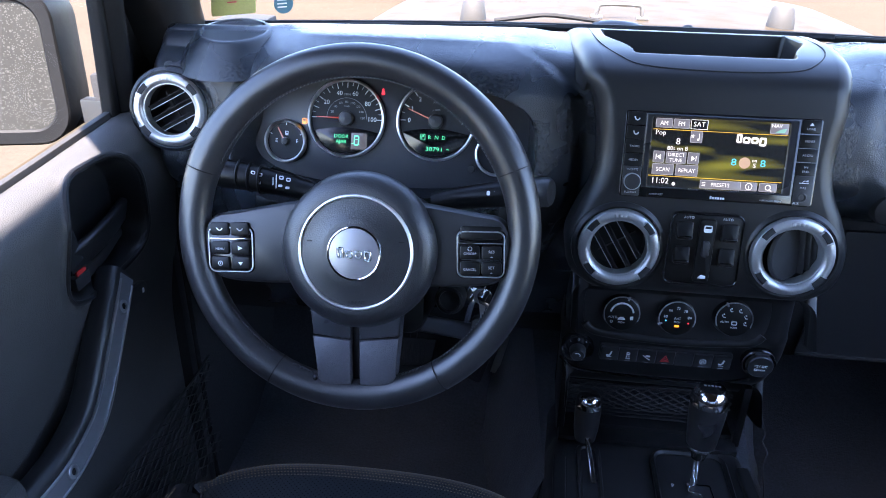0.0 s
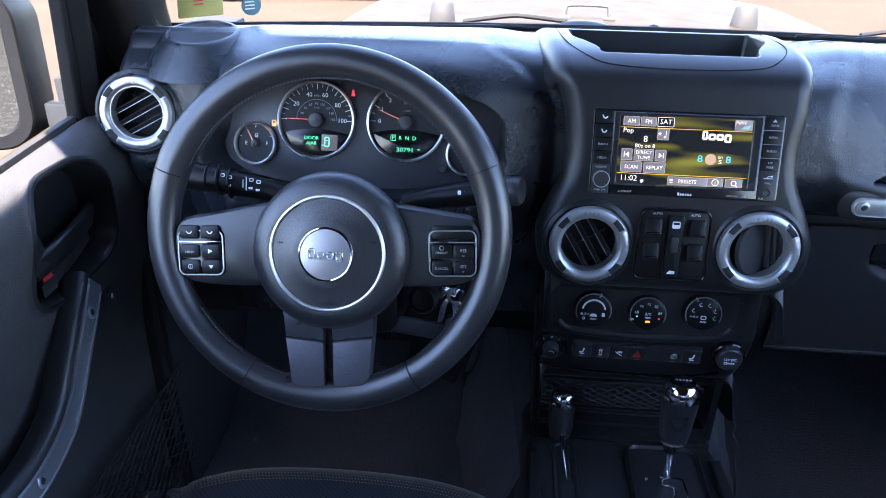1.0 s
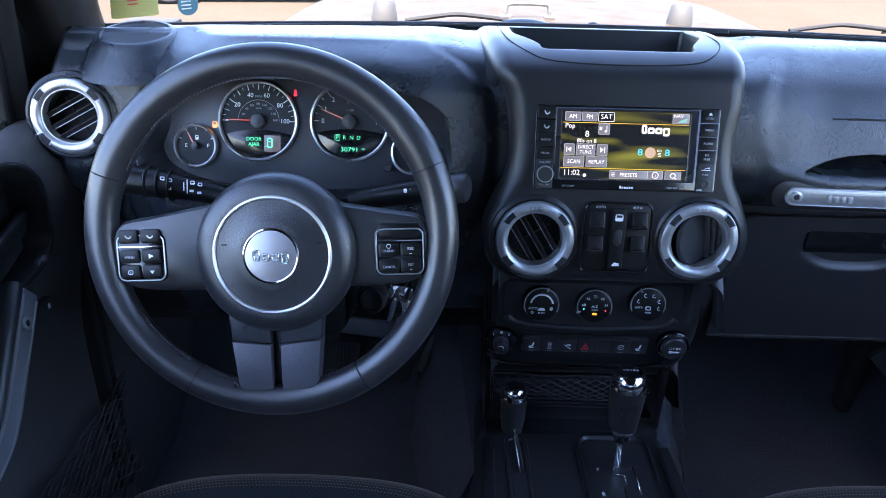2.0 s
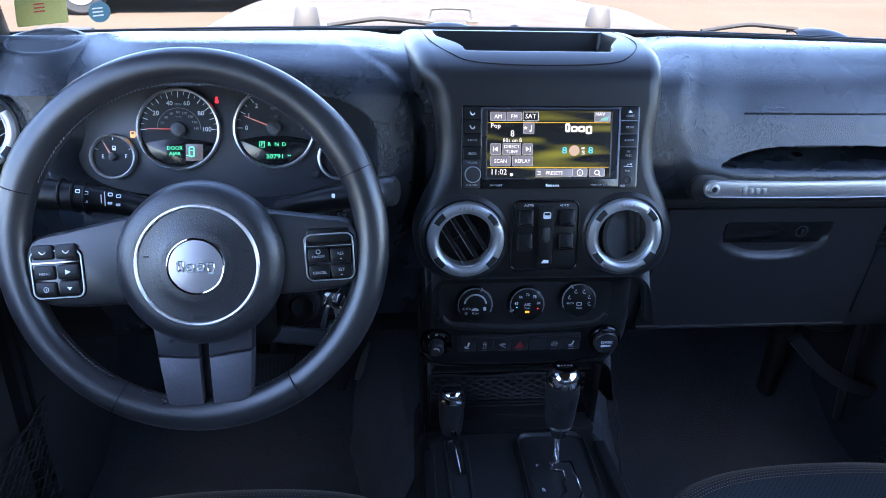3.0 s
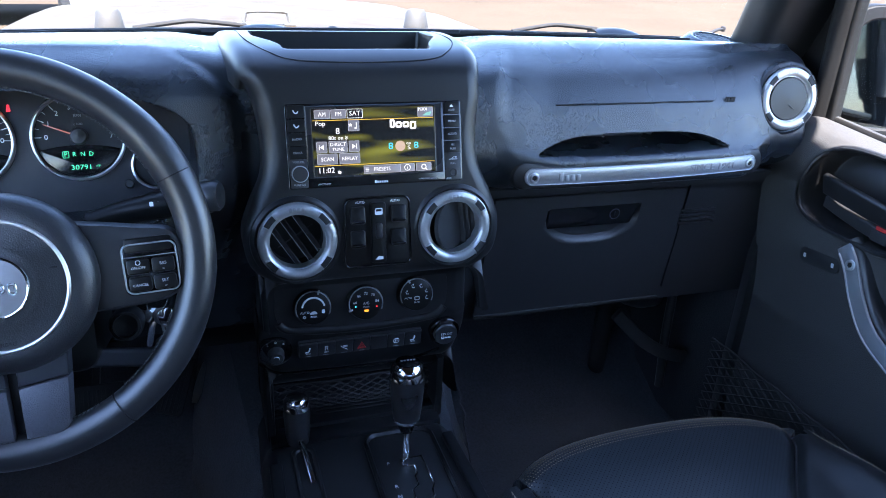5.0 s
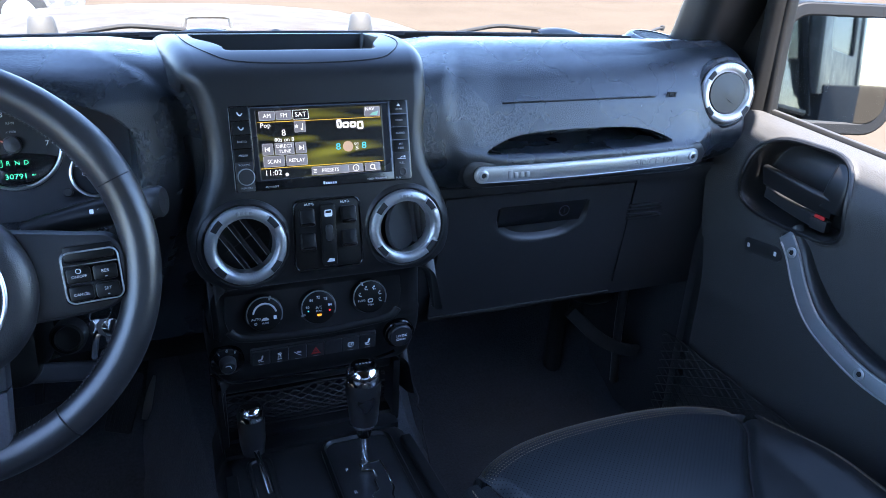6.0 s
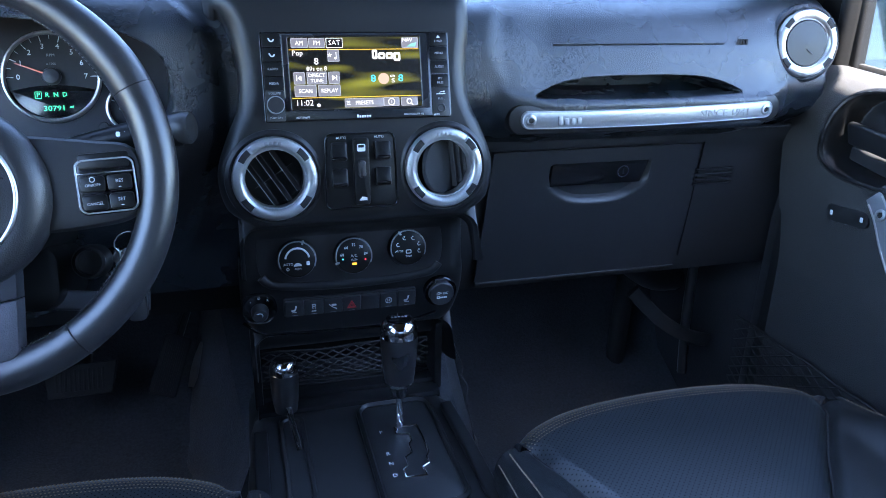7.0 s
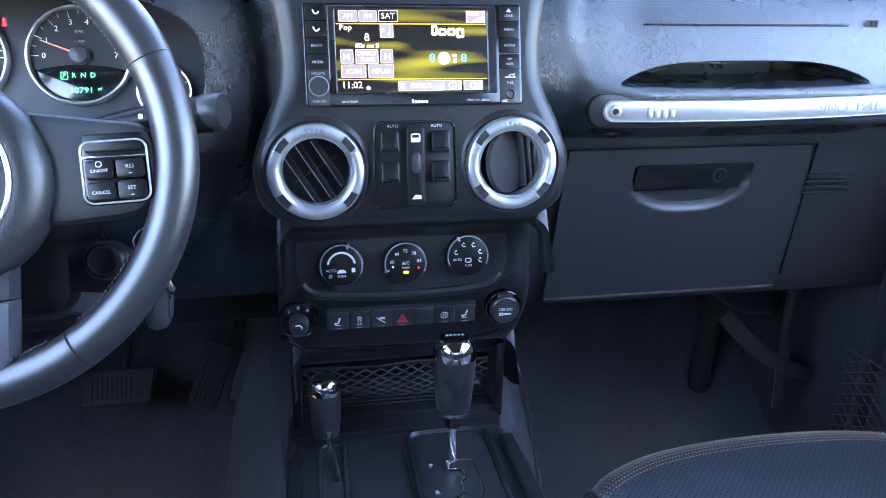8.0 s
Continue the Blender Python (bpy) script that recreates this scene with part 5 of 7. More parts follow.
# ---- climate controls ----
def climate():
    c = thing("climate_panel", face(-0.007, 1.020, 0.5225, 4), "black climate control panel with three round knobs", "climate control")
    out = [(x, y) for x, y in spline([(-0.118, 0.036), (-0.121, 0.0), (-0.114, -0.026), (-0.09, -0.036), (0.0, -0.041), (0.09, -0.036), (0.114, -0.026), (0.121, 0.0), (0.118, 0.036)], 44)]
    part("plate", prism(out, -0.01, 0.0015, 0.001), M_BLACK, c)
    lip = [(x, y, 0.001) for x, y in out]
    part("lip", sweep(lip[7:37], [(0.006 * math.cos(a), 0.004 * math.sin(a)) for a in np.linspace(0, 2 * math.pi, 13)[:-1]], up=(0, 0, 1)), M_STACK, c, "raised satin lip")
    for i, (x, y) in enumerate(((-0.0715, 0.0), (0.0, -0.001), (0.0715, 0.004))):
        k = part("knob", lathe([(0.0255, 0.0), (0.0248, 0.004), (0.0232, 0.013), (0.0222, 0.016), (0.0205, 0.0168), (0.0, 0.0168)], 48), M_KNOB, c, m=Matrix.Translation((x, y, 0.0)) @ pose(0, 0, 0, -9, 0, 0))
        part("knob_arc", torus(0.0230, 0.0010, 0.0152, 48, 6, None, -25, 205), M_SILVER, k, "bright rim arc")
        a = (70, 200, 118)[i]
        part("pointer", box((0.006, 0.0024, 0.0016), (0, 0, 0), 0.0004), M_SILVER, k, m=Matrix.Translation((0.0228 * math.cos(radians(a)), 0.0228 * math.sin(radians(a)), 0.0165)) @ pose(0, 0, 0, 0, 0, a))
        if i == 0:
            part("fan_scale", torus(0.0148, 0.0013, 0.017, 28, 5, None, 10, 170), M_PRINT, k)
            text("AUTO", 0.0044, M_PRINT, k, (-0.0115, -0.005, 0.0171))
            part("car_icon", prism([(-0.005, -0.008), (0.005, -0.008), (0.0045, -0.006), (0.002, -0.004), (-0.002, -0.004), (-0.0045, -0.006)], 0.0166, 0.0171, 0), M_PRINT, k)
            part("fan_icon", prism(rrect(0.004, 0.005, 0.001, 3, 0.013, -0.005), 0.0166, 0.0171, 0), M_PRINT, k)
            part("off_icon", torus(0.0016, 0.0004, 0.0169, 14, 4), M_PRINT, k, m=Matrix.Translation((-0.0125, -0.011, 0)))
            text("PUSH", 0.0036, M_PRINT, k, (0, -0.0115, 0.0171))
        elif i == 1:
            for lab, ang in (("60", 170), ("66", 128), ("72", 90), ("78", 52), ("84", 10)):
                text(lab, 0.0052, M_PRINT, k, (0.0155 * math.cos(radians(ang)), 0.0145 * math.sin(radians(ang)), 0.0171))
            text("A/C", 0.0054, M_PRINT, k, (0, 0.0005, 0.0171))
            text("PUSH", 0.0034, M_PRINT, k, (0, -0.0045, 0.0171))
            part("lamp", prism(rrect(0.006, 0.003, 0.0008, 3, 0, -0.0098), 0.0166, 0.0173, 0.0001), M_AMBER, k, "amber lamp")
            part("blue_dot", prism(circle(0.001, 10, -0.0145, -0.003), 0.0166, 0.0171, 0), M_SCREENCYAN, k)
            part("red_dot", prism(circle(0.001, 10, 0.0145, -0.005), 0.0166, 0.0171, 0), M_REDGLOW, k)
        else:
            for ang in (160, 110, 65, 20, -20):
                bm = prism(circle(0.001, 10, 0, 0.0022), 0.0166, 0.0171, 0)
                tube([(-0.002, 0.0012, 0.0168), (-0.0008, -0.0018, 0.0168), (0.0022, -0.0018, 0.0168)], 0.0005, 5, bm)
                part("seat_icon", bm, M_PRINT, k, m=Matrix.Translation((0.0148 * math.cos(radians(ang)), 0.0138 * math.sin(radians(ang)), 0)))
            text("AUTO", 0.0038, M_PRINT, k, (-0.0125, -0.0035, 0.0171))
            text("PUSH", 0.0034, M_PRINT, k, (0, -0.0105, 0.0171))
            part("rear_icon", frame_prism(rrect(0.0075, 0.0055, 0.0015, 3, 0, -0.0045), rrect(0.005, 0.003, 0.0008, 3, 0, -0.0045), 0.0166, 0.0171, 0), M_PRINT, k)


# ---- row of switches under the climate panel ----
def switch_row():
    s = thing("switch_row", face(-0.0085, 1.029, 0.4495, -9), "row of small black dash switches with a hazard button", "switches")
    part("backing", prism(rrect(0.178, 0.027, 0.003), -0.008, 0.0028, 0.0008), M_BLACK, s)
    for i in range(7):
        x = -0.0756 + 0.0252 * i
        k = part("switch", prism(rrect(0.0246, 0.0235, 0.0012, 3), 0, 0.0036, 0.0008), M_BLACK, s, m=Matrix.Translation((x, 0, 0.0026)))
        if i == 3:
            part("hazard_mark", frame_prism([(-0.0066, -0.0062), (0.0066, -0.0062), (0, 0.0062)], [(-0.0042, -0.0048), (0.0042, -0.0048), (0, 0.0034)], 0.0034, 0.0041, 0.0), M_REDPRINT, k, smooth=False)
            part("hazard_mark", frame_prism([(-0.0032, -0.0042), (0.0032, -0.0042), (0, 0.0016)], [(-0.0018, -0.0034), (0.0018, -0.0034), (0, 0.0002)], 0.0034, 0.0041, 0.0), M_REDPRINT, k, smooth=False)
        elif i in (0, 6):
            bm = sweep(spline([(0.0022, 0.0052, 0.0039), (0.001, 0.0, 0.0039), (-0.0005, -0.0022, 0.0039), (-0.0042, -0.0022, 0.0039)], 10), rrect(0.0022, 0.0006, 0.0002, 2))
            tube([(-0.0032, -0.005, 0.0039), (0.003, -0.005, 0.0039)], 0.0004, 5, bm)
            part("seat_icon", bm, M_PRINT, k)
        elif i == 1:
            bm = frame_prism(rrect(0.005, 0.004, 0.0012, 3, 0, 0.0035), rrect(0.003, 0.002, 0.0006, 3, 0, 0.0035), 0.0034, 0.004, 0)
            tube(spline([(-0.002, 0.0008, 0.0039), (-0.001, -0.0008, 0.0039), (-0.002, -0.0022, 0.0039)], 6), 0.0004, 5, bm)
            tube(spline([(0.001, 0.0008, 0.0039), (0.002, -0.0008, 0.0039), (0.001, -0.0022, 0.0039)], 6), 0.0004, 5, bm)
            part("skid_icon", bm, M_PRINT, k)
            text("OFF", 0.0036, M_PRINT, k, (0, -0.0055, 0.0038))
        elif i == 2:
            bm = tube(spline([(-0.005, 0.0025, 0.0039), (0.0, -0.002, 0.0039), (0.005, -0.005, 0.0039)], 8), 0.0005, 5)
            prism(rrect(0.0065, 0.003, 0.001, 3, 0.0015, 0.0015), 0.0034, 0.004, 0, bm)
            part("descent_icon", bm, M_PRINT, k)
        elif i == 5:
            bm = torus(0.0042, 0.0004, 0.0039, 20, 4)
            box((0.0007, 0.004, 0.0003), (-0.0012, 0, 0.0039), 0, bm)
            box((0.0007, 0.003, 0.0003), (0.0012, 0.0006, 0.0039), 0, bm)
            part("dial_icon", bm, M_PRINT, k)
        if i != 4:
            part("lamp_bar", box((0.008, 0.0005, 0.0004), (0, -0.0098, 0.0037)), M_GREYPRINT, k, smooth=False)

    m = thing("mirror_control", face(-0.1285, 1.024, 0.4535, -6), "round black mirror adjustment knob", "knob")
    part("dish", lathe([(0.022, -0.01), (0.0225, 0.002), (0.0215, 0.0035), (0.0195, 0.002), (0.0, 0.001)], 44), M_GLOSS, m)
    part("knob", lathe([(0.0115, 0.0), (0.0105, 0.012), (0.0085, 0.0145), (0.0, 0.015)], 32), M_BLACK, m, m=Matrix.Translation((0.0, -0.002, 0)))
    part("arrow", tube(spline([(-0.004, 0.001, 0.0142), (0.0, 0.002, 0.0148), (0.003, 0.0, 0.0146), (0.003, -0.0035, 0.0142)], 8), 0.0008, 5), M_PRINT, m)
    for lab, a in (("L", 128), ("O", 90), ("R", 52)):
        text(lab, 0.0045, M_PRINT, m, (0.0172 * math.cos(radians(a)), 0.0172 * math.sin(radians(a)), 0.0028))
    o = thing("power_outlet", face(0.114, 1.022, 0.4555, -4), "round black power outlet cap marked 12V DC", "power outlet")
    part("socket", lathe([(0.022, -0.01), (0.0225, 0.002), (0.021, 0.004), (0.019, 0.003), (0.0, 0.003)], 44), M_GLOSS, o)
    part("cap", lathe([(0.0175, 0.0), (0.0175, 0.007), (0.016, 0.0085), (0.0, 0.009)], 36), M_BLACK, o, m=Matrix.Translation((0, 0, 0.002)))
    part("tab", box((0.018, 0.004, 0.006), (0.0, 0.0185, 0.006), 0.0012), M_GUNMETAL, o)
    text("12V DC", 0.0052, M_PRINT, o, (0, 0.002, 0.0113))
    bm = frame_prism(rrect(0.0045, 0.0038, 0.0008, 3, -0.0052, -0.0042), rrect(0.0025, 0.002, 0.0005, 3, -0.0052, -0.0042), 0.0106, 0.0113, 0)
    for i in range(4):
        box((0.0018, 0.0022, 0.0004), (-0.0015 + 0.0024 * i, -0.0042, 0.0112), 0, bm)
    part("key_icon", bm, M_PRINT, o)


# ---- passenger side ----
def screw(parent, m, r=0.0085):
    s = part("screw", lathe([(r, 0.0), (r, 0.0025), (r * 0.86, 0.0032), (r * 0.55, 0.0032), (r * 0.5, 0.0012), (0.0, 0.0012)], 28), M_SILVER, parent, "recessed steel screw", m=m)
    part("recess", prism([(r * (0.58 if i % 2 else 0.44) * math.cos(math.pi * i / 6), r * (0.58 if i % 2 else 0.44) * math.sin(math.pi * i / 6)) for i in range(12)], 0.0011, 0.0016, 0), M_DARK, s)
    return s


def grab_bar():
    b = thing("grab_bar", face(0.401, 1.008, 0.6905, 2, 0.6), "long silver passenger grab bar plate with embossed lettering", "grab handle")
    def outline(w, h, r):
        top = [(x, h / 2 + 0.0035 * (x / (w / 2)) ** 2) for x in np.linspace(w / 2 - r, -w / 2 + r, 30)]
        low = [(x, -h / 2 + 0.0035 * (x / (w / 2)) ** 2) for x in np.linspace(-w / 2 + r, w / 2 - r, 30)]
        left = [(-w / 2 + r - r * math.sin(a), 0.0032 + (h / 2) * math.cos(a)) for a in np.linspace(0, math.pi, 11)[1:-1]]
        right = [(w / 2 - r + r * math.sin(a), 0.0032 - (h / 2) * math.cos(a)) for a in np.linspace(0, math.pi, 11)[1:-1]]
        return top + left + low + right
    part("handle_body", prism(outline(0.412, 0.040, 0.018), -0.024, -0.0015, 0.006), M_STACK, b, "smooth black handle body")
    part("plate", prism(outline(0.378, 0.0235, 0.0105), -0.004, 0.003, 0.0015), M_SILVER, b, "satin silver plate")
    part("rim", frame_prism(outline(0.376, 0.0225, 0.0102), outline(0.3735, 0.020, 0.009), 0.0025, 0.0036, 0.0004), M_SILVER, b)
    for x in (-0.1765, 0.1765):
        screw(b, Matrix.Translation((x, 0.003, 0.0022)), 0.0072)
    plain_logo(b, -0.122, 0.001, 0.0031, 0.036, 0.0125, M_EMBOSS, 4)
    text("SINCE 1941", 0.0142, M_EMBOSS, b, (0.112, 0.0012, 0.0034), depth=0.0006, squeeze=1.12)


def glovebox():
    g = thing("glovebox", face(0.372, 1.106, 0.522, -7), "black plastic glovebox door with a dark latch recess", "glovebox")
    w0, w1 = -0.165, 0.165
    hx0, hx1, ht, hb = -0.074, 0.086, 0.086, 0.018     # latch recess
    n = 64
    rows = []
    for y in np.linspace(-0.104, 0.108, 70):
        row = []
        for x in np.linspace(w0 - 0.012 * (0.108 - y) / 0.21, w1 + 0.004, n):
            z = 0.006
            cx, half = (hx0 + hx1) / 2, (hx1 - hx0) / 2
            u = abs((x - cx) / half)
            low = hb + 0.03 * min(1.0, u) ** 3
            if u < 1 and low < y < ht:
                k = smooth01(0.0, 0.05, 1 - u) * smooth01(0, 0.002, ht - y)
                z -= 0.028 * k * smooth01(0.0, 0.032, y - low)
            row.append((x, y, z))
        rows.append(row)
    bm, _ = grid(rows)
    thicken(bm, 0.005)
    d = part("door", bm, M_BLACK, g)
    lt = part("latch", prism([(-0.072, 0.050), (0.076, 0.050), (0.086, 0.086), (-0.072, 0.086)], -0.012, 0.0045, 0.0015), M_GLOSS, d, "gloss black latch paddle")
    part("lock_ring", torus(0.0088, 0.0008, 0.0046, 26, 6), M_GUNMETAL, lt, m=Matrix.Translation((0.045, 0.069, 0)))
    part("keyhole", box((0.002, 0.009, 0.001), (0.045, 0.069, 0.0048), 0.0003), M_DARK, lt)
    # Lighter grey than the door, painting in a highlight along the lip.
    part("lower_lip", box((0.345, 0.004, 0.006), (-0.004, -0.105, 0.006), 0.0015), M_SEAL, d)


radio()
window_switches()
climate()
switch_row()
grab_bar()
glovebox()


# ---- seats ----
def seat(name, cx, label, inner, deep):
    """inner: -1 or 1, the side of the cushion towards the console, where the seam runs straighter."""
    s = thing(name, Matrix.Translation((cx, 0.60, 0.0)), label, "seat", "front seats")
    half, back = 0.25, -0.30

    def front(u):
        return deep - 0.075 * abs(u) ** 3.6

    def top(u, y):
        f = front(u)
        z = 0.347 - 0.018 * max(0.0, abs(u) - 0.55) ** 1.4 * smooth01(0.10, 0.24, y)
        z += 0.006 * math.exp(-((u * half) / 0.12) ** 2) * smooth01(-0.3, 0.15, y)
        g = abs(abs(u) - seam(y, u))
        z -= 0.013 * math.exp(-(g * half / 0.009) ** 2) * smooth01(f - 0.012, f - 0.06, y)     # seam groove
        z += 0.024 * smooth01(0.72, 0.90, abs(u)) * smooth01(0.22, 0.05, y)                     # side bolsters
        return z
    def seam(y, side):
        if side * inner > 0:
            return float(np.interp(y, [-0.05, 0.0, 0.108, 0.168, 0.206, 0.25], [0.46, 0.53, 0.71, 0.80, 0.84, 0.88]))
        return float(np.interp(y, [-0.05, 0.04, 0.105, 0.19, 0.25], [0.24, 0.32, 0.52, 0.82, 0.88]))

    # one height law, cut along the seams into a perforated centre and smooth side panels
    def skin(law, n, nm, mat, tail):
        rows = []
        r = 0.034
        for t in np.linspace(0, 1, n):
            row = []
            uf = law(t, 0.25)
            f = front(uf)
            for y in np.linspace(back, f - r, 60):
                u = law(t, y)
                row.append((u * half, y, top(u, y)))
            zt = top(uf, f - r)
            if tail:
                for a in np.linspace(0, math.pi / 2, 9)[1:]:
                    row.append((uf * half, f - r + r * math.sin(a), zt - r + r * math.cos(a)))
                row.append((uf * half, f - 0.003, zt - 0.08))
                row.append((uf * half, f - 0.02, zt - 0.16))
            rows.append(row)
        bm, _ = grid(rows)
        thicken(bm, 0.012)
        return part(nm, bm, mat, s)
    c = skin(lambda t, y: -seam(y, -1) + t * (seam(y, 1) + seam(y, -1)), 60, "cushion", M_SEATPERF, True)
    for sx in (-1, 1):
        skin(lambda t, y: sx * (seam(y, sx) + (0.922 - seam(y, sx)) * t + 0.002 * t), 24, "side_panel", M_SEATSIDE, False)
        line = [(sx * half * (seam(y, sx) + 0.004), y, top(sx * seam(y, sx), y) + 0.001) for y in np.linspace(back, 0.20, 40)]
        part("piping", tube(line, 0.0016, 6), M_DARK, s, "dark seam piping")
    for sx in (-1, 1):
        rows = []
        for y in list(np.linspace(back, 0.175, 40)) + [0.19, 0.20, 0.206]:
            f = y
            z0 = top(0.92, min(y, 0.2))
            k = smooth01(0.21, 0.05, y)
            row = [(sx * half * 0.92, y, z0)]
            for a in np.linspace(0, math.pi / 2, 8):
                row.append((sx * (half * 0.92 + 0.004 + (0.022 + 0.014 * k) * math.sin(a)), y, z0 - 0.03 * (1 - math.cos(a))))
            row.append((sx * (half * 0.92 + 0.024 + 0.014 * k), y - 0.004, z0 - 0.11))
            row.append((sx * (half * 0.92 + 0.010), y - 0.01, z0 - 0.2))
            rows.append(row)
        bm, _ = grid(rows)
        thicken(bm, 0.008)
        b = part("bolster", bm, M_SEATSIDE, s)
        # edge stitching on the side welt
        bm = bmesh.new()
        for k in range(60):
            y = 0.195 - 0.0075 * k
            z0 = top(0.92, y)
            kk = smooth01(0.21, 0.05, y)
            for a in (0.30, 1.05):
                box((0.0014, 0.0048, 0.0014), (sx * (half * 0.92 + 0.0045 + (0.022 + 0.014 * kk) * math.sin(a)), y, z0 + 0.0005 - 0.03 * (1 - math.cos(a))), 0, bm)
        tagged(part("stitching", bm, M_THREAD, b, smooth=False), "pale side stitching", kind="stuff")
    # rows of pale stitches over the front roll
    bm = bmesh.new()
    r = 0.034
    for j in range(6):
        arc = -0.006 + 0.0052 * j
        for i in range(104):
            u = -0.85 + 1.70 * i / 103 + (0.008 if j % 2 else 0)
            f = front(u)
            zt = top(u, f - r)
            a = max(0.0, arc / r)
            p = (u * half, f - r + min(arc, 0.0) + (r + 0.0004) * math.sin(a), zt - r + (r + 0.0004) * math.cos(a))
            box((0.0017, 0.0008, 0.0008), p, 0, bm, pose(0, 0, 0, -math.degrees(a), 0, 0))
    tagged(part("stitching", bm, M_THREAD, c, smooth=False), "rows of pale stitches along the front edge", kind="stuff")
    part("base", box((0.36, 0.40, 0.16), (0, -0.06, 0.085), 0.02), M_BLACK, s)
    return s


def net(parent, m, w, h, pitch, name="net"):
    """A diamond net of thin cord with a hemmed top edge, in the local x-y plane."""
    bm = bmesh.new()
    k = int((w + h) / pitch) + 1
    for i in range(k):
        for sg in (1, -1):
            x = -w / 2 - h + (i + 0.5) * pitch if sg > 0 else -w / 2 + (i + 0.5) * pitch
            p0, p1 = [x, 0.0], [x + sg * h, h]
            if sg < 0:
                p0, p1 = [x, 0.0], [x - h, h]
            # clip to the width
            def clip(p, q):
                if p[0] < -w / 2:
                    t = (-w / 2 - p[0]) / (q[0] - p[0]) if q[0] != p[0] else 2
                    p = [-w / 2, p[1] + t * (q[1] - p[1])]
                elif p[0] > w / 2:
                    t = (w / 2 - p[0]) / (q[0] - p[0]) if q[0] != p[0] else 2
                    p = [w / 2, p[1] + t * (q[1] - p[1])]
                return p
            if max(p0[0], p1[0]) <= -w / 2 or min(p0[0], p1[0]) >= w / 2:
                continue
            a, b = clip(p0, p1), clip(p1, p0)
            if not (0 <= a[1] <= h and 0 <= b[1] <= h):
                continue
            wave = [(a[0] + (b[0] - a[0]) * t, a[1] + (b[1] - a[1]) * t, 0.006 * math.sin(math.pi * (a[1] + (b[1] - a[1]) * t) / h)) for t in np.linspace(0, 1, 7)]
            tube(wave, 0.0011, 4, bm, up=(0, 0, 1))
    ob = part(name, bm, M_NET, parent, "black elastic net", m=m)
    tagged(ob, kind="stuff")
    hem = [(x, h + 0.002 * math.sin(x * 90), 0.001) for x in np.linspace(-w / 2, w / 2, 24)]
    part("net_hem", tube(hem, 0.0022, 6), M_NET, parent, m=m)
    return ob


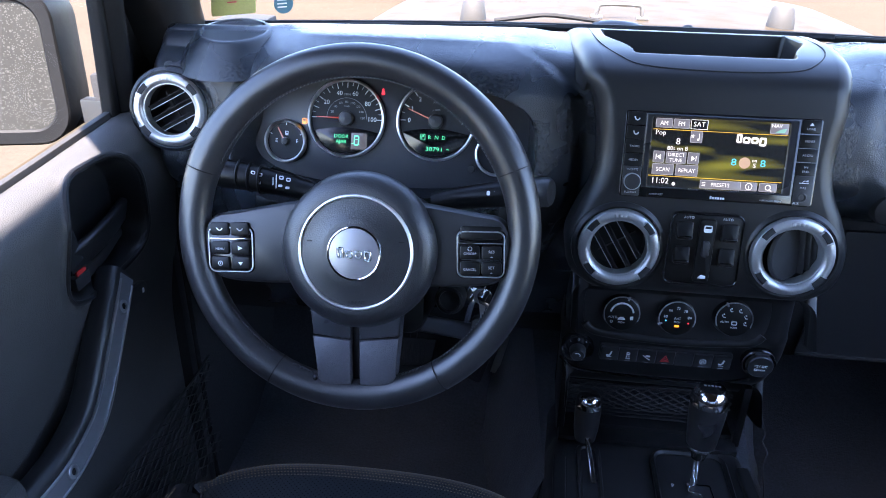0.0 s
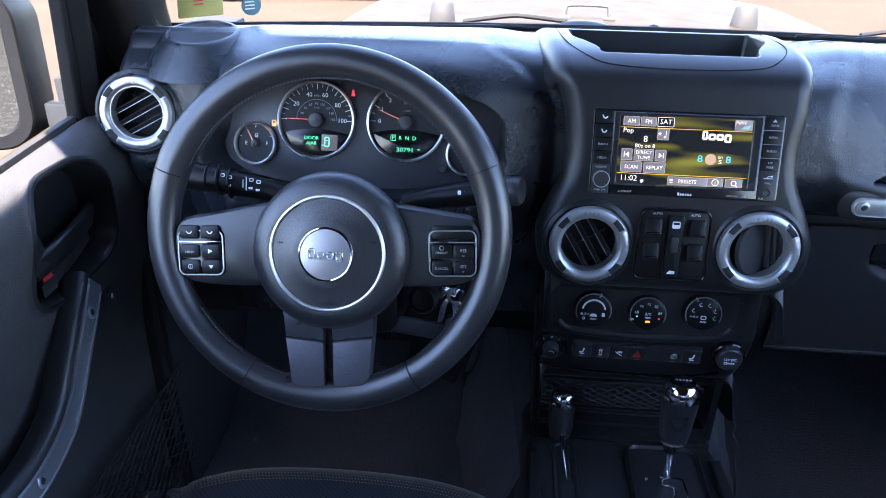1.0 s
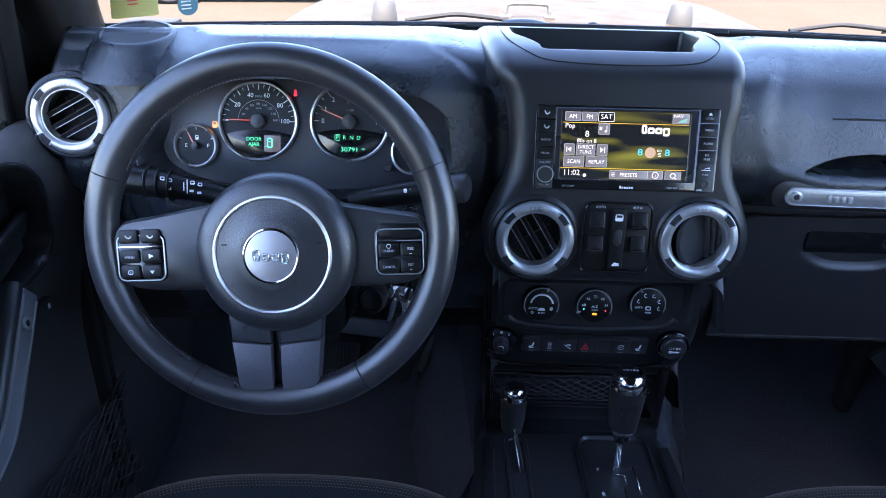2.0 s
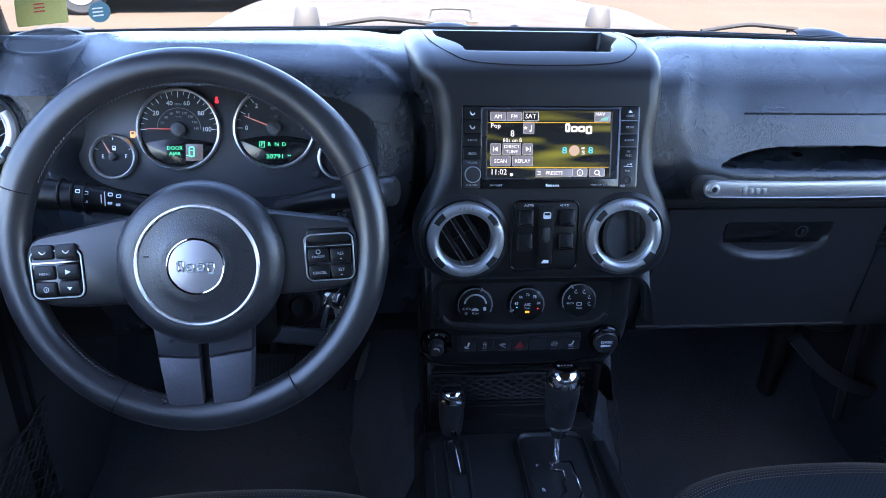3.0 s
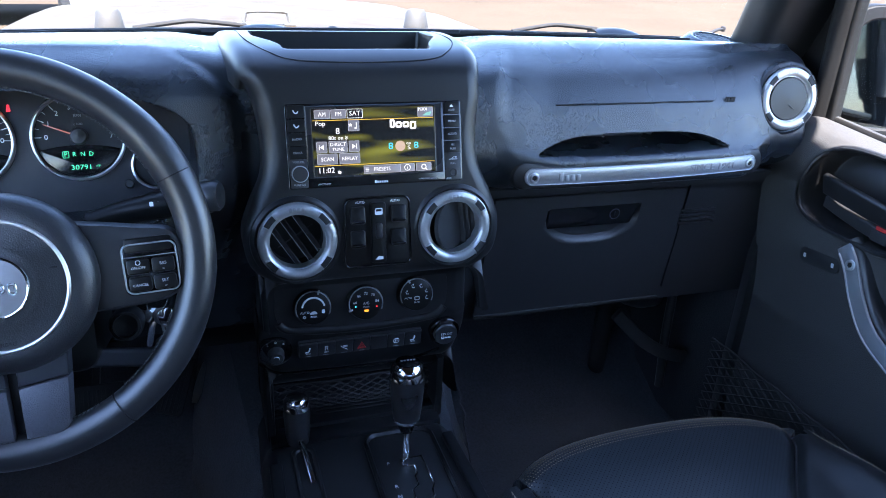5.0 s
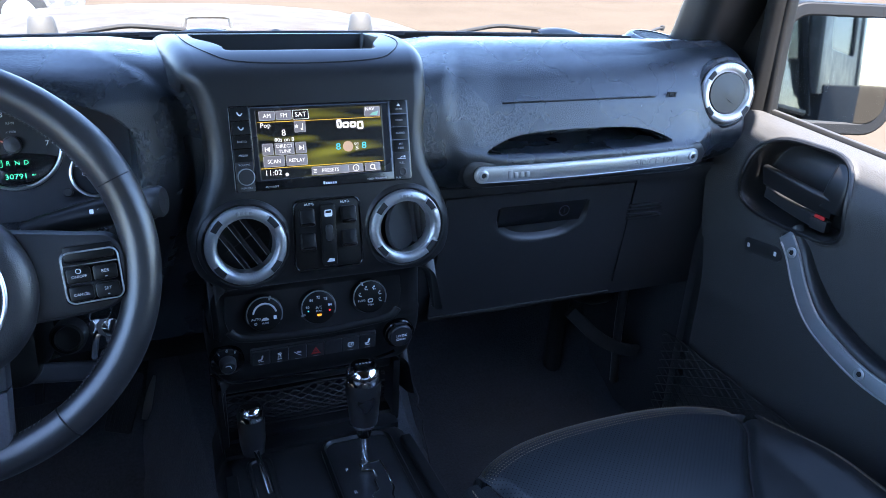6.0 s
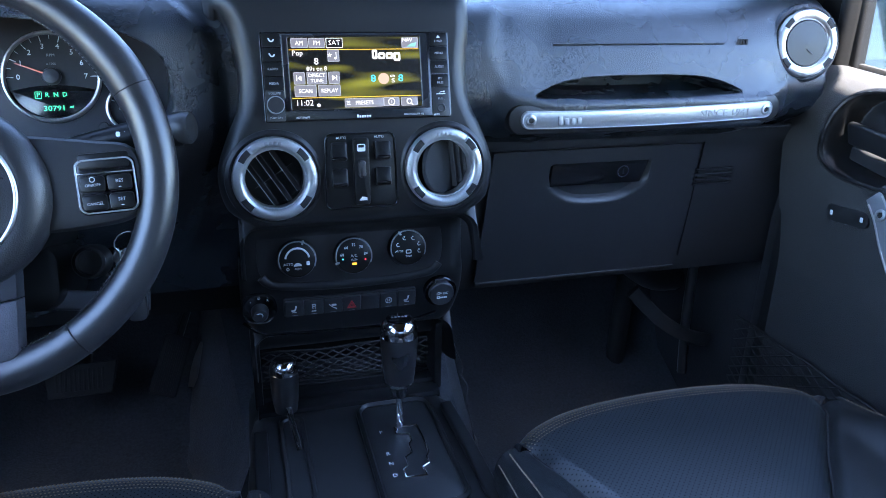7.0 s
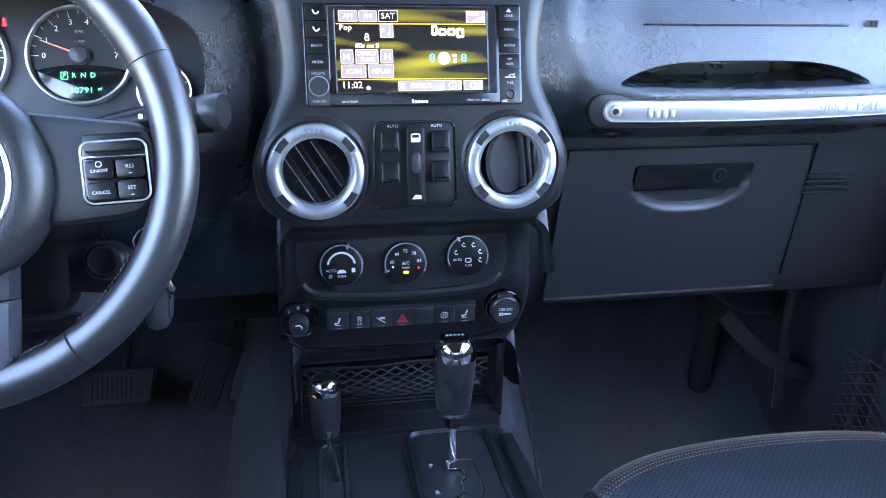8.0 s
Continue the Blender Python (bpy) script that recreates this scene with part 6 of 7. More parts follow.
# ---- doors ----
def door(side):
    s = -1 if side == "left" else 1
    zb = 0.744
    wide = 0.0 if s < 0 else 0.016       # how far the window ledge stands outside the panel
    o = 0.025 if s < 0 else 0.0          # shifts the driver door to fit the camera's view
    lab = "black vinyl inner car door, sunlit along its window ledge, with silver pull rail"
    d = thing("driver_door" if s < 0 else "passenger_door", Matrix(), lab, "car door", "front doors")
    prof = spline([(0.752 + o, zb - 0.004), (0.740 + o, zb + 0.001), (0.722 + o, zb - 0.002), (0.708 + o, zb - 0.010), (0.698 + o, zb - 0.027), (0.693 + o, zb - 0.055), (0.696 + o, zb - 0.09), (0.702 + o, zb - 0.13), (0.710 + o, zb - 0.19), (0.722 + o, 0.50), (0.735 + o, 0.42), (0.738 + o, 0.30), (0.738 + o, 0.05)], 290)
    cy, cz, by, hz = (0.917, 0.650, 0.087, 0.074) if s < 0 else (0.914, 0.664, 0.094, 0.061)      # handle bowl
    dz = -0.024 if s < 0 else 0.0        # lowers the driver handle to fit the camera's view
    rows = []
    for y in list(np.linspace(1.10, 1.03, 8)) + list(np.linspace(1.028, 0.80, 110)) + list(np.linspace(0.79, -0.08, 50)):
        row = []
        drop = 0.06 * (y - 1.06)
        for x, z in prof:
            up = smooth01(zb - 0.10, zb - 0.01, z)
            x, z = x + wide * up, z + drop * up
            # recessed handle bowl: rounded trapezium
            hy = by + 0.012 * (cz - z) / 0.06
            q = (abs((y - cy) / hy) ** 3.6 + abs((z - cz) / hz) ** 3.6) ** (1 / 3.6)
            k = smooth01(1.0, 0.86, q)
            rim = 0.004 * math.exp(-((q - 1.05) / 0.05) ** 2)
            row.append((s * (x + 0.040 * k - rim), y, z))
        rows.append(row)
    bm, _ = grid(rows)
    thicken(bm, 0.006)
    panel = part("panel", bm, M_DOOR, d)
    panel.data.materials.append(M_STACK)
    for f in panel.data.polygons:        # the bowl is smooth plastic
        _, y, z = f.center
        if abs((y - cy) / (by + 0.012 * (cz - z) / 0.06)) ** 3.6 + abs((z - cz) / hz) ** 3.6 < 1.0:
            f.material_index = 1
    part("outer_skin", box((0.03, 1.20, 0.66), (s * (0.80 + o), 0.51, 0.355), 0.004, turn=pose(0, 0, 0, 3.43, 0, 0)), M_PAINT, d)
    part("front_closing", box((0.10, 0.02, 0.74), (s * (0.77 + o), 1.105, 0.38), 0.003), M_BLACK, d)
    # handle lever and lock slider in the bowl
    lever = spline([(s * (0.722 + o), 0.990, 0.660 + dz), (s * (0.711 + o), 0.94, 0.660 + dz), (s * (0.708 + o), 0.89, 0.657 + dz), (s * (0.714 + o), 0.848, 0.652 + dz)], 18)
    part("handle", sweep(lever, rrect(0.034, 0.012, 0.005, 4), up=(s, 0, 0.25)), M_STACK, d, "black lever handle")
    part("bowl_ridge", sweep(spline([(s * (0.735 + o), 0.99, 0.630 + dz), (s * (0.722 + o), 0.92, 0.626 + dz), (s * (0.720 + o), 0.86, 0.622 + dz)], 12), rrect(0.022, 0.012, 0.005, 4), up=(s, 0, 0)), M_BLACK, d)
    loop = []
    for k in range(49):
        a = 2 * math.pi * k / 48
        q = 1.04 / (abs(math.cos(a)) ** 3.6 + abs(math.sin(a)) ** 3.6) ** (1 / 3.6)
        z = cz + hz * q * math.sin(a)
        y = cy + (by + 0.012 * (cz - z) / 0.06) * q * math.cos(a)
        up = smooth01(zb - 0.10, zb - 0.01, z)
        z0 = z - 0.06 * (y - 1.06) * up
        loop.append((s * (float(np.interp(-z0, [-r[1] for r in prof], [r[0] for r in prof])) + wide * up - 0.001), y, z))
    part("bowl_rim", tube(loop, 0.0042, 8, up=(s, 0, 0)), M_STACK, d, "raised smooth rim of the handle bowl")
    dome = sweep(spline([(s * (0.730 + o), 0.850, 0.712 + dz), (s * (0.716 + o), 0.848, 0.685 + dz), (s * (0.714 + o), 0.852, 0.650 + dz)], 10), rrect(0.040, 0.020, 0.009, 5), up=(s, 0, 0))
    part("bowl_hump", dome, M_STACK, d)
    lk = part("lock_slider", box((0.012, 0.030, 0.018), (s * (0.716 + o), 0.866, 0.622 + dz), 0.003), M_BLACK, d)
    part("red_mark", box((0.003, 0.018, 0.006), (s * (0.712 + o), 0.866, 0.634 + dz), 0.001), M_RED, lk)
    # pull rail: black grip body with a silver plate and two screws
    if s < 0:
        rail = ((0.713, 0.915, 0.577), (0.706, 0.882, 0.553), (0.704, 0.837, 0.502), (0.703, 0.806, 0.468), (0.703, 0.775, 0.447), (0.705, 0.722, 0.429), (0.710, 0.660, 0.424), (0.718, 0.620, 0.424))
    else:
        rail = ((0.700, 0.905, 0.592), (0.695, 0.880, 0.570), (0.692, 0.853, 0.531), (0.690, 0.820, 0.496), (0.690, 0.778, 0.474), (0.692, 0.721, 0.455), (0.698, 0.660, 0.446), (0.705, 0.620, 0.442))
    path = spline([(s * x, y, z) for x, y, z in rail], 44)
    body = part("pull_rail", sweep([(x + s * 0.017, y, z + 0.004) for x, y, z in path], rrect(0.040, 0.034, 0.012, 5), up=(-s, 0, 0.2)), M_BLACK, d, "curved black grip")
    part("rail_plate", sweep(path, rrect(0.0255, 0.006, 0.002, 3), up=(-s, 0, 0.25)), M_RAIL, body, "satin silver plate with bright edges")
    for sg in (-1, 1):
        off = []
        for i, p in enumerate(path):
            t = Vector(path[min(i + 1, 43)]) - Vector(path[max(i - 1, 0)])
            x = t.cross(Vector((-s, 0, 0.25))).normalized()
            nrm = x.cross(t).normalized()
            off.append(Vector(p) + x * (0.0112 * sg) + nrm * 0.003)
        part("plate_edge", tube(off[1:-1], 0.0016, 6, up=(-s, 0, 0.25)), M_SILVER, body)
    for k in (1, 5):
        hole = Vector((s * rail[k][0], rail[k][1], rail[k][2]))
        p = min((Vector(q) for q in path), key=lambda v: (v - hole).length)
        nrm = Vector((-s, 0, 0.25)).normalized()
        screw(body, Matrix.Translation(p + nrm * 0.0022) @ nrm.to_track_quat("Z", "Y").to_matrix().to_4x4(), 0.0082)
    # lock switch ahead of the rail
    sw = part("lock_switch", prism(rrect(0.080, 0.026, 0.011, 5), -0.006, 0.004, 0.002), M_BLACK, d, m=Matrix.Translation((s * (0.712 + o), 0.952, 0.546 + dz)) @ pose(0, 0, 0, 90, 0, -90 * s) @ pose(0, 0, 0, 0, 0, 7 * s))
    for x in (-0.028, 0.028):
        part("lock_icon", prism(rrect(0.005, 0.007, 0.001, 3, x, 0), 0.0038, 0.0045, 0), M_PRINT, sw)
    # armrest pad
    part("armrest", box((0.075, 0.50, 0.055), (s * (0.70 + o), 0.40, 0.478), 0.02), M_DOOR, d)
    # window frame and glass
    fx, tx = 0.748 + o + wide, 0.694 if s < 0 else 0.632
    fr = [(s * fx, 1.080, zb - 0.01), (s * (fx - 0.03), 1.060, 1.05), (s * tx, 0.985, 1.40), (s * tx, 0.0, 1.42), (s * fx, -0.02, zb - 0.075)]
    part("window_frame", sweep([Vector(p) for p in fr], rrect(0.03, 0.035, 0.008), up=(0, 0.02, 1)), M_CHANNEL, d)
    part("frame_post", sweep(spline([(s * (fx + 0.004), 1.058, zb - 0.01), (s * (fx - 0.012), 1.050, 0.95), (s * (fx - 0.035), 1.010, 1.25)], 8), rrect(0.02, 0.022, 0.005), up=(0, 1, 0)), M_CHANNEL, d, "dark window channel")
    sail = prism([(1.064, zb - 0.02), (1.26, zb - 0.02), (1.24, 0.84), (1.10, 1.2), (1.0, 1.42), (0.965, 1.42), (1.05, 1.0)], -0.006, 0.006, 0.002)
    part("sail_panel", sail, M_CHANNEL, d, "black panel at the front of the window", m=Matrix.Translation((s * (fx + 0.002), 0, 0)) @ Matrix(((0, 0, -1, 0), (1, 0, 0, 0), (0, 1, 0, 0), (0, 0, 0, 1))) @ pose(0, 0, 0, 0, 0, 0))
    part("belt_seal", box((0.010, 1.07, 0.012), (s * (fx + 0.004), 0.555, zb + 0.001 - 0.06 * 0.505), 0.003, turn=pose(0, 0, 0, 3.43, 0, 0)), M_SEAL, d, "grey rubber window seal")
    bm, _ = grid([[(s * (fx + 0.002), 1.06, zb), (s * (fx + 0.002), 0.0, zb - 0.065)], [(s * (tx - 0.002), 0.93, 1.40), (s * (tx - 0.002), 0.0, 1.40)]])
    g = part("window_pane", bm, M_GLASS, d, "clear side window")
    g.visible_shadow = False
    # net pocket low on the door
    net(d, Matrix.Translation((s * (0.712 + o), 0.93, 0.09)) @ pose(0, 0, 0, 90, 0, 90 * s) @ Matrix.Diagonal((1.7, 1, 1, 1)), 0.25, 0.20, 0.0195)
    return d


def side_mirror(side):
    s = -1 if side == "left" else 1
    m = thing("side_mirror", Matrix.Translation((-0.995 if s < 0 else 0.945, 1.10, 0.787 if s < 0 else 0.80)) @ pose(0, 0, 0, -3 if s < 0 else -4.6, 0, 14 if s < 0 else -20), "black side mirror with dusty glass outside the driver window" if s < 0 else "black side mirror with clear glass outside the passenger window", "side mirror", "side mirrors")
    shell_pts = rrect(0.235, 0.225, 0.05, 7)
    bm = bmesh.new()
    rows = []
    for sc, y in ((1.0, -0.004), (1.02, 0.015), (1.0, 0.08), (0.93, 0.11), (0.7, 0.13), (0.2, 0.137)):
        rows.append([(x * sc, y, z * sc) for x, z in shell_pts])
    bm, vs = grid(rows, bm, True)
    bm.faces.new(vs[-1])
    part("shell", bm, M_MIRRORCASE, m)
    fm = frame_prism(shell_pts, rrect(0.195, 0.180, 0.035, 7), -0.012, 0.006, 0.003)
    part("rim", fm, M_MIRRORCASE, m, m=pose(0, 0, 0, 90, 0, 0))
    part("glass", prism(rrect(0.197, 0.182, 0.035, 7), -0.002, 0.0015, 0.0006), M_DUSTYMIRROR if s < 0 else M_MIRROR, m, "dusty mirror glass with dried drops" if s < 0 else "mirror glass reflecting the lot", smooth=False, m=Matrix.Translation((0, -0.001 if s < 0 else 0.004, 0)) @ pose(0, 0, 0, 90, 0, 0 if s < 0 else -8))
    part("arm", box((0.12, 0.05, 0.05), (-s * 0.15, 0.055, -0.108), 0.015), M_MIRRORCASE, m)


# ---- console between the seats ----
def console():
    c = thing("floor_console", Matrix(), "black plastic floor console between the seats", "console")
    rows = []
    ys = list(np.linspace(0.30, 1.02, 30)) + [1.045, 1.06, 1.075, 1.10, 1.14]
    for y in ys:
        z = 0.286 - 0.02 * smooth01(1.03, 1.06, y)
        w0, w1 = -0.150, 0.128
        row = [(w0 - 0.03, y, 0.0), (w0 - 0.022, y, 0.10), (w0 - 0.012, y, 0.20), (w0 - 0.004, y, z - 0.03), (w0 + 0.004, y, z - 0.008), (w0 + 0.014, y, z)]
        row += [(x, y, z) for x in np.linspace(w0 + 0.02, w1 - 0.02, 24)]
        row += [(w1 - 0.014, y, z), (w1 - 0.004, y, z - 0.008), (w1 + 0.004, y, z - 0.03), (w1 + 0.02, y, 0.20), (w1 + 0.034, y, 0.10), (w1 + 0.045, y, 0.0)]
        rows.append(row)
    bm, _ = grid(rows)
    thicken(bm, 0.005)
    part("body", bm, M_BLACK, c)
    # open pocket under the switch row: brow, ribbed sill, net and dark back
    part("pocket_brow", prism([(1.068, 0.372), (1.074, 0.366), (1.10, 0.356), (1.16, 0.356), (1.16, 0.398), (1.066, 0.398), (1.064, 0.38)], -0.132, 0.128, 0.002), M_STACK, c, m=Matrix(((0, 0, 1, -0.008), (1, 0, 0, 0), (0, 1, 0, 0), (0, 0, 0, 1))))
    part("pocket_sill", box((0.262, 0.05, 0.016), (-0.010, 1.083, 0.288), 0.003), M_STACK, c)
    part("pocket_sill", box((0.262, 0.030, 0.012), (-0.010, 1.046, 0.283), 0.003), M_STACK, c)
    for i in range(3):
        part("sill_rib", box((0.250, 0.0035, 0.0035), (-0.010, 1.080 + 0.009 * i, 0.2965), 0.001), M_BLACK, c)
    part("pocket_back", box((0.27, 0.012, 0.12), (-0.01, 1.17, 0.345), 0.003), M_DARK, c)
    for x in (-0.138, 0.122):
        part("pocket_side", box((0.012, 0.13, 0.11), (x, 1.115, 0.335), 0.004), M_STACK, c)
    net(c, face(-0.008, 1.092, 0.299, -6) @ Matrix.Diagonal((1.9, 1, 1, 1)), 0.128, 0.052, 0.0105)
    # shifter plate
    pl = part("shift_plate", frame_prism(rrect(0.108, 0.222, 0.022, 6), rrect(0.094, 0.208, 0.016, 6), -0.004, 0.010, 0.004), M_STACK, c, "raised shifter surround", m=Matrix.Translation((0.044, 0.905, 0.286)))
    part("shift_deck", prism(rrect(0.095, 0.209, 0.016, 6), -0.004, 0.0045, 0.0008), M_BLACK, pl)
    gate = [(-0.011, 0.047), (0.022, 0.047), (0.0235, 0.020), (0.0235, -0.014), (0.018, -0.024), (0.018, -0.036), (0.0085, -0.042), (0.010, -0.059), (-0.018, -0.057), (-0.018, -0.040), (-0.0105, -0.034), (-0.0105, -0.018), (0.0, -0.010), (0.0, 0.008), (0.005, 0.014), (0.005, 0.028), (-0.011, 0.031)][::-1]
    part("gate", frame_prism(gate, shrink(gate, 0.0022), 0.004, 0.0075, 0.0006), M_CHROME, pl, "chrome stepped shift gate")
    part("gate_floor", prism(shrink(gate, 0.002), 0.004, 0.0055, 0.0), M_DARK, pl)
    for ch, y in (("P", 0.042), ("R", -0.005), ("N", -0.025), ("D", -0.048)):
        text(ch, 0.0085, M_PRINT, pl, (-0.029, y, 0.0052))
    # slot of the second lever
    part("lever_slot", frame_prism(rrect(0.036, 0.20, 0.012, 5), rrect(0.022, 0.186, 0.008, 5), -0.004, 0.004, 0.002), M_BLACK, c, m=Matrix.Translation((-0.098, 0.915, 0.286)))
    part("slot_floor", prism(rrect(0.023, 0.187, 0.008, 5), -0.003, 0.0015, 0.0), M_DARK, c, m=Matrix.Translation((-0.098, 0.915, 0.286)))
    part("side_rail", sweep(spline([(-0.143, 0.60, 0.29), (-0.143, 0.85, 0.292), (-0.14, 0.98, 0.29)], 10), rrect(0.018, 0.012, 0.004)), M_STACK, c)
    part("side_rail", sweep(spline([(0.121, 0.60, 0.29), (0.121, 0.85, 0.292), (0.118, 0.99, 0.29)], 10), rrect(0.018, 0.012, 0.004)), M_STACK, c)

    g = thing("gear_lever", Matrix.Translation((0.040, 0.946, 0.290)) @ pose(0, 0, 0, -6, 1, 0), "gear selector with black grip, chrome cap and chrome shaft", "gear lever")
    part("shaft", sweep([(0, 0, -0.004), (0, 0, 0.03), (0, 0, 0.075)], rrect(0.009, 0.006, 0.002, 3), up=(0, 1, 0)), M_CHROME, g)
    part("collar", lathe([(0.0, 0.052), (0.009, 0.052), (0.012, 0.062), (0.0135, 0.072), (0.0, 0.072)], 28), M_GLOSS, g)
    part("chrome_lip", lathe([(0.0, 0.070), (0.0185, 0.070), (0.0192, 0.072), (0.0192, 0.0745), (0.0, 0.0745)], 40), M_CHROME, g)
    part("grip", lathe([(0.0, 0.0735), (0.0188, 0.0735), (0.0205, 0.085), (0.0235, 0.118), (0.0245, 0.135), (0.0242, 0.139), (0.0, 0.139)], 44), M_WHEEL, g, "black leather grip")
    cap = part("cap", lathe([(0.0, 0.138), (0.0245, 0.138), (0.0246, 0.143), (0.0240, 0.150), (0.0218, 0.1565), (0.0172, 0.1605), (0.0, 0.1605)], 48), M_CHROME, g, "chrome cap")
    part("cap_top", lathe([(0.0, 0.160), (0.0168, 0.160), (0.0165, 0.1625), (0.0, 0.164)], 40), M_GLOSS, cap)
    for i in range(5):
        part("mark", box((0.0028, 0.0032, 0.0006), (-0.009 + 0.0045 * i, 0, 0.1638), 0), M_GREYPRINT, cap, smooth=False)

    t = thing("transfer_lever", Matrix.Translation((-0.103, 1.018, 0.286)) @ pose(0, 0, 0, -6, 0, 0), "short transfer case lever with black grip and chrome cap", "gear lever")
    part("shaft", sweep(spline([(0.010, -0.078, -0.008), (0.006, -0.045, 0.008), (0, 0, 0.030)], 10), rrect(0.008, 0.005, 0.002, 3), up=(0, 0, 1)), M_CHROME, t)
    part("grip", lathe([(0.0, 0.012), (0.015, 0.012), (0.018, 0.03), (0.0192, 0.06), (0.0185, 0.069), (0.0, 0.069)], 36), M_WHEEL, t, "black leather grip")
    part("cap", lathe([(0.0, 0.0685), (0.0190, 0.0685), (0.0192, 0.074), (0.0180, 0.081), (0.0152, 0.0865), (0.0105, 0.089), (0.0, 0.0895)], 40), M_CHROME, t, "chrome cap")


# ---- footwells ----
def footwell():
    tn = thing("transmission_tunnel", Matrix(), "dark carpeted transmission tunnel running under the dashboard", "tunnel", kind="structure")
    rows = []
    for y in np.linspace(1.0, 1.58, 22):
        k = smooth01(1.0, 1.5, y)
        w = 0.165 + 0.07 * k
        row = []
        for a in np.linspace(0, 1, 25):
            x = -w - 0.06 + (2 * w + 0.12) * a
            e = abs(x) / (w + 0.06)
            z = (0.23 + 0.09 * smooth01(1.12, 1.3, y)) * (1 - smooth01(0.62, 1.0, e)) + 0.004 * math.sin(y * 43 + x * 21) + 0.003 * math.sin(y * 91 + 2)
            row.append((x, y, z))
        rows.append(row)
    bm, _ = grid(rows)
    thicken(bm, 0.01)
    part("carpet", bm, M_CARPET, tn)
    edge = [(0.150, 1.10, 0.345), (0.163, 1.06, 0.308), (0.160, 1.055, 0.295), (0.170, 1.05, 0.275), (0.168, 1.048, 0.255), (0.178, 1.04, 0.20), (0.184, 1.03, 0.14)]
    part("carpet_edge", tube(spline(edge, 40), 0.0014, 6), M_GREYTHREAD, tn, "frayed pale carpet edge")
    # Silver strips put where the tunnel sides only catch a bright reflection.
    for s in (-1, 1):
        part("reflection_strip", sweep(spline([(s * 0.229, 1.383, 0.224), (s * 0.240, 1.381, 0.183), (s * 0.256, 1.380, 0.135)], 9), rrect(0.017 if s < 0 else 0.006, 0.004, 0.0015), up=(0, 1, 0), scale=[0.25, 0.55, 0.8, 0.95, 1.0, 1.0, 0.9, 0.75, 0.6]), M_SILVER, tn, "bright strip standing in for a reflection on the tunnel side")

    b = thing("brake_pedal", face(-0.425, 1.325, 0.207, 35), "black ribbed rubber brake pedal", "pedal", "pedals")
    part("pad", prism([(-0.05, -0.026), (0.05, -0.026), (0.058, 0.028), (-0.056, 0.028)], -0.012, 0.0, 0.004), M_RUBBER, b)
    for i in range(11):
        part("rib", box((0.0035, 0.036, 0.003), (-0.036 + 0.0072 * i, 0, 0.001), 0.001), M_RUBBER, b)
    part("arm", sweep([(0.01, 0.02, -0.012), (0.015, 0.10, -0.03), (0.015, 0.22, -0.03)], rrect(0.012, 0.02, 0.003), up=(0, 0, 1)), M_BLACK, b)
    g = thing("gas_pedal", face(-0.282, 1.338, 0.208, 32, -19), "black ribbed accelerator pedal", "pedal", "pedals")
    part("pad", prism(rrect(0.046, 0.108, 0.006), -0.012, 0.0, 0.003), M_RUBBER, g)
    for i in range(5):
        part("rib", box((0.003, 0.092, 0.003), (-0.014 + 0.007 * i, -0.002, 0.001), 0.001), M_RUBBER, g)
    part("arm", sweep([(0, 0.05, -0.012), (0.0, 0.12, -0.03), (0.01, 0.25, -0.02)], rrect(0.012, 0.016, 0.003), up=(0, 0, 1)), M_BLACK, g)

    # hoses and duct under the passenger side
    h = thing("under_dash_hose", Matrix.Translation((0.60, 1.34, 0.33)), "black hoses and duct below the glovebox", "hose")
    part("duct", tube(spline([(-0.09, 0.08, 0.08), (-0.03, 0.02, 0.02), (0.05, 0.0, -0.04), (0.12, 0.02, -0.06)], 16), 0.028, 12), M_BLACK, h)
    part("pipe", tube(spline([(0.04, 0.04, 0.07), (0.03, 0.05, -0.08), (0.03, 0.06, -0.30)], 14), 0.020, 12, up=(0, 1, 0)), M_RUBBER, h)
    part("strap", sweep(spline([(-0.06, -0.12, -0.01), (0.0, -0.13, -0.07), (0.06, -0.13, -0.11), (0.12, -0.12, -0.135)], 14), rrect(0.026, 0.012, 0.004), up=(0, 1, 0)), M_RUBBER, h)
    part("pipe", tube(spline([(0.062, -0.12, 0.04), (0.060, -0.125, -0.07), (0.074, -0.12, -0.20)], 14), 0.009, 10, up=(0, 1, 0)), M_BLACK, h)
    # knee panel under the column
    k = thing("knee_panel", Matrix(), "black lower knee panel under the steering column", "panel")
    rows = [[(x, y, z) for x in np.linspace(-0.735, -0.135, 30)] for y, z in spline([(1.10, .52), (1.125, .475), (1.128, .455), (1.14, .42), (1.165, .405), (1.33, .41)], 16)]
    bm, _ = grid(rows)
    thicken(bm, 0.006)
    part("panel", bm, M_STACK, k)
    part("edge", tube([(-0.73, 1.128, 0.471), (-0.135, 1.128, 0.471)], 0.0022, 6), M_STACK, k)
    part("edge", tube([(-0.73, 1.142, 0.411), (-0.135, 1.142, 0.411)], 0.0022, 6), M_STACK, k)


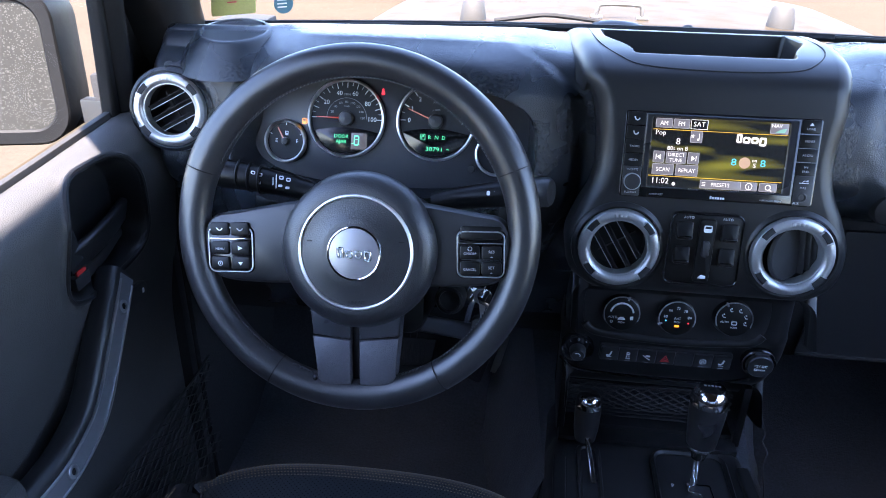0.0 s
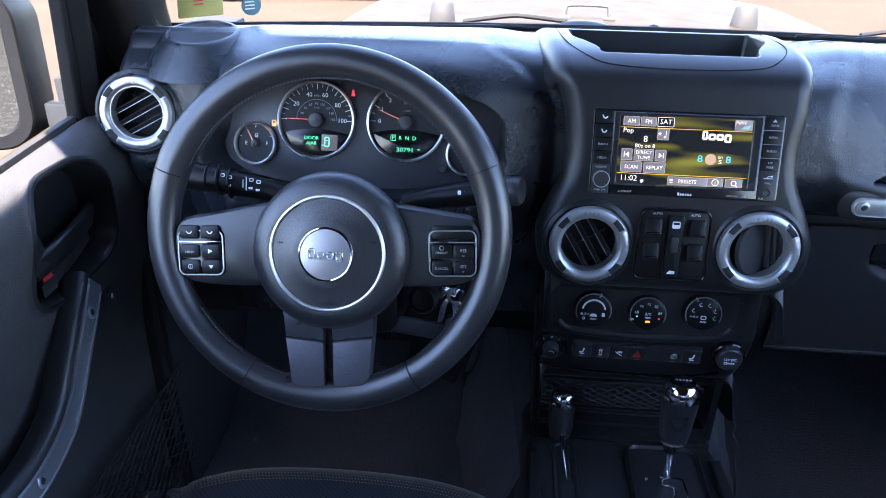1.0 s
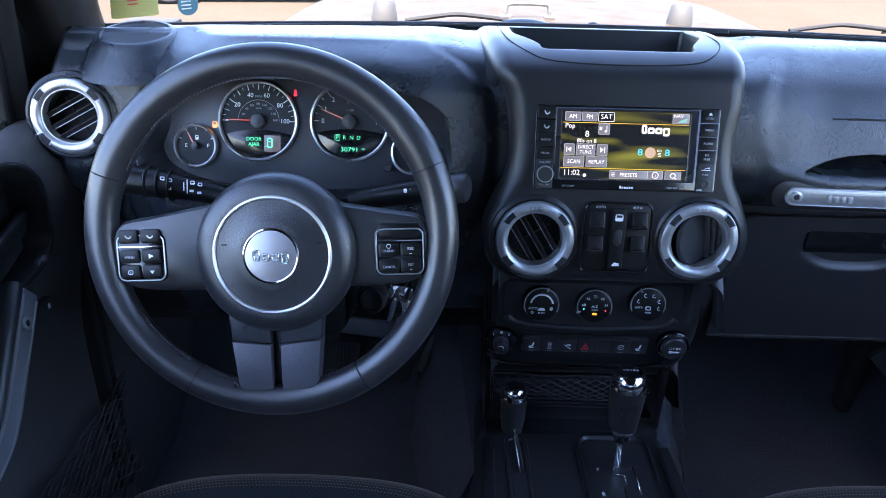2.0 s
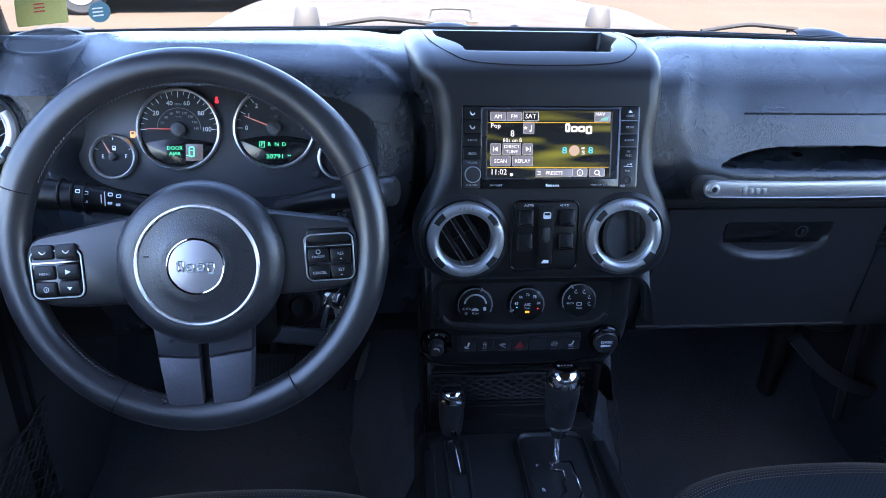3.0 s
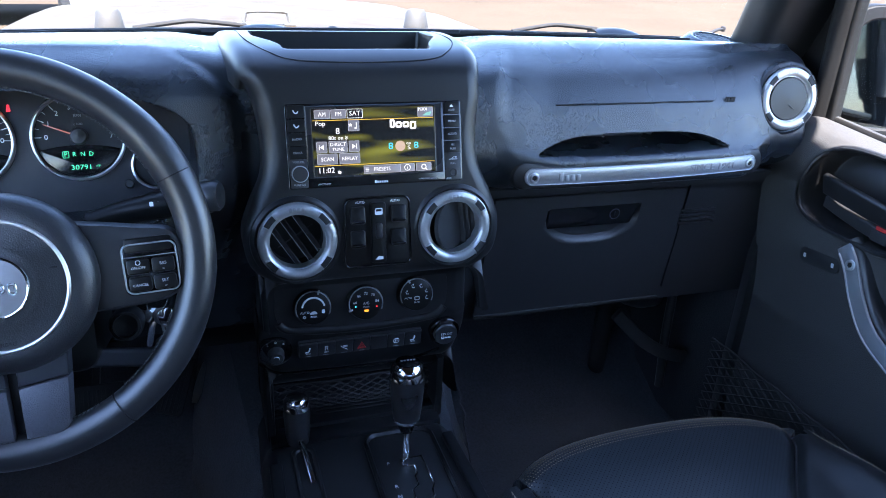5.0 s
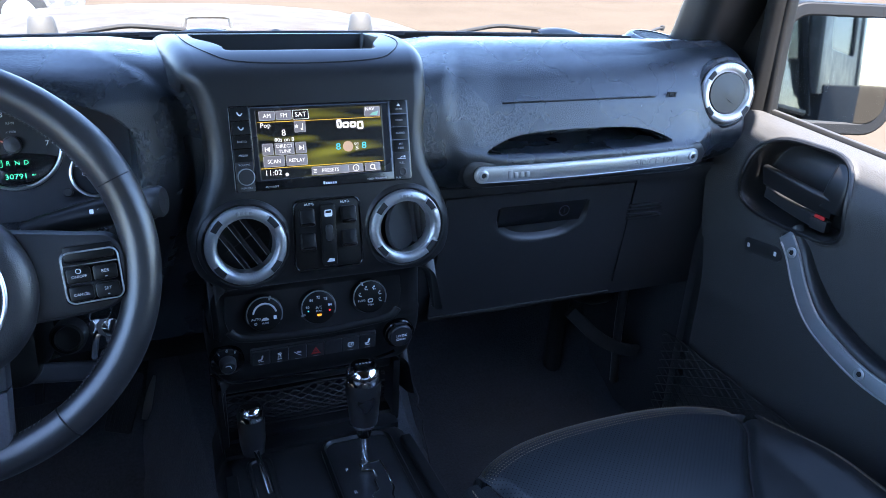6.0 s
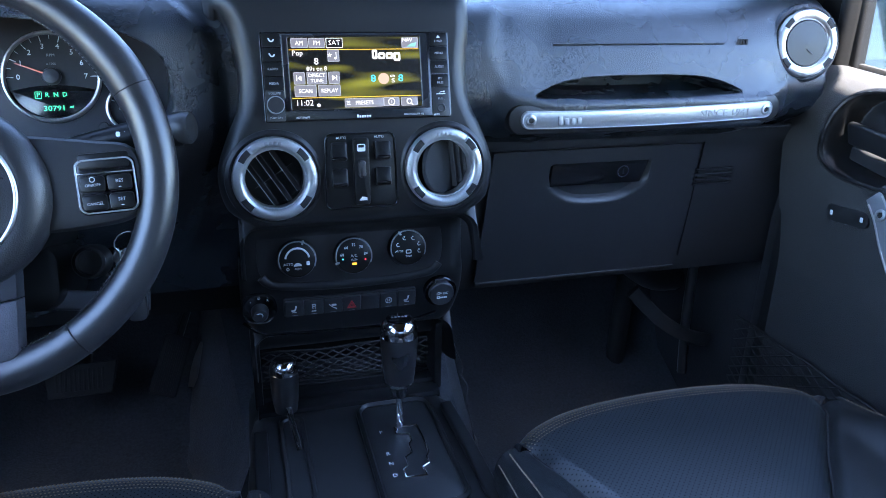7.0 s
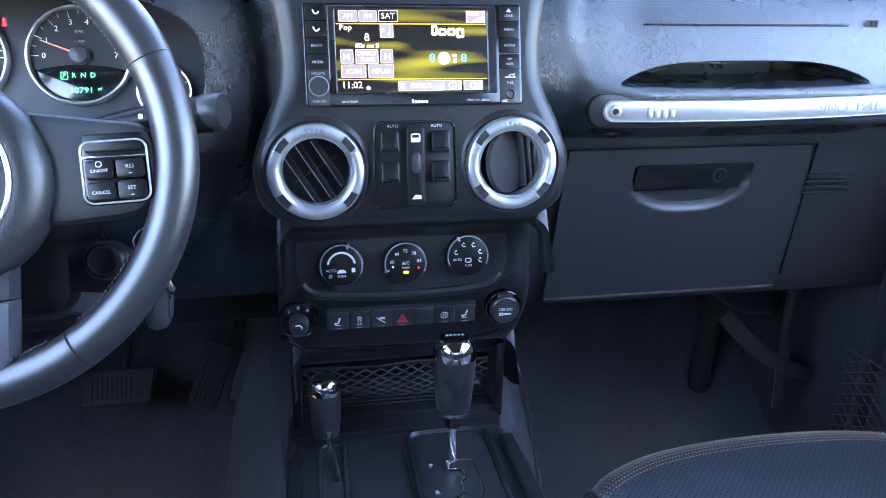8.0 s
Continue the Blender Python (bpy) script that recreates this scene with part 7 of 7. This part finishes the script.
# ---- dash speakers, wipers, stickers ----
def trims():
    for x, y, low, lab in ((-0.616, 1.112, 0.0, "round driver side dash speaker pod with ribbed grille"), (0.619, 1.178, 0.0032, "round passenger side dash speaker pod with ribbed grille")):
        sp = thing("dash_speaker", Matrix.Translation((x, y + 0.006, 0.8435 - low)) @ pose(0, 0, 0, 8, 1500 * low, 0) @ Matrix.Scale(0.80, 4), lab, "speaker", "dash speakers")
        part("pod", lathe([(0.106, -0.040), (0.088, -0.020), (0.076, -0.0075), (0.0695, -0.002), (0.065, 0.005), (0.060, 0.0085), (0.055, 0.0085), (0.053, 0.005), (0.0, 0.004)], 52), M_DASH, sp)
        for i in range(22):
            yy = -0.0485 + 0.00462 * i
            hw = math.sqrt(max(0.0, 0.0515 ** 2 - yy * yy))
            part("slat", box((0.0016, hw * 2, 0.002), (yy, 0, 0.0058), 0.0), M_BLACK, sp, smooth=False)
    w = thing("wiper", Matrix.Translation((0.452, 1.385, 0.838)), "black windshield wiper resting on the cowl", "wiper", "wipers")
    part("blade", tube(spline([(-0.125, -0.025, -0.006), (-0.080, -0.020, 0.000), (-0.045, -0.020, 0.0045), (-0.015, -0.022, 0.0035), (0.040, -0.025, -0.001)], 20), 0.0036, 8), M_DARK, w)
    rows = [[(0.030 + 0.092 * t, -0.030 + 0.022 * u - 0.01 * t, -0.010 + 0.013 * math.sin(math.pi * min(1.0, 0.18 + 0.82 * t)) ** 0.7 * (1 - u * u * 0.6)) for u in np.linspace(-1, 1, 9)] for t in np.linspace(0, 1, 15)]
    bm, _ = grid(rows)
    thicken(bm, 0.003)
    part("arm_cover", bm, M_STACK, w, "smooth black cover of the wiper arm")
    copy_thing(w, Matrix.Translation((-0.160, 1.390, 0.838)))
    h = thing("hood_catch", Matrix.Translation((0.757, 1.372, 0.833)) @ Matrix.Scale(0.62, 4), "small black rubber catch beside the windshield base", "catch")
    part("strap", sweep(spline([(-0.045, -0.018, -0.016), (-0.02, -0.006, -0.004), (0.012, 0.004, 0.004), (0.040, 0.012, 0.006)], 12), rrect(0.012, 0.007, 0.003)), M_DARK, h)
    part("knob", lathe([(0.0, -0.012), (0.007, -0.012), (0.008, -0.002), (0.006, 0.003), (0.0, 0.004)], 16), M_DARK, h, m=Matrix.Translation((0.034, 0.010, 0.010)))
    for nm, x, z, sh, mat, lab in (("inspection_sticker", -0.651, 0.875, rrect(0.066, 0.046, 0.003), M_STICKER, "small yellow paper sticker inside the windshield"), ("oil_sticker", -0.583, 0.868, circle(0.0145, 28), M_TEAL, "small round teal sticker inside the windshield")):
        v = (z - 0.835) / 0.575
        y = base_y(x) * (1 - v) + 1.015 * v + 0.004
        st = thing(nm, Matrix.Translation((x, y, z)) @ pose(0, 0, 0, 90 - 27, 0, 0) @ pose(0, 0, 0, 0, 0, 7), lab, "sticker")
        part("paper", prism(sh, 0.0, 0.0006, 0.0), mat, st)
        for i in range(3):
            part("print_bar", box((0.014, 0.0018, 0.0004), (-0.002, -0.005 + 0.005 * i, 0.0008)), M_STICKERW if mat is M_TEAL else M_RED, st, smooth=False)


# ---- the lot round the car ----
def parked_car(m, paint, label):
    c = thing("parked_car", m, label, "car", "parked cars")
    side = spline([(-2.1, 0.35), (-2.15, 0.65), (-2.0, 0.92), (-1.3, 1.02), (-0.8, 1.42), (0.6, 1.46), (1.25, 1.02), (2.0, 0.90), (2.15, 0.6), (2.1, 0.35)], 40)
    rows = [[(x, y * (0.80 + 0.1 * (1 - abs(z - 0.8) / 0.7)) , z) for x, z in side] for y in np.linspace(-1, 1, 7)]
    bm, vs = grid(rows)
    for r in (vs[0], vs[-1]):
        bm.faces.new(r)
    part("body", bm, paint, c)
    for sy in (-1, 1):
        part("side_glass", prism([(-1.05, 1.02), (0.95, 1.02), (0.5, 1.36), (-0.72, 1.34)], -0.02, 0.02, 0.005), M_DARKGLASS, c, m=Matrix.Translation((0, sy * 0.86, 0)) @ pose(0, 0, 0, 90, 0, 0))
        for x in (-1.35, 1.35):
            wh = part("wheel", lathe([(0.0, -0.1), (0.30, -0.1), (0.34, -0.06), (0.34, 0.06), (0.30, 0.1), (0.0, 0.1)], 28), M_RUBBER, c, m=Matrix.Translation((x, sy * 0.80, 0.34)) @ pose(0, 0, 0, 90, 0, 0))
            part("rim", lathe([(0.0, -0.11), (0.2, -0.11), (0.2, 0.11), (0.0, 0.11)], 20), M_SILVER, wh)


def lot():
    b = thing("low_building", Matrix.Translation((75, -130, -0.62)), "low pale commercial building across the lot", "building")
    part("wall", box((26, 8, 4.2), (0, 0, 2.1), 0.05), M_WALL, b)
    part("roof", box((26.6, 8.6, 0.35), (0, 0, 4.3), 0.05), M_CARDARK, b)
    for i in range(7):
        part("window", box((2.2, 0.1, 1.6), (-10.5 + 3.5 * i, 4.0, 1.9), 0.02), M_DARKGLASS, b)
    parked_car(Matrix.Translation((15.0, -24.0, -0.62)) @ pose(0, 0, 0, 0, 0, 80), M_CARLIGHT, "pale parked car in the lot")
    parked_car(Matrix.Translation((19.0, -25.0, -0.62)) @ pose(0, 0, 0, 0, 0, 80), M_CARDARK, "dark parked car in the lot")
    parked_car(Matrix.Translation((-2.95, 11.9, -0.62)) @ pose(0, 0, 0, 0, 0, 8), M_CARLIGHT, "pale parked car ahead in the lot")
    ln = thing("parking_line", Matrix.Translation((-1.6, 6.0, -0.62)) @ pose(0, 0, 0, 0, 0, 35), "white painted parking line on the lot", "marking", kind="structure")
    part("paint", box((0.12, 5.0, 0.006), (0, 0, 0.003)), M_STICKERW, ln)


seat("driver_seat", -0.387, "black perforated leather driver seat cushion with pale stitching", 1, 0.278)
seat("passenger_seat", 0.380, "black perforated leather passenger seat cushion with pale stitching", -1, 0.286)
door("left")
door("right")
side_mirror("left")
side_mirror("right")
console()
footwell()
trims()
lot()
